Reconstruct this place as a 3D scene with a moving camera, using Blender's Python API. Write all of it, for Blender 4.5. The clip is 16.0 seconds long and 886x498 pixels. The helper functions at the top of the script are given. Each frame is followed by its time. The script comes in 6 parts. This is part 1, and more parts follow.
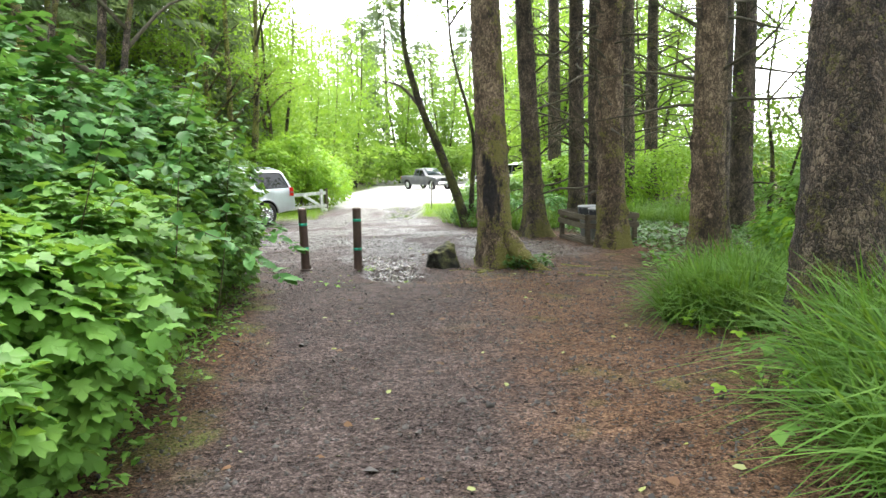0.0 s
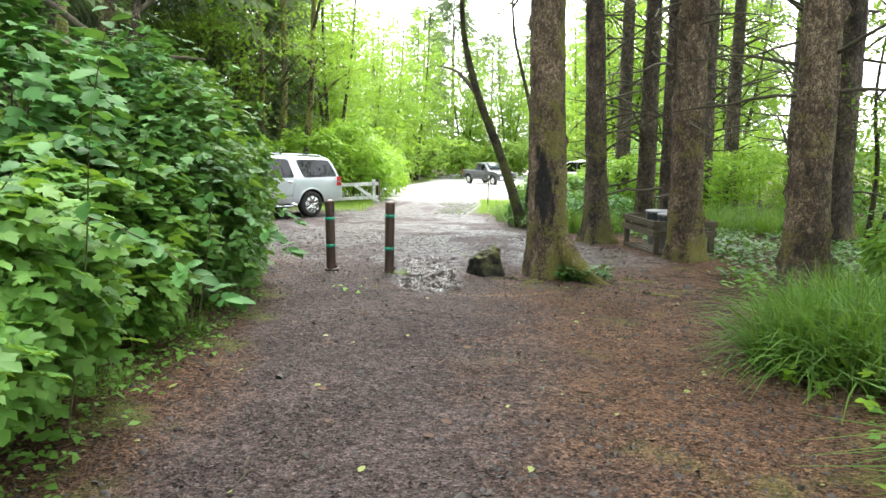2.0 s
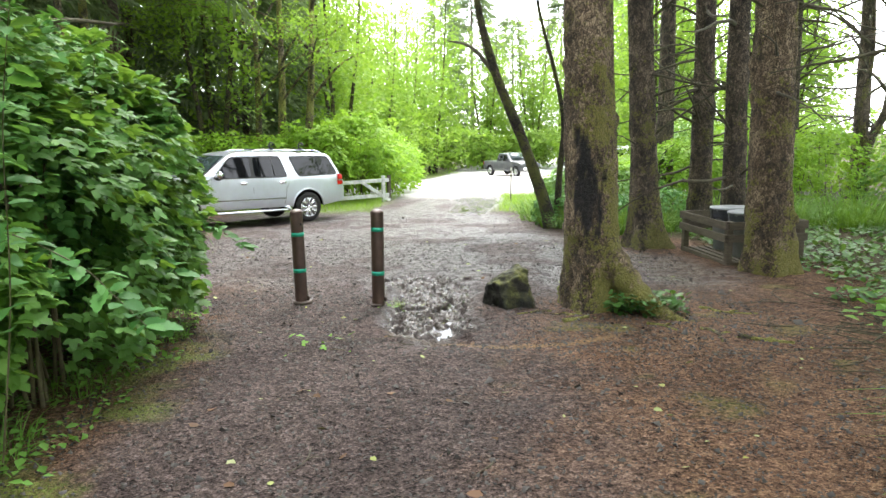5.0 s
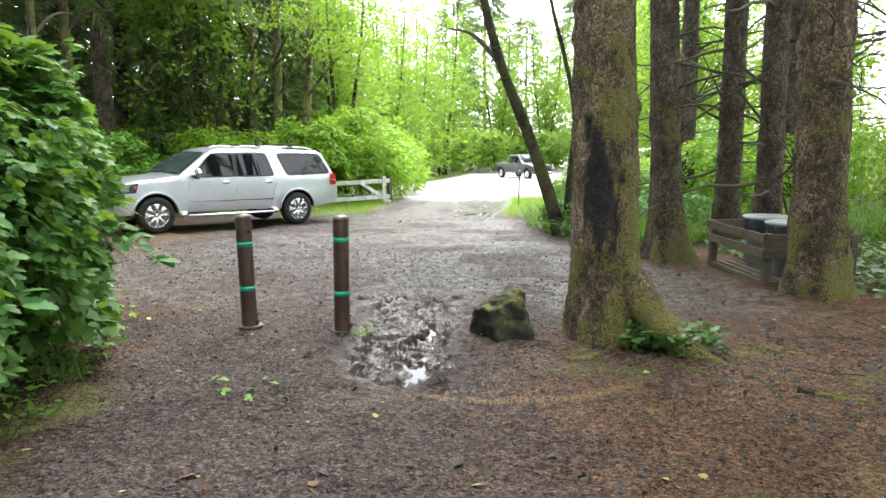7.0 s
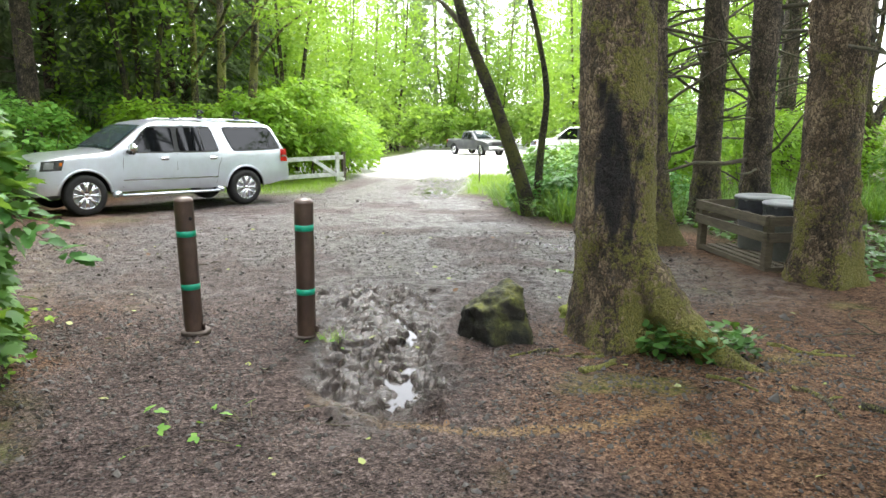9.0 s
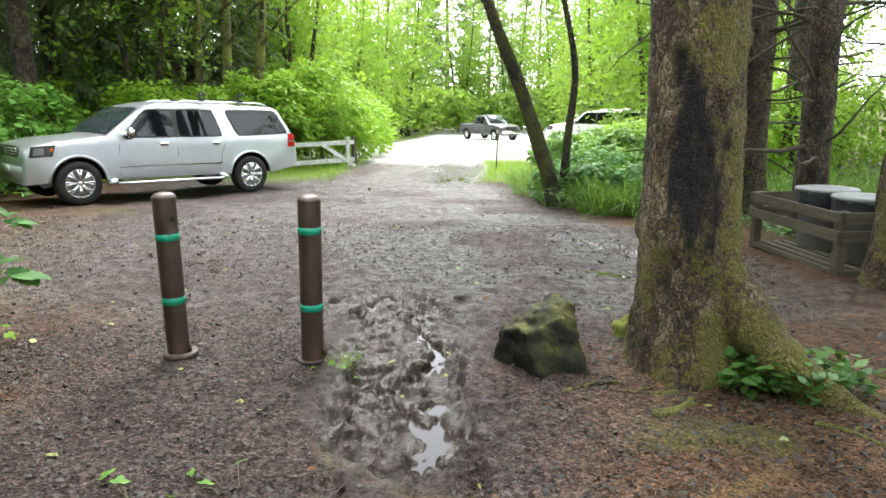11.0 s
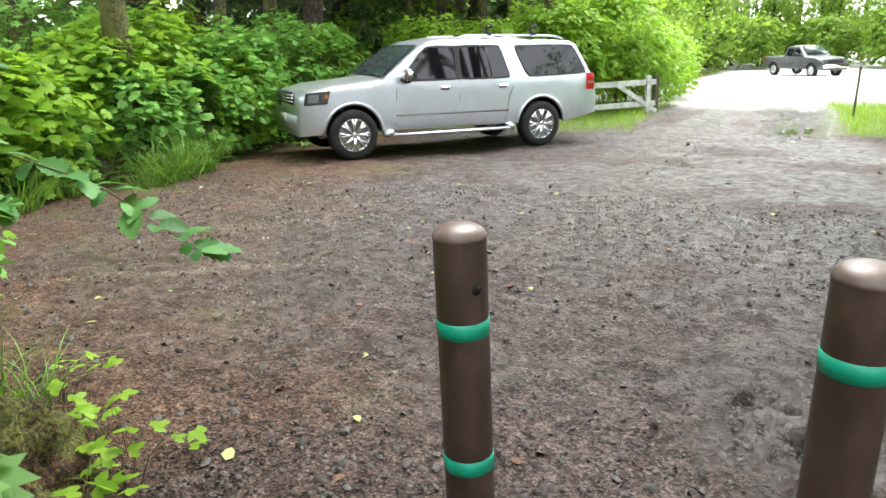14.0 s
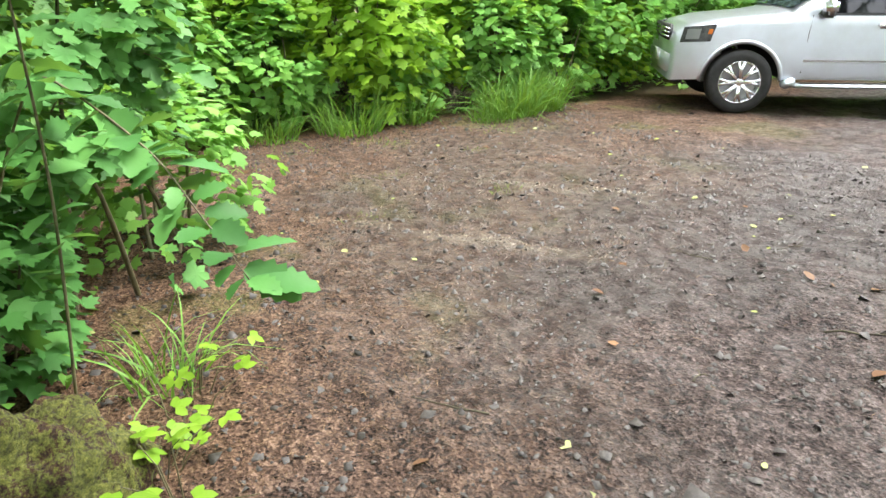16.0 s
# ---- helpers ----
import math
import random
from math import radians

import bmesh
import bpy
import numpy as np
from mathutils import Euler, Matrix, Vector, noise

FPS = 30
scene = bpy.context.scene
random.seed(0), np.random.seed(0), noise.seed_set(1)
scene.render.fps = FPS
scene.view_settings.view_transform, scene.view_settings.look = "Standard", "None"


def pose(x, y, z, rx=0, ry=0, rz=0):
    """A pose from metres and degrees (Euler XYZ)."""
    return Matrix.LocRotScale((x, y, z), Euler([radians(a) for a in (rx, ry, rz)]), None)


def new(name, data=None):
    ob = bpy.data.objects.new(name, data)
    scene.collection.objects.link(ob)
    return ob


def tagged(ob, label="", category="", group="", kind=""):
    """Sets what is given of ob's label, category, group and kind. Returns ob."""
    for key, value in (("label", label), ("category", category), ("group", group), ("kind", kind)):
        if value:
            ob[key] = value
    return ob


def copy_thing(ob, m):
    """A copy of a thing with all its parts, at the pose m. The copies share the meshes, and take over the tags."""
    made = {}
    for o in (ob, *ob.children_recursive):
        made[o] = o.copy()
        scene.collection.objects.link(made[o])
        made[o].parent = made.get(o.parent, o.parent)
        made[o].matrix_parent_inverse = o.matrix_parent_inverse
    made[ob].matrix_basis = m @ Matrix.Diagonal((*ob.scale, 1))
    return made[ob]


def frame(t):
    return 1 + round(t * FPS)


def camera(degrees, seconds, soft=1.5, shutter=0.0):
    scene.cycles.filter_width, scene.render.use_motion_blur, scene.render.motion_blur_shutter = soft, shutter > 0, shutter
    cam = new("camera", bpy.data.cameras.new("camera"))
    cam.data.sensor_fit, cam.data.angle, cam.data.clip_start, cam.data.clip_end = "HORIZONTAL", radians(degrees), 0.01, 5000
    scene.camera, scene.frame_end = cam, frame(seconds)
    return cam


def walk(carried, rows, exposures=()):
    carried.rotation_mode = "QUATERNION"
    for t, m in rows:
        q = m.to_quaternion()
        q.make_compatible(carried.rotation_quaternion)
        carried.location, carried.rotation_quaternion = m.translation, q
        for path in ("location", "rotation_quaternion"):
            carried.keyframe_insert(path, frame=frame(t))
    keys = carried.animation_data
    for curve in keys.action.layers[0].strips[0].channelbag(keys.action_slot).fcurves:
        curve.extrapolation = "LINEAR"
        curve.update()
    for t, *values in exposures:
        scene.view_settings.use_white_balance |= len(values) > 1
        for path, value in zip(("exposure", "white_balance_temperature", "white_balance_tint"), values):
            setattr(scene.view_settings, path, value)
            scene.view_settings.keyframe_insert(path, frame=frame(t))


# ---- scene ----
cam = camera(66.0, 16.0)
METRES, EYE, TILT, LEAN, TURN = 11.83, 1.443, 0.0, 0.0, 0.0
ROWS = [
    (0.0, 0.0, 0.0, 0.0, -0.17, -8.13, 1.21),
    (0.5, 0.0104, 0.0266, -0.0026, 2.74, -7.98, -0.9),
    (1.0, 0.0202, 0.054, -0.002, 4.62, -8.3, -0.8),
    (1.5, 0.0198, 0.0877, -0.0032, 5.2, -8.27, -0.57),
    (2.0, 0.0229, 0.1222, -0.0059, 5.36, -8.59, -0.84),
    (2.5, 0.0227, 0.1587, -0.0059, 5.18, -8.34, -0.45),
    (3.0, 0.0153, 0.196, -0.0064, 2.72, -8.14, 0.32),
    (3.5, 0.0132, 0.2333, -0.0092, 4.03, -8.06, 0.68),
    (4.0, 0.0125, 0.2741, -0.0104, 4.64, -8.45, 0.26),
    (4.5, 0.0149, 0.3126, -0.0103, 6.48, -9.27, 1.23),
    (7.0, 0.0289, 0.4688, -0.0196, 8.32, -9.09, 0.3),
    (7.5, 0.02, 0.4931, -0.0209, 7.05, -10.14, -0.18),
    (8.0, 0.0145, 0.5146, -0.0209, 6.38, -8.53, -0.81),
    (8.5, 0.0043, 0.5308, -0.0227, 4.03, -9.83, -0.12),
    (11.0, -0.0226, 0.6204, -0.0274, 4.91, -12.3, -0.11),
    (11.5, -0.0327, 0.6551, -0.0295, 8.91, -12.88, -1.99),
    (12.0, -0.048, 0.693, -0.032, 15.52, -15.19, -1.63),
    (12.5, -0.0696, 0.7294, -0.0339, 15.8, -15.0, -1.11),
    (13.0, -0.09, 0.7672, -0.0363, 16.78, -14.08, -0.77),
    (13.5, -0.1149, 0.8006, -0.0363, 22.14, -14.17, -0.63),
    (14.0, -0.1352, 0.8299, -0.0366, 26.63, -16.89, 1.93),
    (14.5, -0.146, 0.8669, -0.0386, 37.1, -15.53, 0.36),
    (15.0, -0.1566, 0.9004, -0.0412, 43.82, -18.47, 0.89),
    (15.5, -0.1643, 0.926, -0.0429, 53.45, -21.5, 1.84),
    (16.0, -0.1674, 0.9462, -0.0424, 59.91, -21.34, 1.83),
]
walk(cam, [(t, pose(0, 0, EYE, TILT, LEAN, TURN) @ pose(METRES * x, METRES * y, METRES * z, 90 + pitch, roll, yaw)) for t, x, y, z, yaw, pitch, roll in ROWS],
     exposures=[(0.0, 2.0), (4.5, 2.05), (8.5, 2.0), (11.5, 1.95), (13.0, 1.9), (14.0, 2.05), (16.0, 2.5)])

# ---------------------------------------------------------------- light
world = bpy.data.worlds.new("overcast_sky")
scene.world = world
world.use_nodes = True
wn = world.node_tree
sky = wn.nodes.new("ShaderNodeTexSky")
sky.sky_type = "NISHITA"
sky.sun_disc = False
sky.sun_elevation, sky.sun_rotation = radians(60), radians(2)
cloud = wn.nodes.new("ShaderNodeMix")
cloud.data_type = "RGBA"
cloud.inputs[0].default_value = 0.8
cloud.inputs[7].default_value = (12.1, 12.4, 13.0, 1)
wn.links.new(sky.outputs[0], cloud.inputs[6])
wn.links.new(cloud.outputs[2], wn.nodes["Background"].inputs[0])
wn.nodes["Background"].inputs[1].default_value = 0.145
sun_data = bpy.data.lights.new("sun", "SUN")
sun_data.energy, sun_data.angle, sun_data.color = 2.4, radians(40), (1.0, 0.96, 0.9)
sun = new("sun", sun_data)
sun.matrix_world = pose(0, 0, 40, -30, 0, -2)


# ---------------------------------------------------------------- materials
def ramp(nt, fac, stops):
    node = nt.nodes.new("ShaderNodeValToRGB")
    el = node.color_ramp.elements
    while len(el) < len(stops):
        el.new(0.5)
    for e, (p, c) in zip(el, stops):
        e.position, e.color = p, (*c, 1)
    nt.links.new(fac, node.inputs[0])
    return node.outputs[0]


def blend(nt, fac, a, b, mode="MIX"):
    node = nt.nodes.new("ShaderNodeMix")
    node.data_type, node.blend_type = "RGBA", mode
    for k, v in ((0, fac), (6, a), (7, b)):
        if isinstance(v, (int, float)):
            node.inputs[k].default_value = v
        elif isinstance(v, tuple):
            node.inputs[k].default_value = (*v, 1)
        else:
            nt.links.new(v, node.inputs[k])
    return node.outputs[2]


def maths(nt, op, a, b=0.0, clamp=False):
    node = nt.nodes.new("ShaderNodeMath")
    node.operation, node.use_clamp = op, clamp
    for k, v in ((0, a), (1, b)):
        if isinstance(v, (int, float)):
            node.inputs[k].default_value = v
        else:
            nt.links.new(v, node.inputs[k])
    return node.outputs[0]


def grain(nt, scale, detail=5, stretch=None, rough=0.6):
    co = nt.nodes.new("ShaderNodeTexCoord").outputs["Object"]
    if stretch:
        mp = nt.nodes.new("ShaderNodeMapping")
        mp.inputs["Scale"].default_value = stretch
        nt.links.new(co, mp.inputs[0])
        co = mp.outputs[0]
    node = nt.nodes.new("ShaderNodeTexNoise")
    node.inputs["Scale"].default_value, node.inputs["Detail"].default_value = scale, detail
    node.inputs["Roughness"].default_value = rough
    nt.links.new(co, node.inputs["Vector"])
    return node.outputs[0]


def attribute(nt, name):
    node = nt.nodes.new("ShaderNodeAttribute")
    node.attribute_name = name
    return node.outputs["Fac"]


def bump(nt, bsdf, height, strength, distance):
    node = nt.nodes.new("ShaderNodeBump")
    node.inputs["Strength"].default_value, node.inputs["Distance"].default_value = strength, distance
    nt.links.new(height, node.inputs["Height"])
    nt.links.new(node.outputs[0], bsdf.inputs["Normal"])


def material(name, colour=(0.5, 0.5, 0.5), rough=0.6, metal=0.0):
    m = bpy.data.materials.new(name)
    m.use_nodes = True
    b = m.node_tree.nodes["Principled BSDF"]
    b.inputs["Base Color"].default_value = (*colour, 1)
    b.inputs["Roughness"].default_value, b.inputs["Metallic"].default_value = rough, metal
    return m, m.node_tree, b


def speckled(name, a, b, scale, rough=0.6, metal=0.0, relief=0.3, depth=0.01, stretch=None, rough2=None):
    """A worn surface: two tones at a coarse and a fine scale, with relief."""
    m, nt, s = material(name, a, rough, metal)
    coarse, fine = grain(nt, scale, 4, stretch), grain(nt, scale * 9, 6, stretch)
    f = maths(nt, "ADD", maths(nt, "MULTIPLY", coarse, 0.6), maths(nt, "MULTIPLY", fine, 0.4))
    c = ramp(nt, f, [(0.36, a), (0.64, b)])
    nt.links.new(c, s.inputs["Base Color"])
    if rough2 is not None:
        r = maths(nt, "ADD", rough, maths(nt, "MULTIPLY", coarse, rough2 - rough))
        nt.links.new(r, s.inputs["Roughness"])
    if relief:
        bump(nt, s, f, relief, depth)
    return m


def leafy(name, stops, rough=0.5, through_light=0.35, yellow=0.6):
    """Leaf: tone by leaf, thin enough for light to pass."""
    m, nt, s = material(name, stops[1], rough)
    s.inputs["Specular IOR Level"].default_value = 0.22
    geo = nt.nodes.new("ShaderNodeNewGeometry")
    c = ramp(nt, geo.outputs["Random Per Island"], [(i / (len(stops) - 1), k) for i, k in enumerate(stops)])
    c = blend(nt, 0.35, c, ramp(nt, grain(nt, 1.1, 2), [(0.35, stops[0]), (0.65, stops[-1])]))
    nt.links.new(c, s.inputs["Base Color"])
    bump(nt, s, grain(nt, 60, 3), 0.25, 0.004)
    tr = nt.nodes.new("ShaderNodeBsdfTranslucent")
    warm = blend(nt, yellow, c, (0.26, 0.42, 0.03), "MIX")
    nt.links.new(warm, tr.inputs[0])
    mix = nt.nodes.new("ShaderNodeMixShader")
    mix.inputs[0].default_value = through_light
    nt.links.new(s.outputs[0], mix.inputs[1])
    nt.links.new(tr.outputs[0], mix.inputs[2])
    nt.links.new(mix.outputs[0], nt.nodes["Material Output"].inputs[0])
    return m


def cells(nt, scale, stretch=(1, 1, 1), feature="F1", warp=0.0):
    """Voronoi cells over the object; warp bends their outlines."""
    co = nt.nodes.new("ShaderNodeTexCoord").outputs["Object"]
    mp = nt.nodes.new("ShaderNodeMapping")
    mp.inputs["Scale"].default_value = stretch
    nt.links.new(co, mp.inputs[0])
    co = mp.outputs[0]
    if warp:
        n = nt.nodes.new("ShaderNodeTexNoise")
        n.inputs["Scale"].default_value, n.inputs["Detail"].default_value = scale * 0.8, 3
        nt.links.new(co, n.inputs["Vector"])
        add = nt.nodes.new("ShaderNodeVectorMath")
        add.operation = "MULTIPLY_ADD"
        nt.links.new(n.outputs["Color"], add.inputs[0])
        add.inputs[1].default_value = (warp / scale,) * 3
        nt.links.new(co, add.inputs[2])
        co = add.outputs[0]
    v = nt.nodes.new("ShaderNodeTexVoronoi")
    v.feature = feature
    v.inputs["Scale"].default_value = scale
    nt.links.new(co, v.inputs["Vector"])
    return v


def one_channel(nt, colour):
    n = nt.nodes.new("ShaderNodeSeparateColor")
    nt.links.new(colour, n.inputs[0])
    return n.outputs[0]


def bark(name, dark, light, moss, moss_low, moss_high, scale=26.0, tall=0.62):
    """Flaky bark: uneven plates with dark cracks between, and speckled moss."""
    m, nt, s = material(name, dark, 0.9)
    flake = cells(nt, scale, (1, 1, tall), "F1", 3.0)
    crack = cells(nt, scale, (1, 1, tall), "DISTANCE_TO_EDGE", 3.0).outputs["Distance"]
    fine, broad = grain(nt, 90, 5, (1, 1, 0.6), 0.7), grain(nt, 3.0, 6, (1, 1, 0.6), 0.7)
    tone = maths(nt, "ADD", maths(nt, "MULTIPLY", one_channel(nt, flake.outputs["Color"]), 0.24), maths(nt, "ADD", maths(nt, "MULTIPLY", fine, 0.7), maths(nt, "MULTIPLY", maths(nt, "SUBTRACT", broad, 0.5), 1.5)))
    c = ramp(nt, tone, [(0.24, tuple(k * 0.16 for k in dark)), (0.46, dark), (0.72, light)])
    c = blend(nt, ramp(nt, crack, [(0.0, (0.95, 0.95, 0.95)), (0.17, (0, 0, 0))]), c, tuple(k * 0.22 for k in dark))
    speck = grain(nt, 26, 8, None, 0.75)
    where = maths(nt, "ADD", maths(nt, "MULTIPLY", maths(nt, "SUBTRACT", grain(nt, 2.6, 6), 0.22), 1.8), maths(nt, "MULTIPLY", attribute(nt, "moss"), 0.45))
    where = maths(nt, "ADD", where, maths(nt, "MULTIPLY", maths(nt, "SUBTRACT", speck, 0.5), 1.5))
    k = nt.nodes.new("ShaderNodeMapRange")
    k.inputs[1].default_value, k.inputs[2].default_value = moss_low, moss_low + 0.16
    nt.links.new(where, k.inputs[0])
    c = blend(nt, maths(nt, "MULTIPLY", k.outputs[0], moss_high), c, ramp(nt, fine, [(0.32, tuple(v * 0.35 for v in moss)), (0.65, moss)]))
    c = blend(nt, attribute(nt, "scar"), c, ramp(nt, tone, [(0.3, (0.004, 0.0035, 0.004)), (0.8, (0.035, 0.027, 0.027))]))
    nt.links.new(c, s.inputs["Base Color"])
    h = maths(nt, "ADD", maths(nt, "MINIMUM", crack, 0.25), maths(nt, "ADD", maths(nt, "MULTIPLY", fine, 0.25), maths(nt, "MULTIPLY", k.outputs[0], 0.12)))
    bump(nt, s, h, 1.0, 0.09)
    return m


M = {}
M["bark"] = bark("spruce_bark", (0.165, 0.113, 0.07), (0.41, 0.3, 0.195), (0.26, 0.245, 0.045), 0.63, 0.85)
M["bark_dark"] = bark("dark_bark", (0.105, 0.078, 0.057), (0.27, 0.205, 0.145), (0.22, 0.21, 0.045), 0.65, 0.8)
M["bark_green"] = bark("alder_bark_under_moss", (0.12, 0.1, 0.055), (0.25, 0.21, 0.12), (0.3, 0.31, 0.06), 0.45, 0.85, 30.0)
M["bark_moss"] = bark("mossy_bark", (0.05, 0.038, 0.023), (0.12, 0.09, 0.05), (0.12, 0.13, 0.02), 0.56, 0.9, 30.0)
M["alloy"] = speckled("dull_alloy", (0.34, 0.34, 0.35), (0.5, 0.5, 0.51), 15, 0.4, 0.7, relief=0)
M["twig"] = speckled("dead_twig", (0.03, 0.024, 0.017), (0.1, 0.09, 0.052), 14, 0.9)
M["stem"] = speckled("green_brown_stem", (0.05, 0.045, 0.02), (0.13, 0.11, 0.05), 20, 0.7)
M["leaf"] = leafy("bramble_leaf", [(0.045, 0.125, 0.026), (0.08, 0.2, 0.042), (0.14, 0.29, 0.07)])
M["leaf_hedge"] = leafy("thimbleberry_leaf", [(0.028, 0.1, 0.022), (0.06, 0.19, 0.042), (0.125, 0.31, 0.075)], 0.55, 0.3, 0.35)
# brighter copy of the bramble leaf: open light on the lot's edge, in the colour
M["leaf_lit"] = leafy("lit_bramble_leaf", [(0.075, 0.21, 0.035), (0.145, 0.35, 0.065), (0.25, 0.48, 0.1)], 0.5, 0.4, 0.45)
# seedling and grass green; on the bushes its raised tone paints in sunlight
M["leaf_bright"] = leafy("young_and_lit_leaf", [(0.13, 0.27, 0.02), (0.2, 0.38, 0.03), (0.28, 0.46, 0.045)], through_light=0.5)
M["leaf_mid"] = leafy("undergrowth_leaf", [(0.065, 0.17, 0.028), (0.115, 0.27, 0.045), (0.19, 0.36, 0.07)])
M["leaf_alder"] = leafy("alder_leaf", [(0.10, 0.19, 0.025), (0.16, 0.28, 0.04), (0.24, 0.37, 0.06)], through_light=0.5)
M["needle"] = leafy("spruce_needles", [(0.06, 0.095, 0.045), (0.11, 0.15, 0.075), (0.17, 0.21, 0.11)], 0.6, 0.4, 0.25)
M["grass"] = leafy("sedge_blade", [(0.035, 0.1, 0.014), (0.075, 0.18, 0.028), (0.15, 0.27, 0.05)], 0.55, 0.35)
M["ivy"] = leafy("creeper_leaf", [(0.03, 0.085, 0.02), (0.06, 0.15, 0.035), (0.11, 0.22, 0.06)], 0.35, 0.2)
M["fern"] = leafy("fern_frond", [(0.03, 0.08, 0.015), (0.055, 0.13, 0.022), (0.09, 0.18, 0.035)], 0.45, 0.3)
M["fallen"] = leafy("fallen_leaf", [(0.24, 0.25, 0.04), (0.2, 0.25, 0.08), (0.28, 0.3, 0.15)], 0.5, 0.1)
M["fallen_brown"] = leafy("fallen_brown_leaf", [(0.06, 0.025, 0.01), (0.1, 0.045, 0.02), (0.16, 0.09, 0.045)], 0.6, 0.05)
M["pebble"] = speckled("wet_pebble", (0.012, 0.01, 0.009), (0.06, 0.052, 0.046), 30, 0.65, relief=0.2)
M["moss"] = speckled("cushion_moss", (0.06, 0.085, 0.012), (0.19, 0.2, 0.03), 14, 0.95, relief=1.0, depth=0.02)


# ---------------------------------------------------------------- geometry helpers
def link(name, mesh, mat, parent=None, label="", smooth=True):
    if mat is not None:
        mesh.materials.append(mat)
    if smooth:
        mesh.polygons.foreach_set("use_smooth", [True] * len(mesh.polygons))
    ob = new(name, mesh)
    if parent is not None:
        ob.parent = parent
    if label:
        ob["label"] = label
    return ob


def part(name, bm, mat, parent, label="", smooth=False):
    mesh = bpy.data.meshes.new(name)
    bm.to_mesh(mesh)
    bm.free()
    return link(name, mesh, mat, parent, label, smooth)


def thing(name, m=None, **tags):
    ob = new(name)
    ob.empty_display_size = 0.2
    if m is not None:
        ob.matrix_world = m
    return tagged(ob, **tags)


def raw_mesh(name, verts, faces):
    """Mesh from numpy arrays; faces all have the same number of corners."""
    verts, faces = np.asarray(verts, np.float32), np.asarray(faces, np.int32)
    mesh = bpy.data.meshes.new(name)
    n, k = faces.shape
    mesh.vertices.add(len(verts))
    mesh.vertices.foreach_set("co", verts.ravel())
    mesh.loops.add(n * k)
    mesh.loops.foreach_set("vertex_index", faces.ravel())
    mesh.polygons.add(n)
    mesh.polygons.foreach_set("loop_start", np.arange(n, dtype=np.int32) * k)
    mesh.polygons.foreach_set("loop_total", np.full(n, k, np.int32))
    mesh.update(calc_edges=True)
    return mesh


def scatter(template, at, frames, sizes):
    """Repeats of one small template (verts, triangles), each turned, scaled and moved; all in one mesh."""
    tv, tf = template
    v = np.einsum("nij,kj->nki", frames, tv) * np.asarray(sizes)[:, None, None] + at[:, None, :]
    f = tf[None] + (np.arange(len(at)) * len(tv))[:, None, None]
    return v.reshape(-1, 3), f.reshape(-1, 3)


def frames_from(normals, rng, heading=None):
    """Turn matrices whose z is the normal; the x direction is random or leans to heading."""
    z = normals / np.linalg.norm(normals, axis=1, keepdims=True)
    x = rng.normal(size=z.shape) if heading is None else heading + 0.35 * rng.normal(size=z.shape)
    x -= z * (x * z).sum(1, keepdims=True)
    x /= np.linalg.norm(x, axis=1, keepdims=True)
    return np.stack([x, np.cross(z, x), z], axis=2)


def lattice(p, seed=0):
    """Smooth value noise over points (n,2) or (n,3), 0 to 1."""
    p = np.asarray(p, float)
    i = np.floor(p).astype(np.int64)
    f = p - i
    f = f * f * (3 - 2 * f)
    total = np.zeros(len(p))
    for corner in range(2 ** p.shape[1]):
        w, h = np.ones(len(p)), np.full(len(p), seed * 1013, np.int64)
        for d in range(p.shape[1]):
            bit = corner >> d & 1
            w *= f[:, d] if bit else 1 - f[:, d]
            h = h + (i[:, d] + bit) * (374761393, 668265263, 2147483647 // 7)[d]
        h = (h ^ (h >> 13)) * 1274126177 & 0x7FFFFFFF
        h = (h ^ (h >> 16)) & 0xFFFF
        total += w * h / 65535.0
    return total


def fractal(p, seed=0, octaves=4):
    p = np.asarray(p, float)
    return sum(lattice(p * 2 ** k, seed + k) * 0.5 ** k for k in range(octaves)) / sum(0.5 ** k for k in range(octaves))


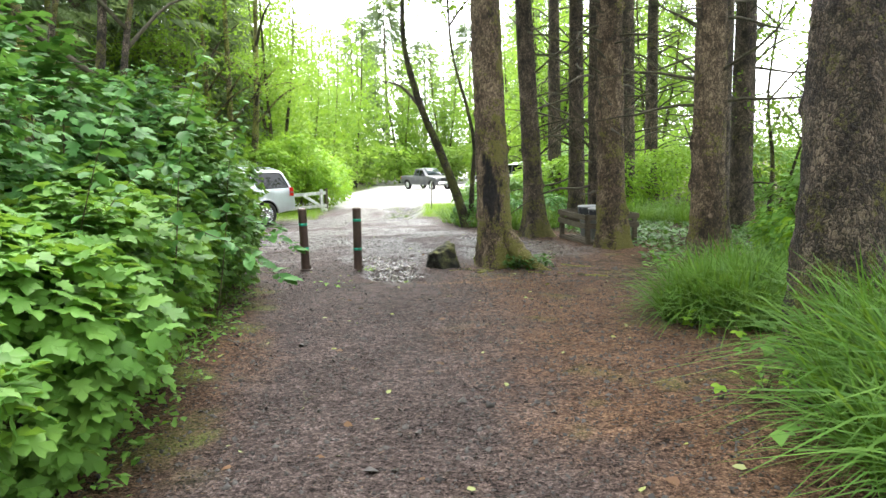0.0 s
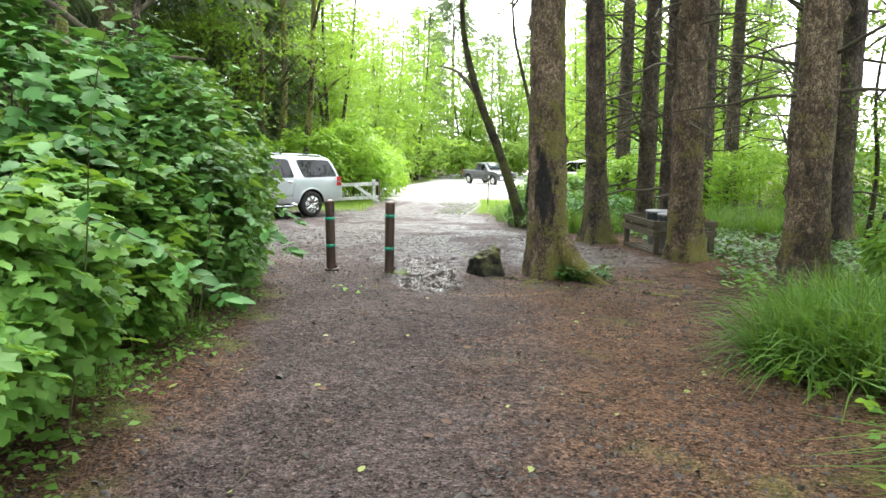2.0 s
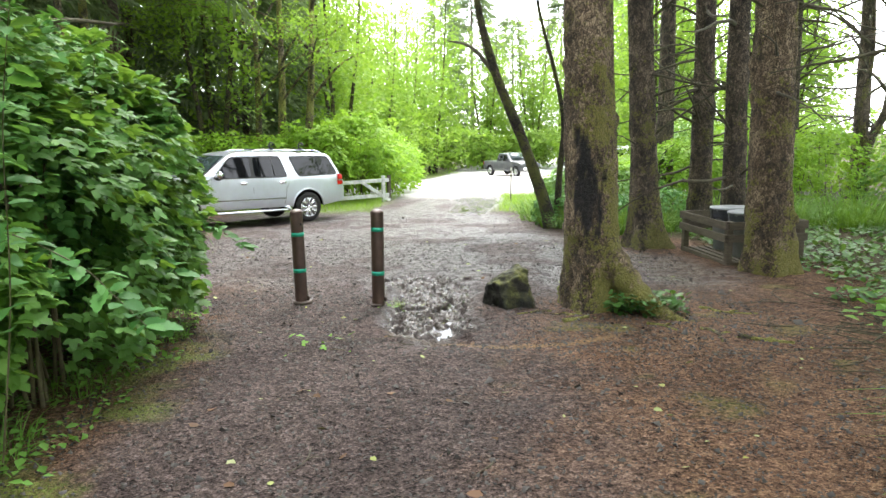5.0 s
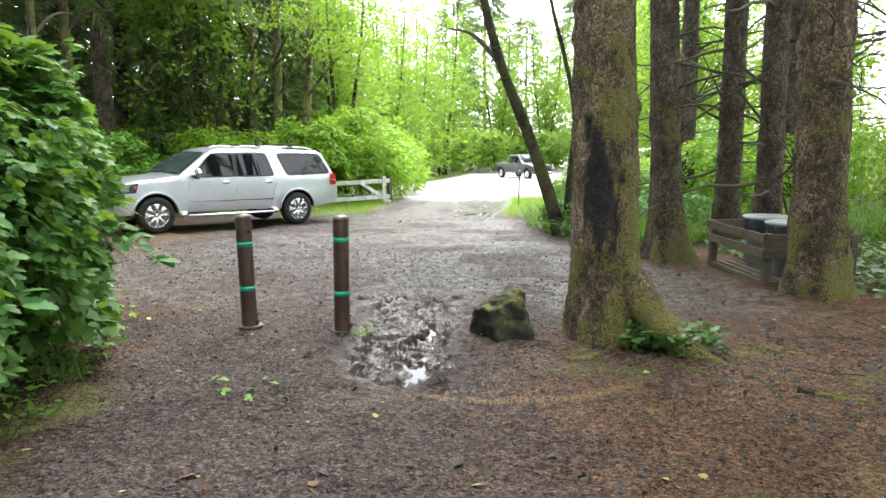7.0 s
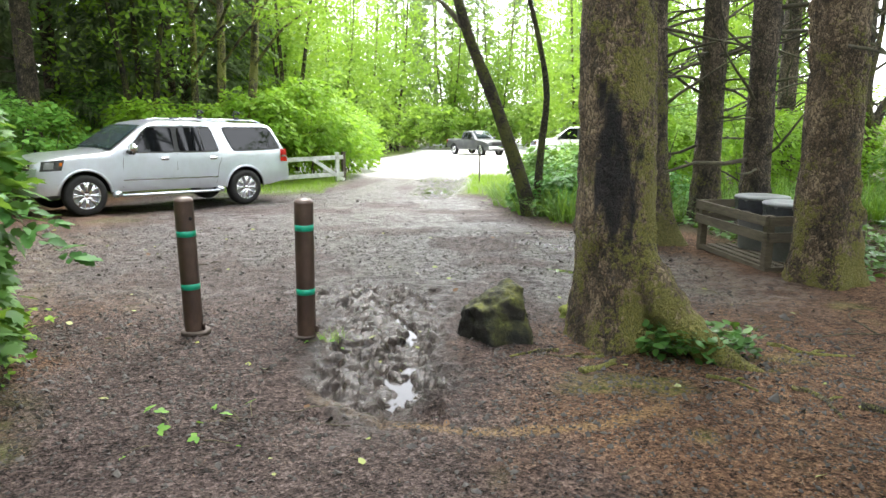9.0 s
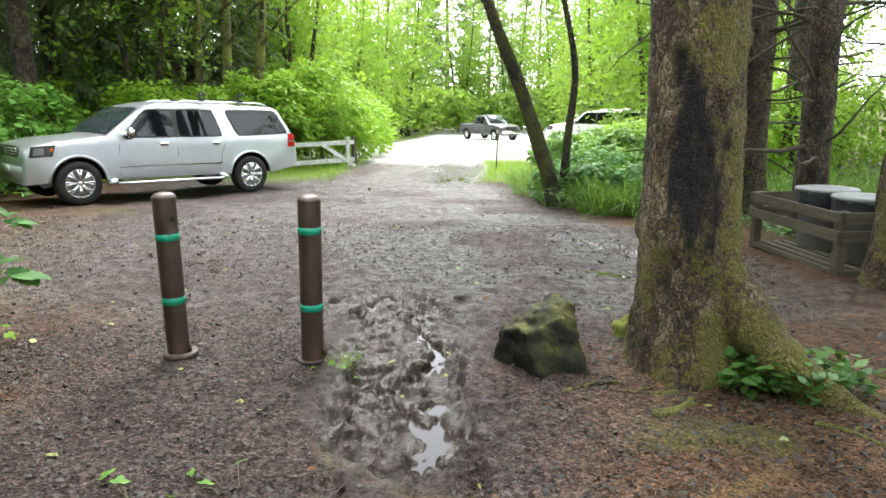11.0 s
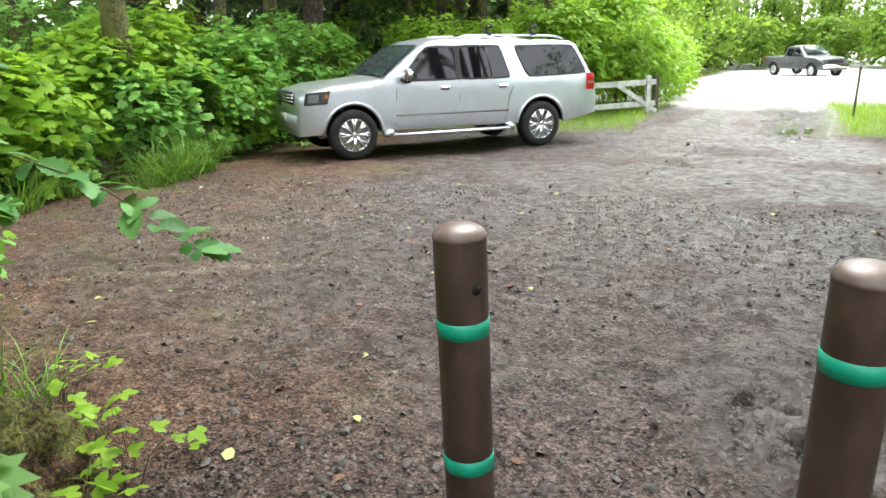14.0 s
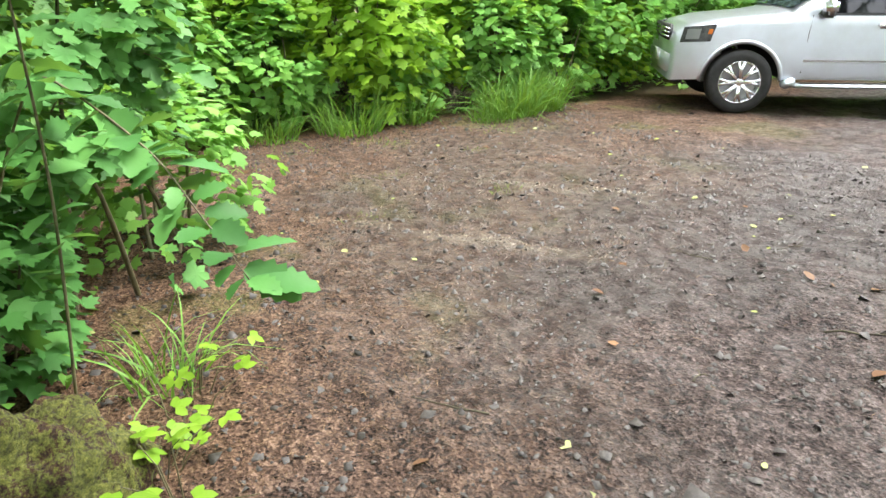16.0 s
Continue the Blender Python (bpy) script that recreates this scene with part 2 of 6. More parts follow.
class Geo:
    """Gathers quads for one mesh."""

    def __init__(self):
        self.v, self.f = [], []

    def tube(self, path, radii, n=7, cap=True):
        path = [Vector(p) for p in path]
        base = len(self.v)
        side = None
        for i, p in enumerate(path):
            d = (path[min(i + 1, len(path) - 1)] - path[max(i - 1, 0)]).normalized()
            side = (side - d * side.dot(d)).normalized() if side else d.orthogonal().normalized()
            up = d.cross(side)
            for k in range(n):
                a = 2 * math.pi * k / n
                self.v.append(p + (side * math.cos(a) + up * math.sin(a)) * radii[i])
        for i in range(len(path) - 1):
            for k in range(n):
                a, b = base + i * n + k, base + i * n + (k + 1) % n
                self.f.append((a, b, b + n, a + n))
        if cap:
            self.f.append(tuple(base + k for k in range(n))[::-1])
            self.f.append(tuple(base + (len(path) - 1) * n + k for k in range(n)))
        return self

    def lathe(self, profile, n=24, axis="z", centre=(0, 0, 0)):
        """profile: (radius, height) pairs, turned about the axis."""
        base = len(self.v)
        for r, h in profile:
            for k in range(n):
                a = 2 * math.pi * k / n
                q = (r * math.cos(a), r * math.sin(a), h)
                q = {"z": q, "y": (q[0], q[2], -q[1]), "x": (q[2], q[0], q[1])}[axis]
                self.v.append(Vector(q) + Vector(centre))
        for i in range(len(profile) - 1):
            for k in range(n):
                a, b = base + i * n + k, base + i * n + (k + 1) % n
                self.f.append((a, b, b + n, a + n))
        return self

    def box(self, size, m=None, bevel=0.0):
        bm = bmesh.new()
        bmesh.ops.create_cube(bm, size=1)
        bmesh.ops.scale(bm, vec=size, verts=bm.verts)
        if bevel:
            bmesh.ops.bevel(bm, geom=bm.edges[:], offset=bevel, segments=2, affect="EDGES")
        if m is not None:
            bm.transform(m)
        base = len(self.v)
        bm.verts.index_update()
        self.v += [v.co.copy() for v in bm.verts]
        self.f += [tuple(base + v.index for v in f.verts) for f in bm.faces]
        bm.free()
        return self

    def mesh(self, name="mesh"):
        me = bpy.data.meshes.new(name)
        me.from_pydata([tuple(v) for v in self.v], [], self.f)
        me.update()
        return me


def floats(mesh, name, values):
    mesh.attributes.new(name, "FLOAT", "POINT").data.foreach_set("value", np.asarray(values, np.float32))


# ---------------------------------------------------------------- ground
GROUND_Y = [-30, 0, 5.5, 11, 16, 21, 28, 36, 60, 120, 1200]
GROUND_Z = [0.6, 0, -0.25, -0.5, -0.58, -0.77, -0.85, -1.0, -1.8, -2.6, -3.0]


def level(y):
    y = np.asarray(y, float)
    return sum(np.interp(y + d, GROUND_Y, GROUND_Z) for d in (-1.5, -0.75, 0, 0.75, 1.5)) / 5


def gz(x, y):
    return float(level(y))


def smooth(a, b, v):
    t = np.clip((v - a) / (b - a), 0, 1)
    return t * t * (3 - 2 * t)


def hedge_line(y):
    """x of the foot of the bramble hedge beside the path."""
    return np.interp(y, [-6, 3.2, 5.5, 7.5, 9, 10.6, 11.0, 11.3, 12.2], [-1.3, -1.75, -2.15, -2.5, -2.8, -3.4, -4.6, -6.3, -9.2])


def right_line(y):
    """x of the grassy edge on the other side of the path."""
    return np.interp(y, [-6, 3, 4.4, 6, 7, 8.5, 10.5, 12.5, 13.5, 17, 19, 25.6, 30], [1.2, 1.4, 1.7, 2.4, 2.3, 2.8, 3.0, 3.6, 3.9, 2.1, 0.9, -0.2, 0.3])


def build_ground():
    xs = np.concatenate([-np.geomspace(900, 12.3, 45), np.arange(-12, -2.0, 0.095), np.arange(-2.0, 0.2, 0.017), np.arange(0.2, 7.0, 0.095), np.geomspace(7.1, 900, 50)])
    ys = np.concatenate([-np.geomspace(300, 3.2, 30), np.arange(-3, 9.5, 0.1), np.arange(9.5, 13.7, 0.019), np.arange(13.7, 24, 0.095), np.geomspace(24.1, 1200, 75)])
    gx, gy = np.meshgrid(xs, ys)
    x, y = gx.ravel(), gy.ravel()
    p = np.stack([x, y], 1)
    near = smooth(60, 25, np.hypot(x, y - 10))
    z = level(y) + near * (0.06 * (fractal(p * 0.5, 3) - 0.5) + 0.03 * (fractal(p * 2.5, 5) - 0.5) + 0.012 * (lattice(p * 9, 6) - 0.5))
    # churned mud between the posts and the boulder
    wob = (fractal(p * 1.6, 11) - 0.5) * 0.9
    cx = np.interp(y, [9.6, 10.4, 11.4, 12.8, 13.4], [-0.62, -0.68, -0.8, -1.15, -1.3])
    wide = np.interp(y, [9.6, 10.2, 11.5, 12.6, 13.5], [0.15, 0.36, 0.5, 0.6, 0.15])
    mud = smooth(1.45, 0.5, np.abs(x - cx + wob * 0.55) / wide + (fractal(p * 5, 12) - 0.5) * 0.9) * smooth(9.5, 10.5, y + wob * 0.6) * smooth(13.7, 12.6, y + wob * 0.6)
    ridges = fractal(np.stack([x * 4.5 + y * 1.5, y * 2.6 - x], 1), 21, 4)
    crease = 1 - np.abs(2 * fractal(np.stack([x * 3.4 + y * 1.1, y * 1.7 - x * 0.5], 1), 26, 3) - 1)
    clod = 1 - np.abs(2 * fractal(np.stack([x * 12 + y * 4, y * 8 - x * 3], 1), 27, 3) - 1)
    z += mud * (-0.03 + 0.05 * (ridges - 0.5) - 0.06 * smooth(0.88, 0.98, crease) + 0.085 * (clod - 0.7) + 0.05 * (fractal(p * 17, 24, 2) - 0.5) - 0.04 * smooth(0.5, 0, np.abs(x - cx - 0.12) / wide))
    # boot and hoof prints pressed into it
    prints = np.random.default_rng(19)
    for _ in range(26):
        py = prints.uniform(9.8, 13.0)
        px = float(np.interp(py, [9.6, 10.4, 11.4, 12.8, 13.4], [-0.62, -0.68, -0.8, -1.15, -1.3])) + prints.normal() * 0.26
        a, size = prints.normal() * 0.5, prints.uniform(0.05, 0.09)
        u, v = (x - px) * math.cos(a) + (y - py) * math.sin(a), (y - py) * math.cos(a) - (x - px) * math.sin(a)
        d = np.hypot(u / size, v / (size * 1.5))
        z += -0.026 * smooth(1.0, 0.75, d) + 0.014 * np.exp(-((d - 1.2) / 0.16) ** 2)
    # worn rut and its damp mud by the bins
    rut = smooth(0.35, 0.1, np.abs((x - 0.95) + (y - 15.4) * 0.75)) * smooth(14.6, 15.0, y) * smooth(16.3, 15.8, y)
    z += rut * 0.24 * (fractal(p * 7, 31, 3) - 0.45)
    # shallow wheel ruts across the lot and at the road
    far_mud = smooth(0.9, 0.3, np.abs(x + 1.5 + wob * 0.8) / np.interp(y, [21, 24, 29, 31], [0.3, 0.9, 1.3, 0.9])) * smooth(22, 24, y) * smooth(32, 29.5, y)
    z += far_mud * 0.1 * (fractal(np.stack([x * 3, y * 1.2], 1), 41, 3) - 0.55)
    lot = smooth(-0.6, 0.3, x - hedge_line(y) - 0.9) * smooth(11.3, 13, y) * smooth(31, 28, y) * smooth(0.2, 1.2, right_line(y) - x) * smooth(-10, -6.5, x)
    z += lot * 0.045 * (fractal(np.stack([x * 4.2 - y * 1.5, y * 6.5 + x], 1), 52, 3) - 0.5)
    z += lot * 0.06 * (fractal(np.stack([x * 2.2 + y, y * 2.2 - x], 1), 51, 3) - 0.5)
    wet = np.clip(mud * 1.2 + rut * 0.7 + far_mud + lot * (0.35 + 0.65 * smooth(0.4, 0.6, fractal(p * 0.9, 61))), 0, 1)
    # needle litter under the trees and along the edges
    edge = np.interp(y, [-5, 3, 6, 9, 10.3, 11, 13, 16, 18], [1.1, 0.85, 0.62, 0.45, 0.1, 0.25, 1.2, 1.5, 1.1]) + (fractal(p * 1.3, 71) - 0.5) * 1.1
    litter = smooth(-0.7, 0.7, x - edge + (fractal(p * 3, 76) - 0.5) * 0.9) * smooth(24, 20, y)
    litter = np.maximum(litter, smooth(0.75, 0.1, x - hedge_line(y) + (fractal(p * 1.5, 72) - 0.5) * 0.8) * smooth(-14, -10, x))
    litter = np.maximum(litter, 0.8 * smooth(-2.4, -4.6, x + (y - 11.5) * 0.45 + (fractal(p * 0.9, 73) - 0.5) * 2.4) * smooth(10, 11, y))
    ring = smooth(0.07, 0.02, np.abs(np.hypot((x + 0.05) * 0.85, y - 10.75) - 1.02 + (fractal(p * 2, 74) - 0.5) * 0.12)) * smooth(10.45, 10.1, y)
    verge = np.maximum(smooth(-4.4, -5.0, x + (fractal(p, 81) - 0.5)) * smooth(22.6, 23.6, y) * smooth(31.0, 29.0, y), smooth(-1.3, -0.6, x + (fractal(p, 82) - 0.5) * 0.7) * smooth(23, 24.5, y) * smooth(32, 30, y))
    verge = np.maximum(verge, smooth(42.0, 47.0, y) * smooth(-6.2, -7.5, x))
    mossy = smooth(0.5, 0.62, fractal(p * 1.9, 83)) * smooth(0.9, 0.3, np.abs(x - hedge_line(y) - 0.25) / 0.5) * smooth(3, 4, y) * smooth(10.2, 9.2, y)
    mossy = np.maximum(mossy, 0.45 * smooth(0.66, 0.75, fractal(p * 1.9, 84)) * litter)
    green = np.clip(np.maximum(verge, mossy), 0, 1)
    wild = np.maximum(smooth(0.5, 1.5, x - right_line(y)), smooth(-0.5, -1.6, x - hedge_line(y)) * smooth(13.2, 12.5, y))
    wild = np.maximum(wild, smooth(-8.8, -9.8, x)) * smooth(45, 36, np.where(np.abs(x + 3) < 5, y, 0)) 
    road = smooth(28.6, 30.2, y + (fractal(p * 0.8, 91) - 0.5) * 1.4) * smooth(-12, -9, x) * smooth(9, 6.5, x) * (1 - verge)
    streak = np.zeros(len(x))
    for ax, ay, bx, by in ((-5.7, 12.9, -4.7, 13.72), (-6.4, 14.1, -5.35, 14.78), (-7.2, 12.35, -6.9, 12.6)):
        d = np.array((bx - ax, by - ay))
        t = np.clip(((x - ax) * d[0] + (y - ay) * d[1]) / (d @ d), 0, 1)
        away = np.hypot(x - ax - t * d[0], y - ay - t * d[1]) + (fractal(p * 5, 93) - 0.5) * 0.16
        streak = np.maximum(streak, smooth(0.09, 0.01, away) * smooth(0.3, 0.55, fractal(p * 3, 94)))
    mesh = raw_mesh("ground", np.stack([x, y, z], 1), np.stack([(a := (np.arange(len(ys) - 1)[:, None] * len(xs) + np.arange(len(xs) - 1)[None]).ravel()), a + 1, a + 1 + len(xs), a + len(xs)], 1))
    for name, v in (("wet", wet), ("litter", litter), ("ring", ring), ("green", green), ("wild", wild), ("road", road), ("mud", np.maximum(mud, rut * 0.85)), ("sheet", far_mud), ("streak", streak)):
        floats(mesh, name, v)
    return mesh


def ground_material():
    m, nt, s = material("gravel_and_litter", (0.1, 0.09, 0.08), 0.8)
    fine, mid, big = grain(nt, 55, 6, rough=0.75), grain(nt, 9, 5), grain(nt, 1.4, 4)
    chip, grit = cells(nt, 42, (1, 1, 1), "F1", 2.2), cells(nt, 105, (1, 1, 1), "F1", 1.2)
    shade = maths(nt, "ADD", maths(nt, "MULTIPLY", one_channel(nt, chip.outputs["Color"]), 0.38), maths(nt, "ADD", maths(nt, "MULTIPLY", one_channel(nt, grit.outputs["Color"]), 0.42), maths(nt, "MULTIPLY", maths(nt, "SUBTRACT", fine, 0.3), 0.55)))
    patch = maths(nt, "MULTIPLY", maths(nt, "SUBTRACT", maths(nt, "ADD", mid, big), 1.0), 0.45)
    shade = maths(nt, "ADD", shade, patch)
    gravel = ramp(nt, shade, [(0.18, (0.006, 0.0045, 0.004)), (0.46, (0.056, 0.041, 0.037)), (0.7, (0.105, 0.078, 0.071)), (0.92, (0.2, 0.16, 0.147))])
    litter = ramp(nt, shade, [(0.18, (0.006, 0.003, 0.0015)), (0.44, (0.08, 0.042, 0.023)), (0.66, (0.155, 0.085, 0.047)), (0.9, (0.3, 0.185, 0.105))])
    c = blend(nt, maths(nt, "MULTIPLY", attribute(nt, "litter"), maths(nt, "ADD", 0.55, maths(nt, "MULTIPLY", mid, 0.6)), True), gravel, litter)
    c = blend(nt, maths(nt, "MULTIPLY", attribute(nt, "ring"), ramp(nt, fine, [(0.42, (0, 0, 0)), (0.6, (0.8, 0.8, 0.8))])), c, (0.3, 0.2, 0.09))
    turf = ramp(nt, fine, [(0.3, (0.05, 0.075, 0.012)), (0.7, (0.18, 0.26, 0.045))])
    c = blend(nt, maths(nt, "MULTIPLY", attribute(nt, "green"), ramp(nt, fine, [(0.35, (0.25, 0.25, 0.25)), (0.6, (0.85, 0.85, 0.85))])), c, turf)
    soil = ramp(nt, fine, [(0.3, (0.018, 0.014, 0.008)), (0.7, (0.08, 0.065, 0.03))])
    c = blend(nt, attribute(nt, "wild"), c, soil)
    pale = ramp(nt, mid, [(0.3, (0.4, 0.39, 0.37)), (0.7, (0.55, 0.54, 0.52))])
    c = blend(nt, attribute(nt, "road"), c, pale)
    wet = attribute(nt, "wet")
    c = blend(nt, wet, c, blend(nt, 0.48, c, (0.02, 0.0145, 0.013)))
    c = blend(nt, maths(nt, "MULTIPLY", attribute(nt, "streak"), 0.35), c, (0.25, 0.22, 0.18))
    mud = attribute(nt, "mud")
    c = blend(nt, mud, c, ramp(nt, mid, [(0.3, (0.014, 0.0095, 0.0075)), (0.7, (0.042, 0.03, 0.025))]))
    nt.links.new(c, s.inputs["Base Color"])
    rough = maths(nt, "SUBTRACT", 0.82, maths(nt, "MULTIPLY", wet, maths(nt, "ADD", 0.22, maths(nt, "MULTIPLY", mid, 0.4))))
    skin = grain(nt, 11, 4, (1.4, 0.8, 1), 0.55)
    slick = ramp(nt, skin, [(0.36, (0.36, 0.36, 0.36)), (0.6, (0.1, 0.1, 0.1))])
    rough = blend(nt, mud, rough, slick)
    film = ramp(nt, skin, [(0.36, (0.1, 0.1, 0.1)), (0.62, (0.5, 0.5, 0.5))])
    damp = ramp(nt, mid, [(0.42, (0.1, 0.1, 0.1)), (0.6, (0.75, 0.75, 0.75))])
    gloss = maths(nt, "ADD", 0.1, maths(nt, "ADD", maths(nt, "MULTIPLY", mud, maths(nt, "MULTIPLY", film, 0.75)), maths(nt, "MULTIPLY", maths(nt, "SUBTRACT", wet, maths(nt, "MULTIPLY", mud, 0.9), True), maths(nt, "MULTIPLY", damp, 0.85))))
    nt.links.new(gloss, s.inputs["Specular IOR Level"])
    rough = maths(nt, "SUBTRACT", rough, maths(nt, "MULTIPLY", attribute(nt, "sheet"), ramp(nt, mid, [(0.42, (0, 0, 0)), (0.5, (0.4, 0.4, 0.4))])), True)
    nt.links.new(rough, s.inputs["Roughness"])
    h = maths(nt, "ADD", maths(nt, "MULTIPLY", fine, 0.7), maths(nt, "ADD", maths(nt, "MULTIPLY", chip.outputs["Distance"], 0.6), mid))
    h = maths(nt, "MULTIPLY", h, maths(nt, "SUBTRACT", 1.0, maths(nt, "MULTIPLY", mud, 0.72)))
    bump(nt, s, h, 1.0, 0.03)
    return m


ground = tagged(link("ground", build_ground(), ground_material()), "dark damp gravel track with brown needle litter and mud", "ground", kind="structure")

water_mat, _, wb = material("muddy_water", (0.02, 0.016, 0.012), 0.04)
wb.inputs["IOR"].default_value = 1.33


def puddle(cx, cy, rx, ry, drop, turn=0.0):
    geo = Geo()
    geo.v = [Vector((cx, cy, gz(cx, cy) - drop))]
    for k in range(40):
        a = 2 * math.pi * k / 40
        r = 1 + 0.25 * math.sin(3 * a + cx) + 0.15 * math.sin(5 * a + cy)
        q = Matrix.Rotation(turn, 2) @ Vector((rx * r * math.cos(a), ry * r * math.sin(a)))
        geo.v.append(Vector((cx + q.x, cy + q.y, gz(cx, cy) - drop)))
    geo.f = [(0, 1 + k, 1 + (k + 1) % 40) for k in range(40)]
    return tagged(link("puddle_water", geo.mesh("puddle"), water_mat), "shallow muddy rainwater in churned ruts", "puddle", kind="structure")


puddle(-0.52, 10.4, 0.2, 0.6, 0.09)
puddle(-0.66, 11.4, 0.2, 0.95, 0.093, 0.15)
puddle(-0.95, 12.6, 0.2, 0.7, 0.095, 0.2)
puddle(0.62, 13.95, 0.3, 0.16, 0.004, -0.3)
for x, y, rx, ry in ((-0.95, 22.9, 0.35, 0.4), (-1.25, 24.3, 0.5, 0.6), (-1.7, 25.9, 0.6, 0.7), (-1.4, 27.6, 0.7, 0.6)):
    puddle(x, y, rx, ry, 0.03)


# ---------------------------------------------------------------- leaf shapes
def toothed(length, width, teeth, fold=0.12, droop=0.15):
    """One leaflet along +x with a toothed edge, folded along its rib."""
    rib, left, right = [], [], []
    n = teeth
    for i in range(n + 1):
        t = i / n
        w = width * math.sin(math.pi * min(1, t * 0.9 + 0.08)) ** 0.8 * (1.18 if i % 2 else 0.86)
        z = -droop * t * t * length
        rib.append((t * length, 0, z))
        left.append((t * length + 0.02 * length * (i % 2), w / 2, z + fold * w))
        right.append((t * length + 0.02 * length * (i % 2), -w / 2, z + fold * w))
    left[-1] = right[-1] = rib[-1]
    v, f = rib + left + right, []
    k = n + 1
    for i in range(n):
        for s in (k, 2 * k):
            a, b, c, d = i, i + 1, s + i + 1, s + i
            f += [(a, b, c), (a, c, d)] if s == k else [(a, c, b), (a, d, c)]
    return np.array(v), np.array(f)


def merge(*pieces):
    vs, fs, base = [], [], 0
    for v, f in pieces:
        vs.append(v), fs.append(f + base)
        base += len(v)
    return np.concatenate(vs), np.concatenate(fs)


def turned(shape, yaw, scale=1.0, move=(0, 0, 0), tilt=0.0):
    m = np.array(Matrix.Rotation(yaw, 3, "Z") @ Matrix.Rotation(tilt, 3, "Y"))
    return shape[0] @ m.T * scale + np.array(move), shape[1]


def folded(width, droop=0.14, fold=0.1):
    """A cheap leaflet: two folded halves with a shouldered outline."""
    v = [(0, 0, 0), (0.5, 0, -0.3 * droop), (1, 0, -droop)] + [(x, s * y * width, -droop * x * x + fold * y * width) for s in (1, -1) for x, y in ((0.3, 0.5), (0.74, 0.36))]
    return np.array(v), np.array([(0, 1, 3), (1, 4, 3), (1, 2, 4), (0, 5, 1), (1, 5, 6), (1, 6, 2)])


LEAFLET = folded(0.68)
TRIFOLIATE = merge(turned(LEAFLET, 0, 0.62, (0.38, 0, 0)), turned(LEAFLET, 1.15, 0.52, (0.36, 0, 0)), turned(LEAFLET, -1.15, 0.52, (0.36, 0, 0)))
PLAIN = (np.array([(0, 0, 0), (0.45, 0.32, 0.05), (1, 0, -0.12), (0.45, -0.32, 0.05)]), np.array([(0, 2, 1), (0, 3, 2)]))
LOBE = PLAIN
PALMATE = merge(turned(LOBE, 0, 0.75, (0.25, 0, 0)), turned(LOBE, 0.85, 0.6, (0.25, 0, 0)), turned(LOBE, -0.85, 0.6, (0.25, 0, 0)))
SIMPLE = folded(0.7)


def lobed():
    """A single broad leaf with pointed lobes, drooping at its edge."""
    side = [(0.02, 0.26), (0.36, 0.56), (0.45, 0.31), (0.8, 0.4), (0.73, 0.17)]
    rim = [(-0.04, 0)] + side + [(1.05, 0)] + [(x, -y) for x, y in side[::-1]]
    v = [(0.4, 0, 0)] + [(x, y, -0.16 * ((x - 0.4) ** 2 + y * y) + 0.05 * abs(y)) for x, y in rim]
    n = len(rim)
    return np.array(v), np.array([(0, 1 + (i + 1) % n, 1 + i) for i in range(n)])


LOBED = lobed()


def maple():
    """A broad leaf of five pointed, toothed lobes, creased along its ribs."""
    side = [(-0.1, 0.2), (0.0, 0.36), (0.12, 0.52), (0.26, 0.42), (0.36, 0.27), (0.5, 0.4), (0.68, 0.47), (0.69, 0.31), (0.74, 0.19), (0.88, 0.2)]
    rim = [(0.0, 0)] + side + [(1.06, 0)] + [(x, -y) for x, y in side[::-1]]
    v = [(0.36, 0, -0.02)] + [(x, y, 0.04 * math.sin(9 * i) - 0.2 * ((x - 0.36) ** 2 + y * y) + 0.09 * abs(y)) for i, (x, y) in enumerate(rim)]
    n = len(rim)
    return np.array(v), np.array([(0, 1 + (i + 1) % n, 1 + i) for i in range(n)])


MAPLE = maple()


def cluster(n, spread, seed, shape=PLAIN, small=0.32):
    r = np.random.default_rng(seed)
    out = []
    for _ in range(n):
        q = r.normal(size=3) * spread
        q[2] *= 0.6
        out.append(turned(shape, r.uniform(0, 6.28), small * r.uniform(0.7, 1.3), q, r.uniform(-0.6, 0.6)))
    return merge(*out)


TUFT = cluster(5, 0.4, 5, small=0.36)


def spruce_spray():
    """A drooping flat spray of spruce twigs, one unit long."""
    v, f = [], []
    r = np.random.default_rng(9)
    for i in range(7):
        t = 0.08 + 0.92 * i / 7
        for s in (-1, 1):
            ln = 0.42 * (1 - 0.65 * t) * r.uniform(0.7, 1.2)
            a = np.array((t, 0, -0.25 * t * t))
            tip = a + np.array((ln * 0.65, s * ln * 0.6, -ln * r.uniform(0.3, 0.9)))
            off = np.array((0.045, -0.025 * s, 0.014))
            b = len(v)
            v += [a - off, a + off, tip]
            f.append((b, b + 1, b + 2))
    return np.array(v), np.array(f)


SPRAY = spruce_spray()


def blade(curve, segments=4):
    """A bent grass blade, one unit long, arching over +x."""
    v, f = [], []
    for i in range(segments + 1):
        t = i / segments
        w = 0.014 * (1 - t) ** 0.7 + 0.0008
        x, z = curve * t * t, t * (1 - 0.45 * curve * t * t)
        v += [(x, -w, z), (x, w, z)]
        if i:
            k = 2 * i
            f += [(k - 2, k - 1, k + 1), (k - 2, k + 1, k)]
    return np.array(v), np.array(f)


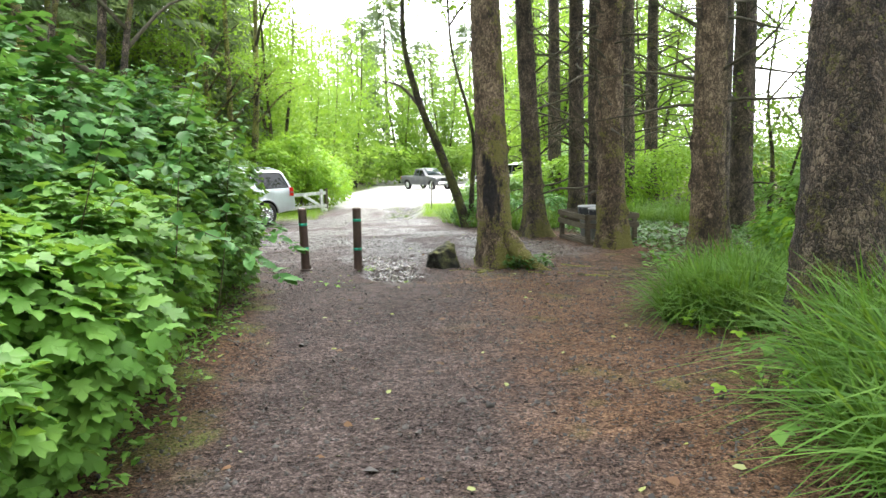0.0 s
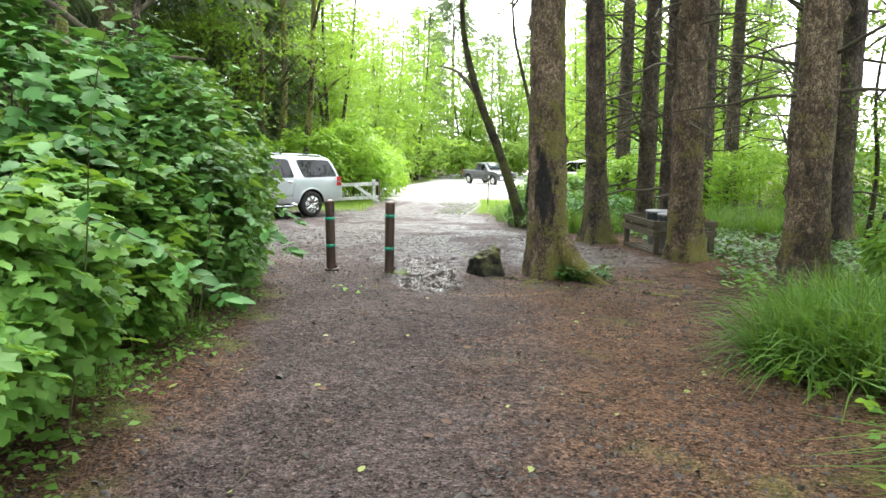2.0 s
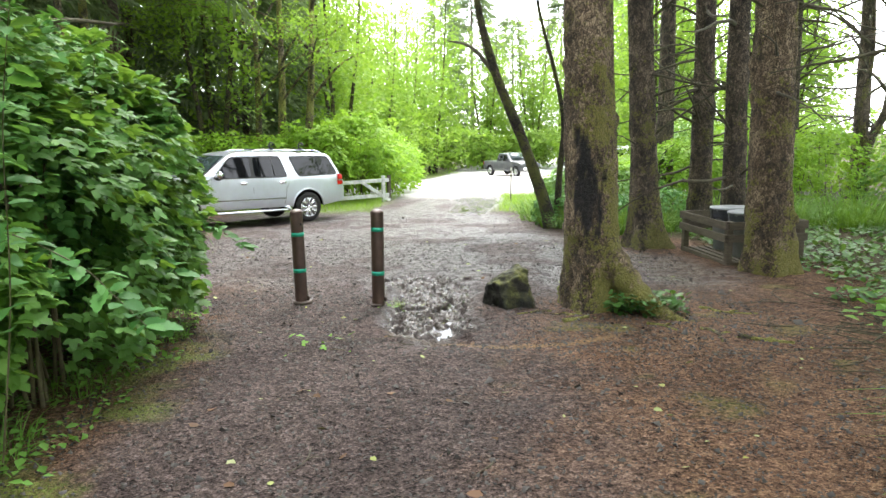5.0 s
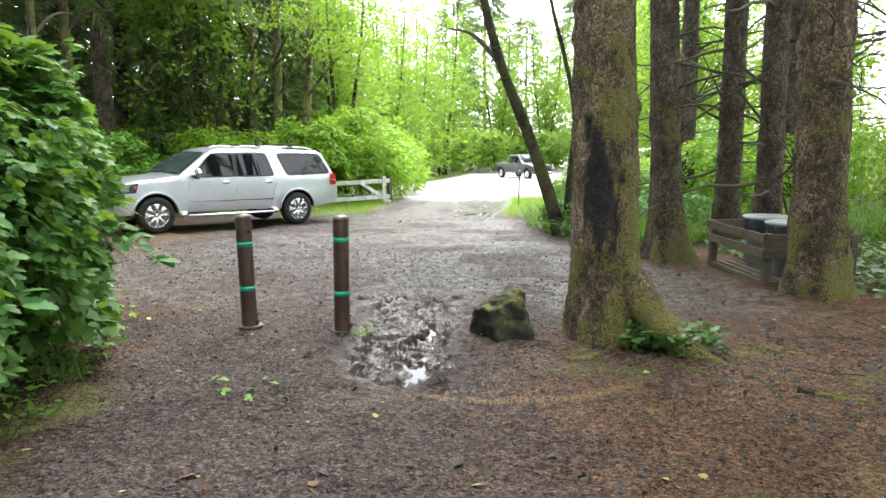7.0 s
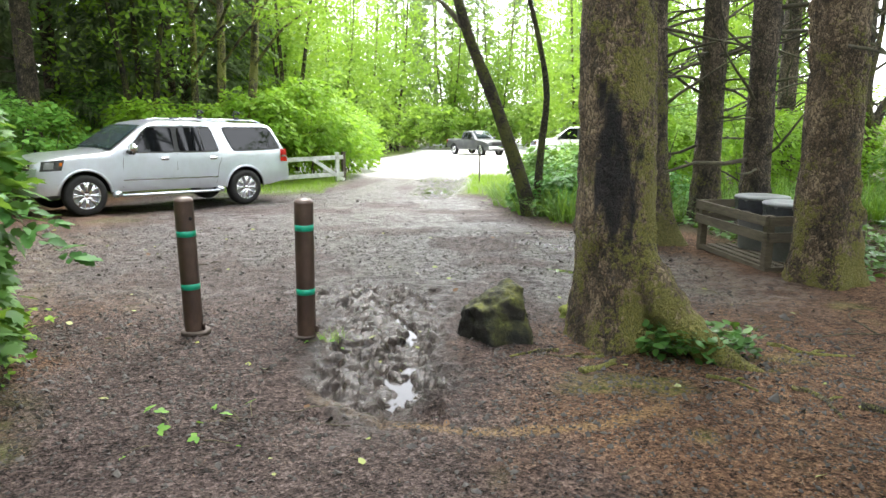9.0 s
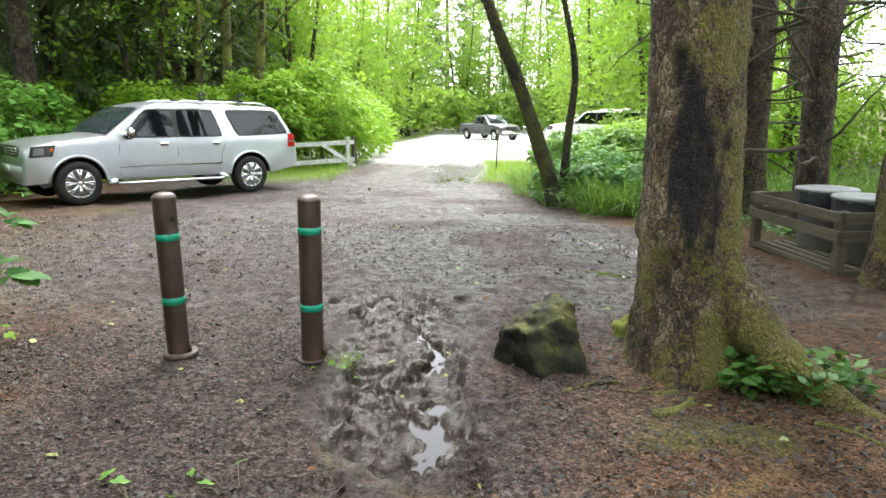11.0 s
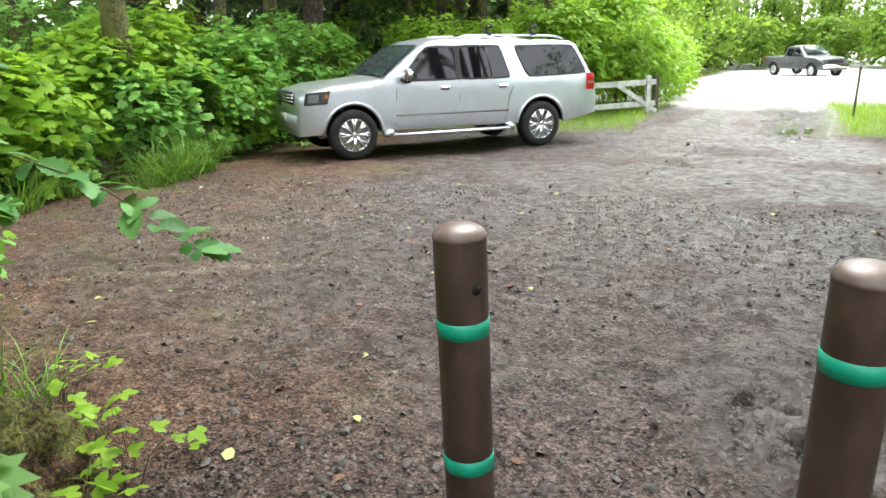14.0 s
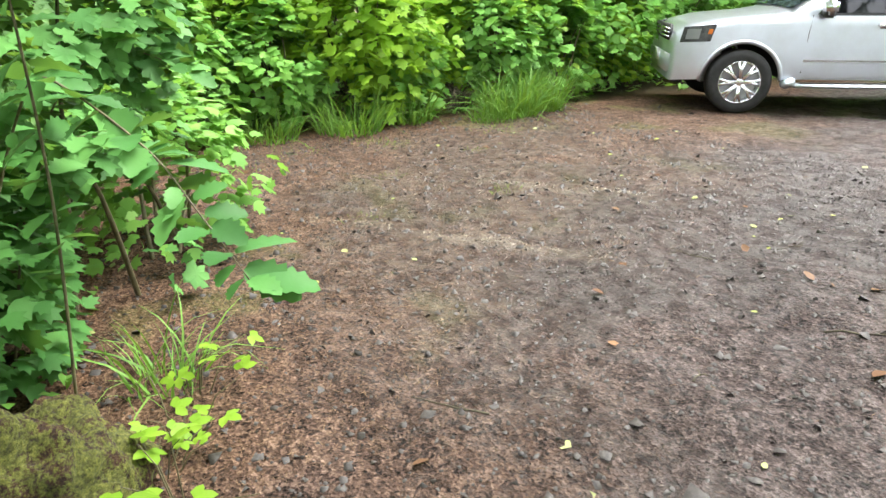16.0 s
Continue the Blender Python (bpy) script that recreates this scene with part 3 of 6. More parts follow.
# ---------------------------------------------------------------- plants
def bush(name, at, radii, leaves, size, mat, shape, seed, label, category="shrub", group="", stems=9, low=0.1, face=None, hollow=0.55, stem_mat=None):
    """A shrub: arching stems from one foot, leaves in uneven billows through its outer part."""
    rng = np.random.default_rng(seed)
    root = thing(name, pose(at[0], at[1], gz(at[0], at[1]) - 0.02), label=label, category=category, group=group)
    rx, ry, h = radii
    d = rng.normal(size=(leaves * 3, 3))
    d /= np.linalg.norm(d, axis=1, keepdims=True)
    d[:, 2] = np.where(d[:, 2] < -0.75, -d[:, 2], d[:, 2])
    lump = 0.62 + 0.75 * fractal(d * 2.1 + seed, seed, 3)
    depth = hollow + (1 - hollow) * rng.random(len(d)) ** 0.6
    p = d * (lump * depth)[:, None] * np.array((rx, ry, h * 0.55)) + np.array((0, 0, h * 0.5))
    keep = (p[:, 2] > low) & (fractal(p * 1.9 + 7, seed + 3, 2) > 0.4)
    p, d = p[keep][:leaves], d[keep][:leaves]
    nrm = d * 0.5 + np.array((0, 0, 1.0)) + rng.normal(size=d.shape) * 0.42
    out = d.copy()
    out[:, 2] = -0.25
    if face is not None:
        nrm = nrm + np.array(face) * 0.5
    v, f = scatter(shape, p, frames_from(nrm, rng, out), size * rng.uniform(0.55, 1.35, len(p)))
    tagged(link("foliage", raw_mesh("foliage", v, f), mat, root, smooth=False), kind="stuff")
    geo = Geo()
    for k in range(stems):
        tip = p[rng.integers(len(p))] * 0.95
        foot = np.array((rng.uniform(-0.3, 0.3) * rx, rng.uniform(-0.3, 0.3) * ry, -0.05))
        mid = (tip + foot) / 2 + np.array((0, 0, 0.25 * h)) + rng.normal(size=3) * 0.06
        path = [tuple(foot * (1 - t) ** 2 + 2 * mid * t * (1 - t) + tip * t * t) for t in np.linspace(0, 1, 7)]
        geo.tube(path, [0.014 * (1 - 0.75 * t) + 0.002 for t in np.linspace(0, 1, 7)], 5, False)
    tagged(link("cane", geo.mesh("cane"), stem_mat or M["stem"], root), kind="stuff")
    return root


def grass_clump(at, radius, blades, length, seed, label="tall arching clump of green sedge grass", mat=None, lean=0.55, group="sedge along the path"):
    rng = np.random.default_rng(seed)
    root = thing("grass_clump", pose(at[0], at[1], gz(*at)), label=label, category="grass", group=group)
    a, r = rng.uniform(0, 6.283, blades), radius * np.sqrt(rng.random(blades))
    p = np.stack([r * np.cos(a), r * np.sin(a), np.full(blades, -0.03)], 1)
    vs, fs, base = [], [], 0
    pick = rng.integers(0, 4, blades)
    for k, c in enumerate((0.25, 0.5, 0.8, 1.05)):
        q = p[pick == k]
        if not len(q):
            continue
        out = np.stack([q[:, 0], q[:, 1], np.zeros(len(q))], 1) + rng.normal(size=q.shape) * 0.4 * radius
        nrm = np.array((0, 0, 1.0)) + out * lean * 0.6 / max(radius, 0.1) + rng.normal(size=q.shape) * 0.12
        v, f = scatter(blade(c), q, frames_from(nrm, rng, out), length * rng.uniform(0.5, 1.15, len(q)))
        vs.append(v), fs.append(f + base)
        base += len(v)
    link("tuft", raw_mesh("tuft", np.concatenate(vs), np.concatenate(fs)), mat or M["grass"], root, smooth=False)["kind"] = "stuff"
    return root


def fern(at, fronds, length, seed, label="sword fern with arching dark green fronds"):
    rng = np.random.default_rng(seed)
    root = thing("fern", pose(at[0], at[1], gz(*at)), label=label, category="fern", group="ferns")
    for k in range(fronds):
        yaw = 6.283 * k / fronds + rng.uniform(-0.3, 0.3)
        ln = length * rng.uniform(0.75, 1.1)
        rise = rng.uniform(0.45, 0.85)
        pieces = []
        for i in range(2, 22):
            t = i / 22
            x, z = ln * t, ln * rise * (1.5 * t - 1.25 * t * t)
            w = 0.11 * ln * math.sin(math.pi * (0.12 + 0.86 * t)) ** 0.8 + 0.01
            for s in (-1, 1):
                pieces.append((np.array([(x - 0.012, 0, z), (x + 0.012, 0, z), (x + 0.02, s * w, z - 0.015)]), np.array([(0, 1, 2)])))
        v, f = merge(*pieces)
        v = v @ np.array(Matrix.Rotation(yaw, 3, "Z")).T
        link("frond", raw_mesh("frond", v, f), M["fern"], root, smooth=False)
    return root


# ---------------------------------------------------------------- trees
def trunk_mesh(height, r0, lean, seed, flare=1.6, lobes=5, rings=70, segs=28, bend=0.0, rough=0.09, moss=(0.9, 0.5), scar=None, top=0.12, knobs=14, side=0.0):
    """A trunk with root flare, knots and a scar; lean: x and y drift per metre."""
    rng = np.random.default_rng(seed)
    t = np.linspace(0, 1, rings) ** 1.9
    z = t * (height + 0.25) - 0.25
    a = np.linspace(0, 2 * math.pi, segs, endpoint=False)
    zz, aa = np.meshgrid(z, a, indexing="ij")
    up = np.clip(zz, 0, None)
    r = r0 * (1 - (1 - top) * (up / height) ** 1.15)
    lobe = 0.55 + 0.65 * np.clip(np.cos(lobes * aa / 2 + rng.uniform(0, 6)) ** 2 + 0.5 * np.cos(aa - side), 0, 2)
    r = r + r0 * (flare - 1) * lobe * np.exp(-up / (0.26 + r0 * 0.5))
    q = np.stack([np.cos(aa).ravel() * 2.2, np.sin(aa).ravel() * 2.2, zz.ravel() * 2.4], 1)
    r = r * (1 + rough * 2 * (fractal(q + seed, seed, 4).reshape(r.shape) - 0.5))
    r = r + min(0.016, r0 * 0.06) * 2 * (np.abs(fractal(q * np.array((2.6, 2.6, 3.2)) * r0 / 0.3 + 3, seed + 2, 3).reshape(r.shape) - 0.5) * 2 - 0.35)
    for _ in range(knobs):
        kz, ka = rng.uniform(0.3, min(height, 6)), rng.uniform(0, 6.283)
        da = np.angle(np.exp(1j * (aa - ka)))
        r += rng.uniform(0.03, 0.07) * np.exp(-((zz - kz) / 0.045) ** 2 - (da * r0 / 0.04) ** 2)
    cx = lean[0] * up + bend * np.sin(np.clip(up / height, 0, 1) * math.pi)
    cy = lean[1] * up
    v = np.stack([cx + r * np.cos(aa), cy + r * np.sin(aa), zz], 2).reshape(-1, 3)
    i, k = np.meshgrid(np.arange(rings - 1), np.arange(segs), indexing="ij")
    i, k = i.ravel(), k.ravel()
    k2 = (k + 1) % segs
    f = np.stack([i * segs + k, i * segs + k2, (i + 1) * segs + k2, (i + 1) * segs + k], 1)
    mesh = raw_mesh("trunk", v, f)
    low = moss[0] * np.exp(-up / 0.9) + moss[1] * (0.5 + 0.5 * np.cos(aa - side)) ** 2 - 0.25
    floats(mesh, "moss", np.clip(low, -0.3, 1).ravel())
    if scar is not None:
        ang, zc, half_a, half_z = scar
        da = np.angle(np.exp(1j * (aa - ang)))
        e = (da / half_a) ** 2 + ((zz - zc) / half_z) ** 2 + 3.4 * (fractal(q * 1.8, seed + 9, 4).reshape(r.shape) - 0.5)
        floats(mesh, "scar", smooth(1.1, 0.55, e).ravel())
    return mesh, (lambda h: (lean[0] * h + bend * math.sin(min(1, h / height) * math.pi), lean[1] * h))


def limb(centre, z, r, yaw, length, rng, droop=0.1, up=0.15):
    """Path and radii of a bare crooked limb that leaves the trunk at height z."""
    cx, cy = centre(z)
    d = np.array((math.cos(yaw), math.sin(yaw), up))
    path, radii, p = [], [], np.array((cx, cy, z)) + d * r * 0.6
    n = 6
    for i in range(n):
        path.append(tuple(p))
        radii.append(max(0.004, (0.008 + 0.012 * length) * (1 - i / n * 0.9)))
        d = d + rng.normal(size=3) * 0.16 + np.array((0, 0, -droop))
        p = p + d / np.linalg.norm(d) * length / (n - 1)
    return path, radii


def spruce_crown(height, start, reach, sprays, size, seed):
    rng = np.random.default_rng(seed)
    z = start + (height - start) * rng.random(sprays) ** 1.25
    yaw = rng.integers(0, 40, sprays) * 2.399 + rng.normal(size=sprays) * 0.13
    rad = reach * (1 - (z - start) / (height - start + 0.5)) ** 0.8 * rng.uniform(0.25, 1.05, sprays) + 0.25
    p = np.stack([rad * np.cos(yaw), rad * np.sin(yaw), z - 0.2 * rad + rng.normal(size=sprays) * 0.25], 1)
    out = np.stack([np.cos(yaw), np.sin(yaw), np.full(sprays, -0.2)], 1)
    return raw_mesh("crown", *scatter(SPRAY, p, frames_from(np.array((0, 0, 1.0)) + rng.normal(size=p.shape) * 0.25, rng, out), size * rng.uniform(0.6, 1.25, sprays)))


def leaf_crown(middle, radii, tufts, size, seed, gaps=0.45, shape=TUFT):
    rng = np.random.default_rng(seed)
    p = rng.normal(size=(tufts * 3, 3))
    p /= np.linalg.norm(p, axis=1, keepdims=True)
    p *= (rng.random(len(p)) ** 0.45 * (0.6 + 0.7 * fractal(p * 2 + seed, seed, 3)))[:, None]
    p = p * np.array(radii) + np.array(middle)
    p = p[fractal(p * 0.75 + seed, seed + 5, 3) > gaps][:tufts]
    nrm = np.array((0, 0, 1.0)) + rng.normal(size=p.shape) * 0.5
    return raw_mesh("crown", *scatter(shape, p, frames_from(nrm, rng), size * rng.uniform(0.6, 1.3, len(p))))


def spruce(at, r0, lean, seed, height=21, mat="bark", limbs=22, limb_z=(1.4, 7), limb_len=(0.5, 1.9), crown=9.0, sprays=900, flare=1.6, label="tall spruce with mossy flaking bark and dead limbs", limb_yaw=None, crown_mesh=None, **kw):
    rng = np.random.default_rng(seed)
    root = thing("spruce_tree", pose(at[0], at[1], gz(*at)), label=label, category="tree", group="spruces beside the track")
    mesh, centre = trunk_mesh(height, r0, lean, seed, flare, **kw)
    link("trunk", mesh, M[mat], root)
    for k in range(limbs):
        z = rng.uniform(*limb_z)
        yaw = rng.uniform(0, 6.283) if limb_yaw is None else rng.uniform(*limb_yaw)
        path, radii = limb(centre, z, r0 * (1 - z / height), yaw, rng.uniform(*limb_len), rng, 0.03, rng.uniform(-0.2, 0.75))
        geo = Geo().tube(path, radii, 6)
        if len(path) > 3 and rng.random() < 0.7:
            b = np.array(path[3])
            geo.tube([tuple(b), tuple(b + rng.normal(size=3) * 0.16), tuple(b + rng.normal(size=3) * 0.32)], [radii[3] * 0.7, radii[3] * 0.45, 0.003], 5)
        link("limb", geo.mesh("limb"), M["twig"], root)
    cm = crown_mesh or spruce_crown(height, crown, 3.6, sprays, 1.25, seed)
    ob = link("crown", cm, None if crown_mesh else M["needle"], root, smooth=False)
    c = centre(crown + 3)
    ob.location = (c[0], c[1], 0)
    return root


def bare_path(points, n=16):
    pts = [Vector(p) for p in points]
    out = []
    for i in range(n):
        t = i / (n - 1) * (len(pts) - 1)
        k = min(int(t), len(pts) - 2)
        a, b, c, d = pts[max(k - 1, 0)], pts[k], pts[k + 1], pts[min(k + 2, len(pts) - 1)]
        u = t - k
        out.append(0.5 * (2 * b + (c - a) * u + (2 * a - 5 * b + 4 * c - d) * u * u + (3 * b - a - 3 * c + d) * u ** 3))
    return out


tall_crown = spruce_crown(21, 9.5, 3.2, 230, 1.25, 77)
tall_crown.materials.append(M["needle"])

# the spruces that the track passes
scarred = spruce((0.9, 11.5), 0.28, (-0.032, 0.01), 3, limbs=5, limb_z=(4.5, 7), crown_mesh=tall_crown, flare=1.45, side=-0.35, rings=210, segs=80, scar=(-1.7, 1.36, 0.62, 0.5), moss=(0.75, 0.75), label="large mossy spruce with a dark scar in its bark", lobes=4)
for path, radii in (([(0.1, -0.1, 0.72), (0.27, -0.24, 0.4), (0.46, -0.4, 0.16), (0.66, -0.56, 0.03), (0.9, -0.74, -0.06)], [0.12, 0.15, 0.125, 0.085, 0.04]),):
    pts = bare_path(path, 24)
    mesh = Geo().tube(pts, [float(np.interp(i / 23, np.linspace(0, 1, len(radii)), radii)) * (1 + 0.1 * math.sin(i * 1.9)) for i in range(24)], 16).mesh("root")
    floats(mesh, "moss", [0.6] * len(mesh.vertices))
    link("root", mesh, M["bark"], scarred, "mossy buttress root")
spruce((2.22, 16.2), 0.235, (-0.05, 0.0), 14, limbs=22, crown_mesh=tall_crown, flare=2.0, side=-0.6, moss=(1.0, 0.4), mat="bark_dark", limb_z=(1.6, 7), rings=120, segs=44)
spruce((3.4, 13.66), 0.28, (-0.02, 0.0), 25, limbs=36, crown_mesh=tall_crown, flare=1.5, mat="bark", moss=(0.95, 0.45), knobs=90, limb_z=(1.9, 6), rings=150, segs=60)
spruce((4.14, 10.6), 0.26, (-0.01, 0.0), 36, limbs=10, crown_mesh=tall_crown, flare=1.7, mat="bark", moss=(0.7, 0.4), knobs=60, limb_z=(2.2, 6), rings=100, segs=40)
spruce((3.1, 5.2), 0.36, (0.0, 0.0), 47, limbs=4, crown_mesh=tall_crown, flare=1.35, mat="bark_dark", moss=(0.9, 0.6), rings=190, segs=80, limb_z=(4, 7), label="thick spruce trunk behind tall sedge with patchy mossy bark")
spruce((3.68, 18.6), 0.225, (-0.01, 0.0), 58, limbs=40, crown_mesh=tall_crown, mat="bark_dark", limb_z=(0.8, 6), limb_len=(0.8, 2.3))
for k, (x, y, r, n) in enumerate([(3.76, 16.6, 0.2, 16), (4.0, 24.2, 0.25, 20), (5.75, 14.1, 0.17, 12), (6.5, 24, 0.3, 26), (8.0, 26.2, 0.26, 22), (7.5, 17.2, 0.3, 14), (10.4, 27, 0.24, 16)]):
    spruce((x, y), r, (-0.012 + 0.006 * (k % 3), 0.0), 100 + k, limbs=int(n * 1.5), crown_mesh=tall_crown, mat="bark_dark", limb_z=(0.9, 7), limb_len=(0.8, 2.4), rings=46, segs=18, moss=(0.5, 0.2), label="spruce trunk bristling with bare dead limbs")


def alder(at, stems, seed, crown=None, mat="bark_moss", label="slender mossy alder with light green leaves", limbs=4, twig_leaves=0):
    """Stems: lists of (points, base radius), each relative to the foot."""
    rng = np.random.default_rng(seed)
    root = thing("alder_tree", pose(at[0], at[1], gz(*at)), label=label, category="tree", group="alders")
    for points, r in stems:
        path = bare_path(points, 22)
        mesh = Geo().tube(path, [r * (1 - 0.75 * i / 21) * (1 + 0.5 * math.exp(-i * 1.2)) * rng.uniform(0.94, 1.06) for i in range(22)], 12).mesh("trunk")
        floats(mesh, "moss", [0.25] * len(mesh.vertices))
        link("trunk", mesh, M[mat], root)
        for _ in range(limbs):
            i = int(rng.integers(9, 20))
            p, d = path[i], Vector((rng.uniform(-1, 1), rng.uniform(-1, 1), rng.uniform(0.3, 0.9))).normalized()
            ln = rng.uniform(1.2, 3.0)
            q = bare_path([p, p + d * ln * 0.5 + Vector((0, 0, 0.1)), p + d * ln + Vector((0, 0, -0.15 * ln))], 9)
            link("limb", Geo().tube(q, [r * 0.35 * (1 - j / 9) + 0.006 for j in range(9)], 7).mesh("limb"), M["twig"], root)
    for middle, radii, tufts, size in crown or []:
        link("crown", leaf_crown(middle, radii, tufts, size, seed + int(middle[2])), M["leaf_alder"], root, smooth=False)
    return root


# the leaning pair at the mouth of the track
alder((0.75, 19.4), [([(0, 0, -0.2), (-0.25, 0, 0.7), (-0.75, 0.05, 2.1), (-1.35, 0.1, 3.6), (-1.75, 0.3, 5.5), (-1.6, 0.6, 8)], 0.17), ([(0.05, 0.1, -0.2), (0.12, 0.1, 1.2), (0.2, 0.1, 2.3), (0.0, 0.2, 3.4), (-0.4, 0.2, 5), (-0.5, 0.3, 7)], 0.085)], 5,
      crown=[((-1.2, 0.5, 7.8), (2.6, 2.6, 2.0), 700, 0.38)], mat="bark_moss", limbs=1, label="leaning dark-barked tree that forks low into two stems")
alder((9.4, 24.6), [([(0, 0, -0.2), (0.1, 0, 1.6), (0.5, 0, 2.6), (1.1, 0, 4.2), (1.9, 0, 6.5)], 0.17), ([(0.12, 0, 1.5), (-0.1, 0, 2.6), (0.1, 0.1, 4.4), (-0.1, 0.1, 7)], 0.12), ([(0.5, 0, 2.5), (0.6, 0.1, 3.6), (0.5, 0.1, 5), (0.8, 0.1, 7)], 0.09)], 6, crown=[((0.5, 0.5, 7.5), (3, 2.6, 1.8), 500, 0.38)], mat="bark_dark", label="forked bare-stemmed tree in the open wood", limbs=5)


# ---------------------------------------------------------------- posts, boulder, gate, bins
def paint_brown():
    m, nt, s = material("brown_paint", (0.06, 0.04, 0.03), 0.42)
    blot = grain(nt, 7, 6, (1, 1, 0.5), 0.7)
    c = ramp(nt, blot, [(0.3, (0.024, 0.0125, 0.0085)), (0.5, (0.046, 0.026, 0.018)), (0.7, (0.085, 0.05, 0.036))])
    rust = ramp(nt, grain(nt, 3.2, 6), [(0.6, (0, 0, 0)), (0.68, (1, 1, 1))])
    c = blend(nt, maths(nt, "MULTIPLY", rust, 0.6), c, (0.05, 0.024, 0.012))
    nt.links.new(c, s.inputs["Base Color"])
    nt.links.new(maths(nt, "ADD", 0.3, maths(nt, "MULTIPLY", blot, 0.35)), s.inputs["Roughness"])
    bump(nt, s, grain(nt, 45, 4), 0.15, 0.003)
    return m


M["post"] = paint_brown()
M["tape"] = speckled("green_tape", (0.0, 0.23, 0.13), (0.004, 0.31, 0.19), 18, 0.4, relief=0.1, depth=0.002)
M["black"] = material("hole_shade", (0.004, 0.004, 0.004), 0.9)[0]
M["iron"] = speckled("rusty_iron", (0.03, 0.02, 0.015), (0.09, 0.055, 0.04), 25, 0.7, 0.3)
M["steel"] = speckled("dull_plate", (0.05, 0.036, 0.029), (0.095, 0.07, 0.058), 16, 0.6, 0.1)


def bollard(at, height, bands, tilt, hole, flange, label):
    """A round steel post with a domed cap, reflective bands and a foot plate."""
    root = thing("bollard", pose(at[0], at[1], gz(*at), *tilt), label=label, category="bollard", group="track bollards")
    r = 0.07
    link("post", Geo().lathe([(r, -0.1)] + [(r, z) for z in np.linspace(0.02, height - 0.035, 9)], 32).mesh("post"), M["post"], root)
    dome = [(r, height - 0.036), (r + 0.0015, height - 0.034), (r + 0.0015, height - 0.028)] + [(r * math.cos(a), height - 0.028 + 0.033 * math.sin(a)) for a in np.linspace(0.12, 1.55, 8)] + [(0.0005, height + 0.005)]
    link("cap", Geo().lathe(dome, 32).mesh("cap"), M["cap"], root, "shiny domed cap")
    for z in bands:
        link("band", Geo().lathe([(r, z - 0.0225), (r + 0.0015, z - 0.022), (r + 0.0015, z + 0.022), (r, z + 0.0225)], 32).mesh("band"), M["tape"], root, "green reflective tape")
    wide, thick, off = flange
    link("foot_plate", Geo().lathe([(0.0, 0.0), (wide, 0.0), (wide, thick), (wide - 0.006, thick + 0.006), (r, thick + 0.008)], 30, centre=(off, 0, 0)).mesh("foot_plate"), M["steel"], root, "round steel foot plate")
    # no hole is cut: a black disc paints the shade inside it
    if hole:
        yaw, z = hole
        d = Vector((math.cos(yaw), math.sin(yaw), 0))
        link("bolt_hole", Geo().tube([d * (r - 0.01) + Vector((0, 0, z)), d * (r + 0.0012) + Vector((0, 0, z))], [0.014, 0.014], 14).mesh("bolt_hole"), M["black"], root, "black disc painted as the shade in a drilled hole")
    lug = Geo().box((0.02, 0.012, 0.05), pose(r + 0.008, -0.01, 0.06), 0.003).tube([(r + 0.005, -0.03, 0.03), (r + 0.03, -0.03, 0.05), (r + 0.028, -0.03, 0.085), (r + 0.005, -0.03, 0.09)], [0.004] * 4, 6)
    link("hasp", lug.mesh("hasp"), M["iron"], root, "rusty locking hasp")
    return root


# lighter than the post: the sky's soft reflection is put into the cap's colour
M["cap"] = speckled("skylit_cap", (0.07, 0.042, 0.034), (0.125, 0.085, 0.07), 12, 0.42, 0.0, relief=0.1, depth=0.002)
bollard((-2.315, 11.335), 1.06, (0.785, 0.38), (0, -0.9, 0), (-0.55, 0.9), (0.108, 0.028, 0.012), "brown steel bollard with two green bands and a wide foot plate")
bollard((-1.44, 11.35), 1.055, (0.84, 0.355), (0, 0.8, 0), None, (0.085, 0.008, -0.012), "brown steel bollard with two green bands beside the mud")


def boulder(at, size, seed, yaw):
    """A faceted boulder: a block cut by a few planes, then roughened."""
    rng = np.random.default_rng(seed)
    bm = bmesh.new()
    bmesh.ops.create_icosphere(bm, subdivisions=5, radius=1.0)
    cuts = [((-0.75, -0.45, -0.12), 0.62), ((0.12, -0.95, 0.28), 0.62), ((0.95, -0.1, 0.22), 0.66), ((-0.5, 0.0, 0.8), 0.52), ((0.55, -0.25, 0.75), 0.78), ((0.1, 0.9, 0.4), 0.6), ((-0.55, 0.75, 0.2), 0.62), ((0, 0, -1), 0.62), ((0.75, 0.6, 0.1), 0.68), ((-0.2, -0.55, 0.8), 0.63)]
    for v in bm.verts:
        d = v.co.normalized()
        r = 1.1
        for n, k in cuts:
            n = Vector(n).normalized()
            c = d.dot(n)
            if c > 0.05:
                r = min(r, k / c)
        v.co = d * r
    for v in bm.verts:
        v.co += v.co.normalized() * (0.13 * (noise.fractal(v.co * 2.3 + Vector((seed, 0, 0)), 1.0, 2.0, 4)))
    bm.transform(pose(0, 0, 0, 0, 0, yaw) @ Matrix.Diagonal((*size, 1)))
    mesh = bpy.data.meshes.new("boulder")
    bm.to_mesh(mesh)
    bm.free()
    nz = np.array([tuple(v.normal) for v in mesh.vertices])
    co = np.array([tuple(v.co) for v in mesh.vertices])
    floats(mesh, "moss", np.clip(nz[:, 2] * 1.1 + nz[:, 0] * 0.45 - 0.12 + 1.2 * (fractal(co * 6, 4) - 0.5), 0, 1))
    ob = tagged(link("boulder", mesh, M["rock"]), "dark angular boulder with green moss on top", "rock")
    ob.location = (at[0], at[1], gz(*at) + 0.5 * size[2])
    return ob


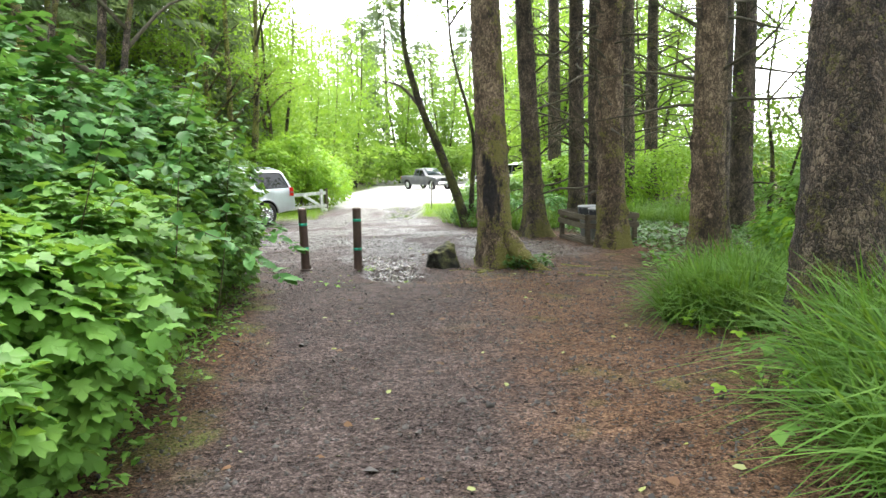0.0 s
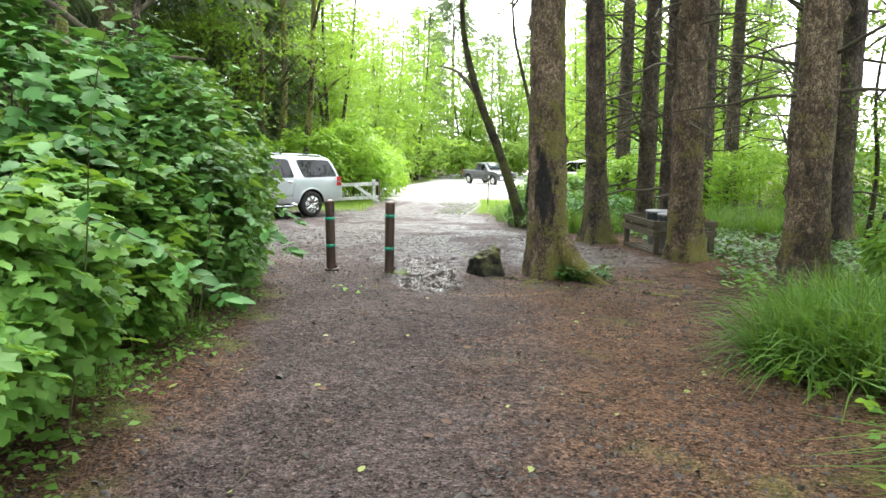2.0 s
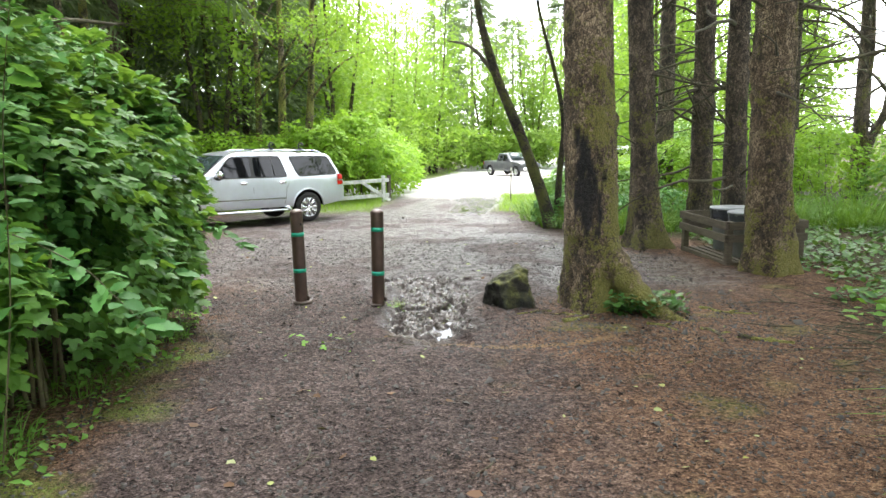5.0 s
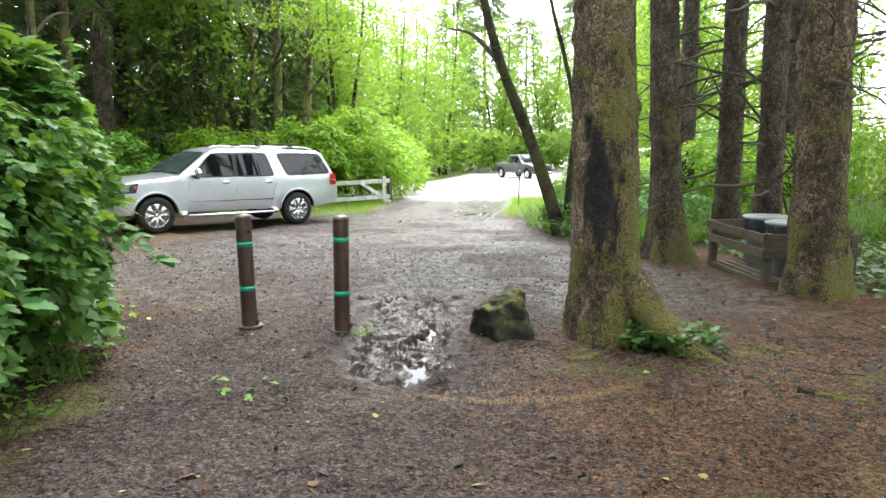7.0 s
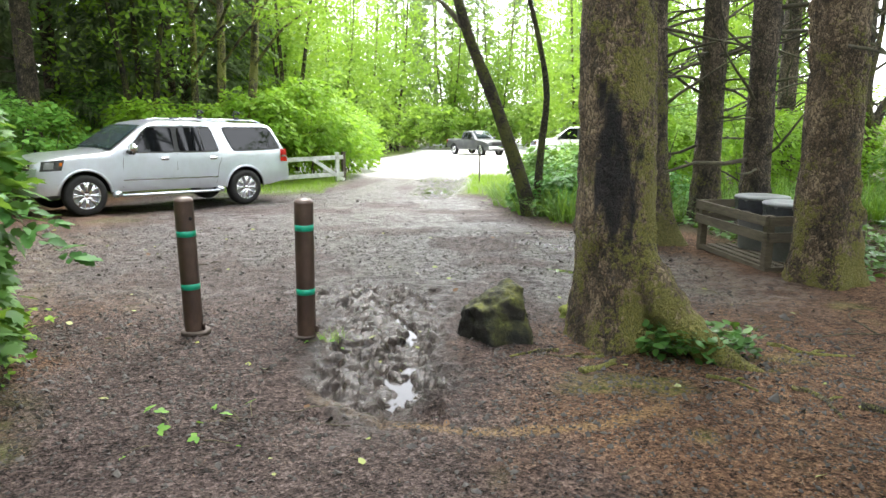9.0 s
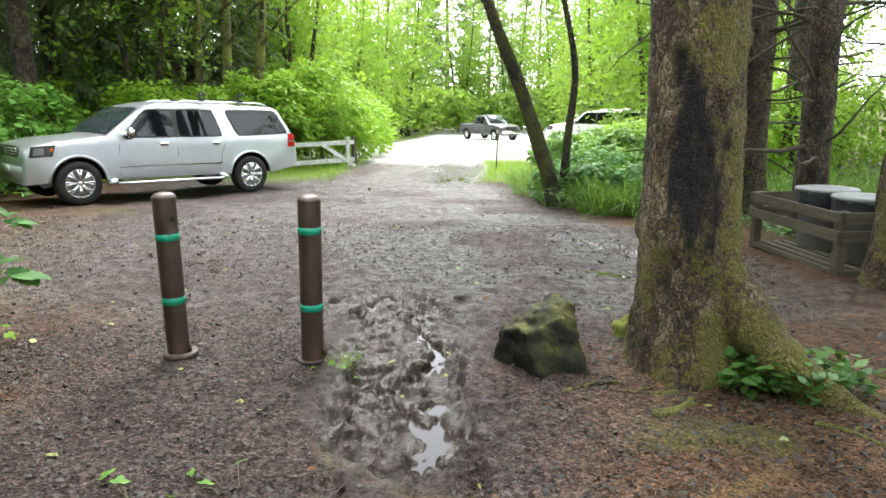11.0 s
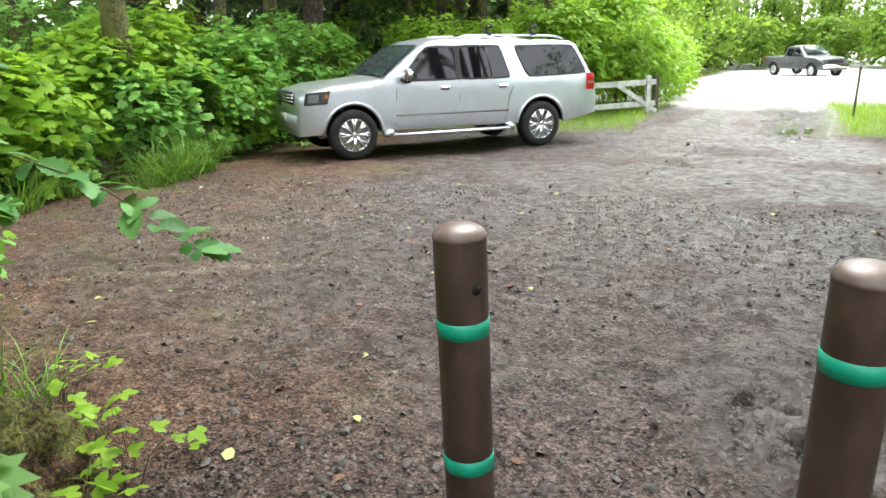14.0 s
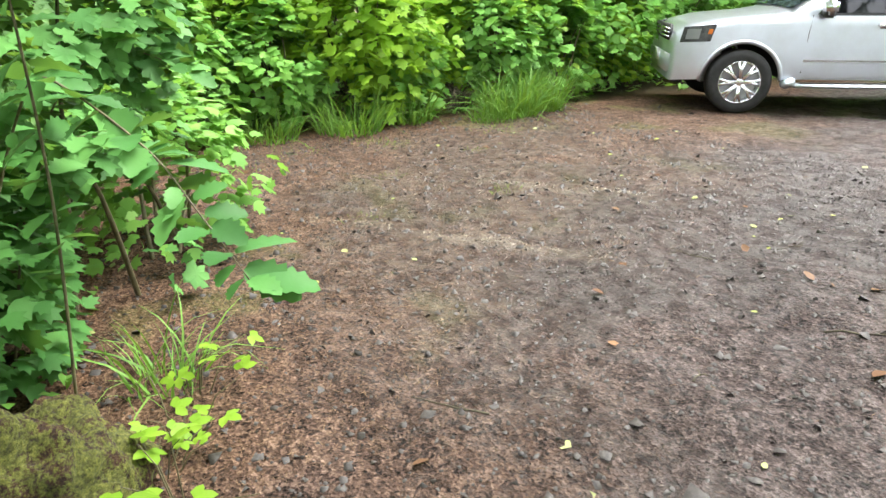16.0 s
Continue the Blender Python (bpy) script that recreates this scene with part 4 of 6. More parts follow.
def rock_material():
    m, nt, s = material("mossy_rock", (0.04, 0.038, 0.035), 0.7)
    s.inputs["Specular IOR Level"].default_value = 0.3
    fine, mid = grain(nt, 40, 6), grain(nt, 6, 6)
    c = ramp(nt, mid, [(0.3, (0.004, 0.004, 0.0035)), (0.5, (0.013, 0.012, 0.01)), (0.72, (0.034, 0.031, 0.025))])
    k = maths(nt, "MULTIPLY", attribute(nt, "moss"), ramp(nt, mid, [(0.35, (0.1, 0.1, 0.1)), (0.6, (1, 1, 1))]))
    c = blend(nt, k, c, ramp(nt, fine, [(0.3, (0.03, 0.036, 0.007)), (0.7, (0.17, 0.175, 0.03))]))
    nt.links.new(c, s.inputs["Base Color"])
    bump(nt, s, maths(nt, "ADD", mid, maths(nt, "MULTIPLY", fine, 0.5)), 0.8, 0.03)
    return m


M["rock"] = rock_material()
boulder((0.0, 11.45), (0.345, 0.3, 0.33), 6, 8)

M["wood_grey"] = speckled("weathered_wood", (0.055, 0.044, 0.03), (0.13, 0.11, 0.075), 5, 0.85, relief=0.5, depth=0.006, stretch=(1, 1, 6))
M["wood_white"] = speckled("peeling_white_paint", (0.36, 0.37, 0.33), (0.74, 0.75, 0.72), 6, 0.6, relief=0.3, depth=0.004)
M["bin"] = speckled("grey_bin", (0.16, 0.17, 0.165), (0.24, 0.25, 0.245), 5, 0.5, relief=0.1)
M["lid"] = speckled("grey_lid", (0.13, 0.14, 0.145), (0.22, 0.235, 0.24), 8, 0.45, relief=0.15)
M["liner"] = speckled("black_liner", (0.012, 0.013, 0.017), (0.035, 0.038, 0.05), 22, 0.3, relief=0.8, depth=0.01)


def beam(a, b, wide, high, mat, parent, name, seed=0, label=""):
    """A plank from a to b, edges eased."""
    a, b = Vector(a), Vector(b)
    d = b - a
    yaw, pitch = math.atan2(d.y, d.x), math.atan2(d.z, math.hypot(d.x, d.y))
    m = Matrix.Translation((a + b) / 2) @ Matrix.Rotation(yaw, 4, "Z") @ Matrix.Rotation(-pitch, 4, "Y")
    return link(name, Geo().box((d.length, wide, high), m, 0.006).mesh(name), mat, parent, label, smooth=False)


def bin_pen():
    """A low timber pen on a slatted floor; local x runs along its front."""
    a, b = Vector((3.02, 14.12)), Vector((2.74, 15.55))
    d = (b - a).normalized()
    yaw = math.degrees(math.atan2(d.y, d.x))
    root = thing("bin_enclosure", pose(a.x, a.y, gz(3.0, 14.6), 0, 0, yaw), label="low weathered timber pen round two rubbish bins", category="enclosure")
    ln, dp, top = (b - a).length, -1.05, 0.63
    for x, y in ((0, 0), (ln, 0), (0, dp), (ln, dp)):
        link("post", Geo().box((0.09, 0.09, 0.74), pose(x, y, 0.27), 0.006).mesh("post"), M["wood_grey"], root, smooth=False)
    for z in (0.58, 0.4):
        beam((-0.06, 0.065, z), (ln + 0.06, 0.065, z), 0.035, 0.11, M["wood_grey"], root, "rail")
        beam((-0.06, dp - 0.065, z), (ln + 0.06, dp - 0.065, z), 0.035, 0.11, M["wood_grey"], root, "rail")
        beam((-0.065, 0.04, z), (-0.065, dp - 0.04, z), 0.035, 0.11, M["wood_grey"], root, "rail")
        beam((ln + 0.065, 0.04, z), (ln + 0.065, dp - 0.04, z), 0.035, 0.11, M["wood_grey"], root, "rail")
    beam((-0.06, 0.02, 0.03), (ln + 0.06, 0.02, 0.03), 0.05, 0.06, M["wood_grey"], root, "sill")
    beam((-0.02, 0.0, 0.03), (-0.02, dp, 0.03), 0.05, 0.06, M["wood_grey"], root, "sill")
    for k in range(8):
        beam((0.03, -0.1 - 0.125 * k, 0.05), (ln - 0.03, -0.1 - 0.125 * k, 0.05), 0.09, 0.028, M["wood_grey"], root, "floor_slat")
    for x, y in ((0.36, -0.5), (1.05, -0.55)):
        bn = thing("rubbish_bin", root.matrix_world @ pose(x, y, 0.066), label="grey round rubbish bin with black liner and pale lid", category="bin", group="rubbish bins")
        link("body", Geo().lathe([(0, 0.0), (0.23, 0.0), (0.24, 0.01), (0.285, 0.6), (0.3, 0.61), (0.3, 0.63)], 32).mesh("body"), M["bin"], bn)
        folds = [(0.292, 0.47), (0.307, 0.49), (0.3, 0.54), (0.309, 0.58), (0.304, 0.635)]
        lin = Geo().lathe(folds, 40)
        rng = np.random.default_rng(int(x * 100))
        for v in lin.v:
            s = 1 + 0.03 * math.sin(9 * math.atan2(v.y, v.x)) + rng.uniform(-0.012, 0.012)
            v.x, v.y = v.x * s, v.y * s
            v.z += 0.03 * math.sin(4 * math.atan2(v.y, v.x)) if v.z < 0.5 else 0
        link("liner", lin.mesh("liner"), M["liner"], bn, "black plastic liner folded over the rim")
        link("lid", Geo().lathe([(0.318, 0.63), (0.325, 0.632), (0.325, 0.655), (0.318, 0.665), (0.2, 0.672), (0.14, 0.655), (0.0, 0.65)], 36).mesh("lid"), M["lid"], bn, "pale grey domed lid")
    return root


bin_pen()


def gate():
    """White field gate, hinged on a post by the road, with a diagonal brace."""
    e, w = Vector((-4.72, 27.85)), Vector((-8.0, 25.0))
    d = (w - e).normalized()
    yaw = math.degrees(math.atan2(d.y, d.x))
    root = thing("field_gate", pose(e.x, e.y, gz(e.x, e.y), 0, 0, yaw), label="old white timber gate with a diagonal brace", category="gate")
    ln = (w - e).length
    for x in (0.0, 0.28):
        link("post", Geo().box((0.11, 0.11, 1.0), pose(x, 0.1 * (x > 0), 0.4), 0.008).mesh("post"), M["wood_grey"] if x == 0 else M["wood_white"], root, smooth=False)
    link("post", Geo().box((0.12, 0.12, 1.0), pose(ln, 0, 0.4), 0.008).mesh("post"), M["wood_white"], root, smooth=False)
    for z in (0.74, 0.22):
        beam((0.06, 0.09, z), (ln, 0.09, z - 0.06), 0.04, 0.13, M["wood_white"], root, "rail")
    beam((0.05, 0.135, 0.02), (1.15, 0.135, 0.72), 0.035, 0.11, M["wood_white"], root, "brace")
    return root


gate()


def stake(at, height, label, flag=False):
    root = thing("marker_stake", pose(at[0], at[1], gz(*at), 1.5, 1, 0), label=label, category="stake")
    link("shaft", Geo().box((0.045, 0.03, height + 0.2), pose(0, 0, height / 2 - 0.1), 0.004).mesh("shaft"), M["wood_grey"], root, smooth=False)
    link("head", Geo().box((0.06, 0.012, 0.09), pose(0, -0.02, height - 0.06), 0.003).mesh("head"), M["wood_white"], root, "small pale plate", smooth=False)
    return root


stake((-0.42, 27.2), 1.15, "thin wooden marker stake on the grass verge")
stake((-8.4, 62), 1.3, "thin pale marker post by the far road")


# ---------------------------------------------------------------- vehicles
def car_paint(name, colour, metal=0.5, rough=0.32):
    m, nt, s = material(name, colour, rough, metal)
    dust = grain(nt, 2.5, 5)
    nt.links.new(blend(nt, ramp(nt, dust, [(0.45, (0, 0, 0)), (0.8, (0.25, 0.25, 0.25))]), colour, (0.3, 0.28, 0.25)), s.inputs["Base Color"])
    nt.links.new(maths(nt, "ADD", rough - 0.08, maths(nt, "MULTIPLY", dust, 0.2)), s.inputs["Roughness"])
    s.inputs["Coat Weight"].default_value, s.inputs["Coat Roughness"].default_value = 0.6, 0.08
    return m


M["silver"] = car_paint("silver_paint", (0.62, 0.655, 0.71), 0.75, 0.3)
M["white_paint"] = car_paint("white_car_paint", (0.8, 0.8, 0.8), 0.0)
M["grey_paint"] = car_paint("dark_grey_car_paint", (0.06, 0.065, 0.07), 0.4)
M["chrome"] = speckled("chrome", (0.75, 0.76, 0.78), (0.85, 0.86, 0.88), 20, 0.14, 1.0, relief=0)
M["tint"] = material("tinted_glass", (0.006, 0.007, 0.008), 0.03)[0]
M["screen"] = material("windscreen_glass", (0.03, 0.045, 0.045), 0.03)[0]
for glass in ("tint", "screen"):
    M[glass].node_tree.nodes["Principled BSDF"].inputs["Specular IOR Level"].default_value = 0.3
M["trim"] = speckled("black_trim", (0.01, 0.01, 0.01), (0.025, 0.025, 0.025), 30, 0.55, relief=0.1)
M["rubber"] = speckled("tyre_rubber", (0.006, 0.006, 0.006), (0.02, 0.019, 0.018), 12, 0.8, relief=0.4, depth=0.004)
M["lamp_housing"] = speckled("smoked_lamp_housing", (0.04, 0.04, 0.04), (0.12, 0.12, 0.125), 10, 0.12, 0.3, relief=0)
M["red_lens"] = material("red_lens", (0.42, 0.012, 0.012), 0.12)[0]
M["lamp_lens"] = material("lamp_lens", (0.35, 0.35, 0.36), 0.08, 0.5)[0]
M["well"] = material("wheel_well", (0.006, 0.006, 0.006), 0.9)[0]


class Shape:
    """The skin of a car: half width over length and height, roof line, sill line."""

    def __init__(self, tops, wide, belt, roof_in, axles, sill, wheel, nose, tail):
        self.tops, self.wide, self.belt, self.roof_in, self.axles, self.sill, self.wheel, self.nose, self.tail = tops, wide, belt, roof_in, axles, sill, wheel, nose, tail

    def top(self, x):
        return float(np.interp(x, [p[0] for p in self.tops], [p[1] for p in self.tops]))

    def half(self, x, z):
        roof = max(p[1] for p in self.tops)
        y = self.wide - 0.05 * max(0, (0.62 - z) / 0.3) ** 2 - 0.012 * max(0, z - 0.75) / 0.4
        if z > self.belt:
            y -= (z - self.belt) / (roof - self.belt) * self.roof_in
        f, r = max(0, (x - self.nose + 0.75) / 0.75), max(0, (self.tail + 0.5 - x) / 0.5)
        return y * (1 - 0.15 * f ** 2.6 - 0.055 * r ** 2.5)

    def bottom(self, x):
        z = self.sill + 0.12 * max(0, (self.tail + 0.6 - x) / 0.6) - 0.04 * max(0, (x - self.nose + 0.5) / 0.5)
        for a in self.axles:
            k = (self.wheel + 0.09) ** 2 - (x - a) ** 2
            if k > 0:
                z = max(z, self.wheel + math.sqrt(k))
        return z

    def skin(self, parent, paint):
        xs = sorted(set(np.round(np.concatenate([np.linspace(self.tail, self.nose, 110), [a + s * (self.wheel + 0.09) * c for a in self.axles for s in (-1, 1) for c in (0.999, 0.97, 0.9, 0.8)], [p[0] for p in self.tops]]), 3)))
        verts, under, n_side, n_top = [], [], 14, 6
        for x in xs:
            zb, zt = self.bottom(x), self.top(x)
            rc = min(0.11, (zt - zb) * 0.3)
            half = [(self.half(x, z), z) for z in np.linspace(zb, zt - rc, n_side)]
            y0 = half[-1][0]
            inset = min(0.2, y0 * 0.3)
            for a in np.linspace(0.25, 1.571, n_top):
                half.append((y0 - inset * (1 - math.cos(a)), zt - rc + rc * math.sin(a)))
            half += [(y0 - inset - (y0 - inset) * t, zt + 0.02 * math.sin(t * 1.57)) for t in (0.35, 0.7, 1.0)]
            ring = [(x, y, z) for y, z in half] + [(x, -y, z) for y, z in half[:-1][::-1]]
            verts += ring
            under += [(x, half[0][0] - 0.004, zb + 0.004), (x, -half[0][0] + 0.004, zb + 0.004)]
        n = len(ring)
        faces = [(i * n + k, (i + 1) * n + k, (i + 1) * n + k + 1, i * n + k + 1) for i in range(len(xs) - 1) for k in range(n - 1)]
        geo = Geo()
        geo.v, geo.f = [Vector(v) for v in verts], faces + [tuple(range(n)), tuple((len(xs) - 1) * n + k for k in range(n))[::-1]]
        link("body", geo.mesh("body"), paint, parent)
        pan = Geo()
        pan.v, pan.f = [Vector(v) for v in under], [(2 * i, 2 * i + 1, 2 * i + 3, 2 * i + 2) for i in range(len(xs) - 1)]
        link("underbody", pan.mesh("underbody"), M["well"], parent, "dark underside")

    def panel(self, name, quad, mat, parent, proud=0.004, sides=(1, -1), label="", grid=(12, 6), round_off=0.0):
        """A patch that follows the flank between four (x, z) corners: front low, rear low, rear high, front high."""
        a, b, c, d = [np.array(q) for q in quad]
        for s in sides:
            geo = Geo()
            nu, nv = grid
            for j in range(nv + 1):
                for i in range(nu + 1):
                    u, v = i / nu, j / nv
                    p = (a * (1 - u) + b * u) * (1 - v) + (d * (1 - u) + c * u) * v
                    if round_off:
                        m = (a + b + c + d) / 4
                        k = (abs(2 * u - 1) ** 6) * (abs(2 * v - 1) ** 6)
                        p = p + (m - p) * k * round_off
                    geo.v.append(Vector((p[0], s * (self.half(p[0], p[1]) + proud), p[1])))
            w = nu + 1
            geo.f = [(j * w + i, j * w + i + 1, (j + 1) * w + i + 1, (j + 1) * w + i)[::s] for j in range(nv) for i in range(nu)]
            link(name, geo.mesh(name), mat, parent, label)

    def line(self, name, points, radius, mat, parent, sides=(1, -1), label="", proud=0.0):
        for s in sides:
            path = [(x, s * (self.half(x, z) + proud), z) for x, z in points]
            link(name, Geo().tube(path, [radius] * len(path), 6).mesh(name), mat, parent, label)


def wheel(parent, x, y, r, width, spokes):
    s = 1 if y > 0 else -1
    root = new("wheel")
    root.parent = parent
    root.location = (x, y, r)
    w = width / 2
    tyre = [(r * 0.66, -w * 0.9), (r * 0.8, -w), (r * 0.95, -w * 0.92), (r, -w * 0.7), (r, w * 0.7), (r * 0.95, w * 0.92), (r * 0.8, w), (r * 0.66, w * 0.9)]
    link("tyre", Geo().lathe([(a, s * b) for a, b in tyre], 40, "y").mesh("tyre"), M["rubber"], root, "black rubber tyre")
    link("rim", Geo().lathe([(r * 0.67, s * w * 0.88), (r * 0.64, s * w * 0.93), (r * 0.62, s * w * 0.8), (r * 0.6, -s * w * 0.4)], 40, "y").mesh("rim"), M["chrome"], root, "chrome rim")
    link("brake_disc", Geo().lathe([(0.0, s * w * 0.1), (r * 0.6, s * w * 0.1)], 30, "y").mesh("brake_disc"), M["alloy"], root)
    geo = Geo().lathe([(0.001, s * w * 0.95), (r * 0.13, s * w * 0.94), (r * 0.16, s * w * 0.86), (r * 0.17, s * w * 0.5)], 20, "y")
    for k in range(spokes):
        for off in (-0.14, 0.14):
            a = 2 * math.pi * k / spokes + off
            p, q = Vector((math.cos(a - off * 0.6), 0, math.sin(a - off * 0.6))), Vector((math.cos(a), 0, math.sin(a)))
            geo.tube([p * r * 0.12 + Vector((0, s * w * 0.85, 0)), p * r * 0.4 + Vector((0, s * w * 0.84, 0)), q * r * 0.63 + Vector((0, s * w * 0.82, 0))], [r * 0.06, r * 0.05, r * 0.06], 6)
    link("spokes", geo.mesh("spokes"), M["chrome"], root, "chrome split spokes")


def family_suv(m, paint, label, racks=True):
    """A long three-window estate off-roader; x forward, y to its left, origin on the ground."""
    root = thing("parked_suv", m, label=label, category="car")
    s = Shape([(-3.02, 0.92), (-2.99, 1.18), (-2.93, 1.26), (-2.62, 1.8), (-2.5, 1.86), (-1.0, 1.9), (0.1, 1.885), (0.38, 1.83), (0.62, 1.7), (1.22, 1.27), (1.4, 1.235), (2.1, 1.175), (2.42, 1.1), (2.55, 1.0), (2.6, 0.85)], 0.985, 1.2, 0.17, (-1.8, 1.74), 0.44, 0.4, 2.6, -3.02)
    s.skin(root, paint)
    # glass
    win = [("front_window", [(0.93, 1.24), (-0.1, 1.24), (-0.1, 1.74), (0.42, 1.74)]), ("rear_window", [(-0.2, 1.24), (-1.14, 1.25), (-0.98, 1.75), (-0.2, 1.75)]), ("quarter_window", [(-1.52, 1.25), (-2.76, 1.29), (-2.5, 1.75), (-1.3, 1.75)])]
    for name, q in win:
        c = np.mean(np.array(q), 0)
        s.panel("window_trim", [tuple(c + (np.array(p) - c) * np.array((1.06, 1.12))) for p in q], M["trim"], root, 0.003, label="black window surround", round_off=0.05)
        s.panel(name, q, M["tint"], root, 0.007, label="dark tinted side glass", round_off=0.05)
    s.panel("door_pillar", [(-0.04, 1.22), (-0.27, 1.22), (-0.27, 1.77), (-0.04, 1.77)], M["trim"], root, 0.0045, label="black door pillar")
    s.line("window_pillar", [(-0.78, 1.26), (-0.72, 1.74)], 0.014, M["trim"], root, proud=0.004)
    for name, x0, x1, mat in (("windscreen", 0.5, 1.2, M["screen"]),):
        geo, nu, nv = Geo(), 12, 8
        for j in range(nv + 1):
            x = x0 + (x1 - x0) * j / nv
            zt = s.top(x)
            y = s.half(x, zt - 0.1) - 0.13 + 0.04 * j / nv
            for i in range(nu + 1):
                u = -1 + 2 * i / nu
                geo.v.append(Vector((x + 0.012, y * u, zt + 0.028 - 0.01 * u * u)))
        geo.f = [(j * (nu + 1) + i, (j + 1) * (nu + 1) + i, (j + 1) * (nu + 1) + i + 1, j * (nu + 1) + i + 1) for j in range(nv) for i in range(nu)]
        link(name, geo.mesh(name), mat, root, "sloping windscreen reflecting trees")
    link("rear_screen", Geo().box((0.02, 1.35, 0.46), pose(-2.79, 0, 1.53, 0, 30, 0), 0.008).mesh("rear_screen"), M["tint"], root, "dark rear glass")
    # panel gaps, mouldings, handles
    for pts in ([(1.02, 0.52), (1.0, 1.0), (0.98, 1.22)], [(-0.15, 0.5), (-0.15, 0.9), (-0.15, 1.23)], [(-1.13, 0.93), (-1.2, 1.05), (-1.22, 1.24)], [(-1.05, 0.52), (-1.1, 0.75), (-1.13, 0.93)]):
        s.line("door_gap", pts, 0.0055, M["trim"], root, proud=-0.002)
    s.panel("moulding", [(1.02, 0.66), (-1.1, 0.66), (-1.1, 0.685), (1.02, 0.685)], M["chrome"], root, 0.012, label="slim bright side moulding", grid=(20, 1))
    s.panel("lower_cladding", [(1.0, 0.475), (-1.0, 0.475), (-1.05, 0.58), (1.02, 0.58)], paint, root, 0.02, grid=(20, 3))
    for x in (0.12, -1.0):
        for side in (1, -1):
            y = side * (s.half(x, 1.1) + 0.012)
            link("door_handle", Geo().tube([(x + 0.1, y - side * 0.012, 1.1), (x + 0.07, y + side * 0.02, 1.1), (x - 0.07, y + side * 0.02, 1.1), (x - 0.1, y - side * 0.012, 1.1)], [0.016] * 4, 8).box((0.16, 0.006, 0.07), pose(x, y - side * 0.009, 1.09), 0.002).mesh("door_handle"), M["chrome"], root, "chrome door handle")
    for a in s.axles:
        pts = [(a + (s.wheel + 0.1) * math.cos(t), s.wheel + (s.wheel + 0.1) * math.sin(t)) for t in np.linspace(0.05, 3.09, 20)]
        s.line("wheel_arch", pts, 0.03, paint, root, proud=-0.014, label="flared silver wheel arch")
    for side in (1, -1):
        link("running_board", Geo().box((2.2, 0.17, 0.05), pose(0, side * 1.0, 0.37), 0.015).mesh("running_board"), M["silver"], root, "bright running board")
        link("board_tread", Geo().box((2.05, 0.1, 0.012), pose(0, side * 1.01, 0.4), 0.003).mesh("board_tread"), M["trim"], root, "black ribbed tread")
        for x in (1.16, -1.13):
            link("board_end", Geo().box((0.16, 0.16, 0.1), pose(x, side * 0.99, 0.4, 0, 24 if x > 0 else -24, 0), 0.02).mesh("board_end"), M["silver"], root)
        mir = Geo().box((0.13, 0.24, 0.19), pose(0.86, side * 1.13, 1.32), 0.04)
        link("mirror", mir.mesh("mirror"), M["chrome"], root, "bright door mirror")
        link("mirror_foot", Geo().box((0.11, 0.2, 0.1), pose(0.84, side * 1.04, 1.24), 0.02).mesh("mirror_foot"), M["trim"], root)
        rail = [(-0.25, side * 0.7, 1.89), (-0.36, side * 0.7, 1.925), (-0.6, side * 0.71, 1.94), (-1.9, side * 0.71, 1.935), (-2.25, side * 0.71, 1.915), (-2.4, side * 0.71, 1.86)]
        link("roof_rail", Geo().tube(bare_path(rail, 16), [0.015] * 16, 8).mesh("roof_rail"), M["silver"], root, "bright roof rail")
        # lamps
        s.panel("headlamp", [(2.52, 0.88), (2.16, 0.9), (2.1, 1.11), (2.48, 1.07)], M["lamp_housing"], root, 0.006, sides=(side,), label="dark headlamp housing")
        s.panel("headlamp_lens", [(2.46, 0.92), (2.3, 0.93), (2.28, 1.05), (2.44, 1.045)], M["lamp_lens"], root, 0.012, sides=(side,), label="clear headlamp lens")
        s.panel("side_marker", [(2.2, 0.99), (2.15, 0.99), (2.14, 1.05), (2.19, 1.05)], M["amber"], root, 0.012, sides=(side,), label="amber side marker")
        s.panel("tail_lamp", [(-2.76, 0.98), (-2.97, 0.98), (-2.95, 1.27), (-2.77, 1.27)], M["red_lens"], root, 0.012, sides=(side,), label="red tail lamp")
        s.panel("reversing_lens", [(-2.79, 1.09), (-2.94, 1.09), (-2.94, 1.13), (-2.79, 1.13)], M["lamp_lens"], root, 0.016, sides=(side,))
        link("fog_lamp", Geo().lathe([(0.001, 0.05), (0.05, 0.045), (0.06, 0.0)], 18, "x", (2.5, side * 0.68, 0.66)).mesh("fog_lamp"), M["lamp_lens"], root, "round fog lamp")
        for x in s.axles:
            wheel(root, x, side * 0.87, s.wheel, 0.27, 8)
    # nose
    link("grille", Geo().box((0.06, 1.05, 0.2), pose(2.585, 0, 0.98), 0.01).mesh("grille"), M["trim"], root, "dark grille")
    for z in (0.93, 0.98, 1.03):
        link("grille_bar", Geo().box((0.03, 1.08, 0.022), pose(2.615, 0, z), 0.005).mesh("grille_bar"), M["chrome"], root, "chrome grille bar")
    link("emblem", Geo().lathe([(0.001, 0.012), (0.07, 0.01), (0.085, 0.0)], 20, "x", (2.63, 0, 0.98)).mesh("emblem"), M["lamp_lens"], root, "plain oval emblem")
    link("front_bumper", Geo().box((0.16, 1.6, 0.34), pose(2.56, 0, 0.61), 0.06).mesh("front_bumper"), paint, root)
    link("air_dam", Geo().box((0.2, 1.5, 0.1), pose(2.47, 0, 0.41), 0.03).mesh("air_dam"), M["trim"], root, "black lower air dam")
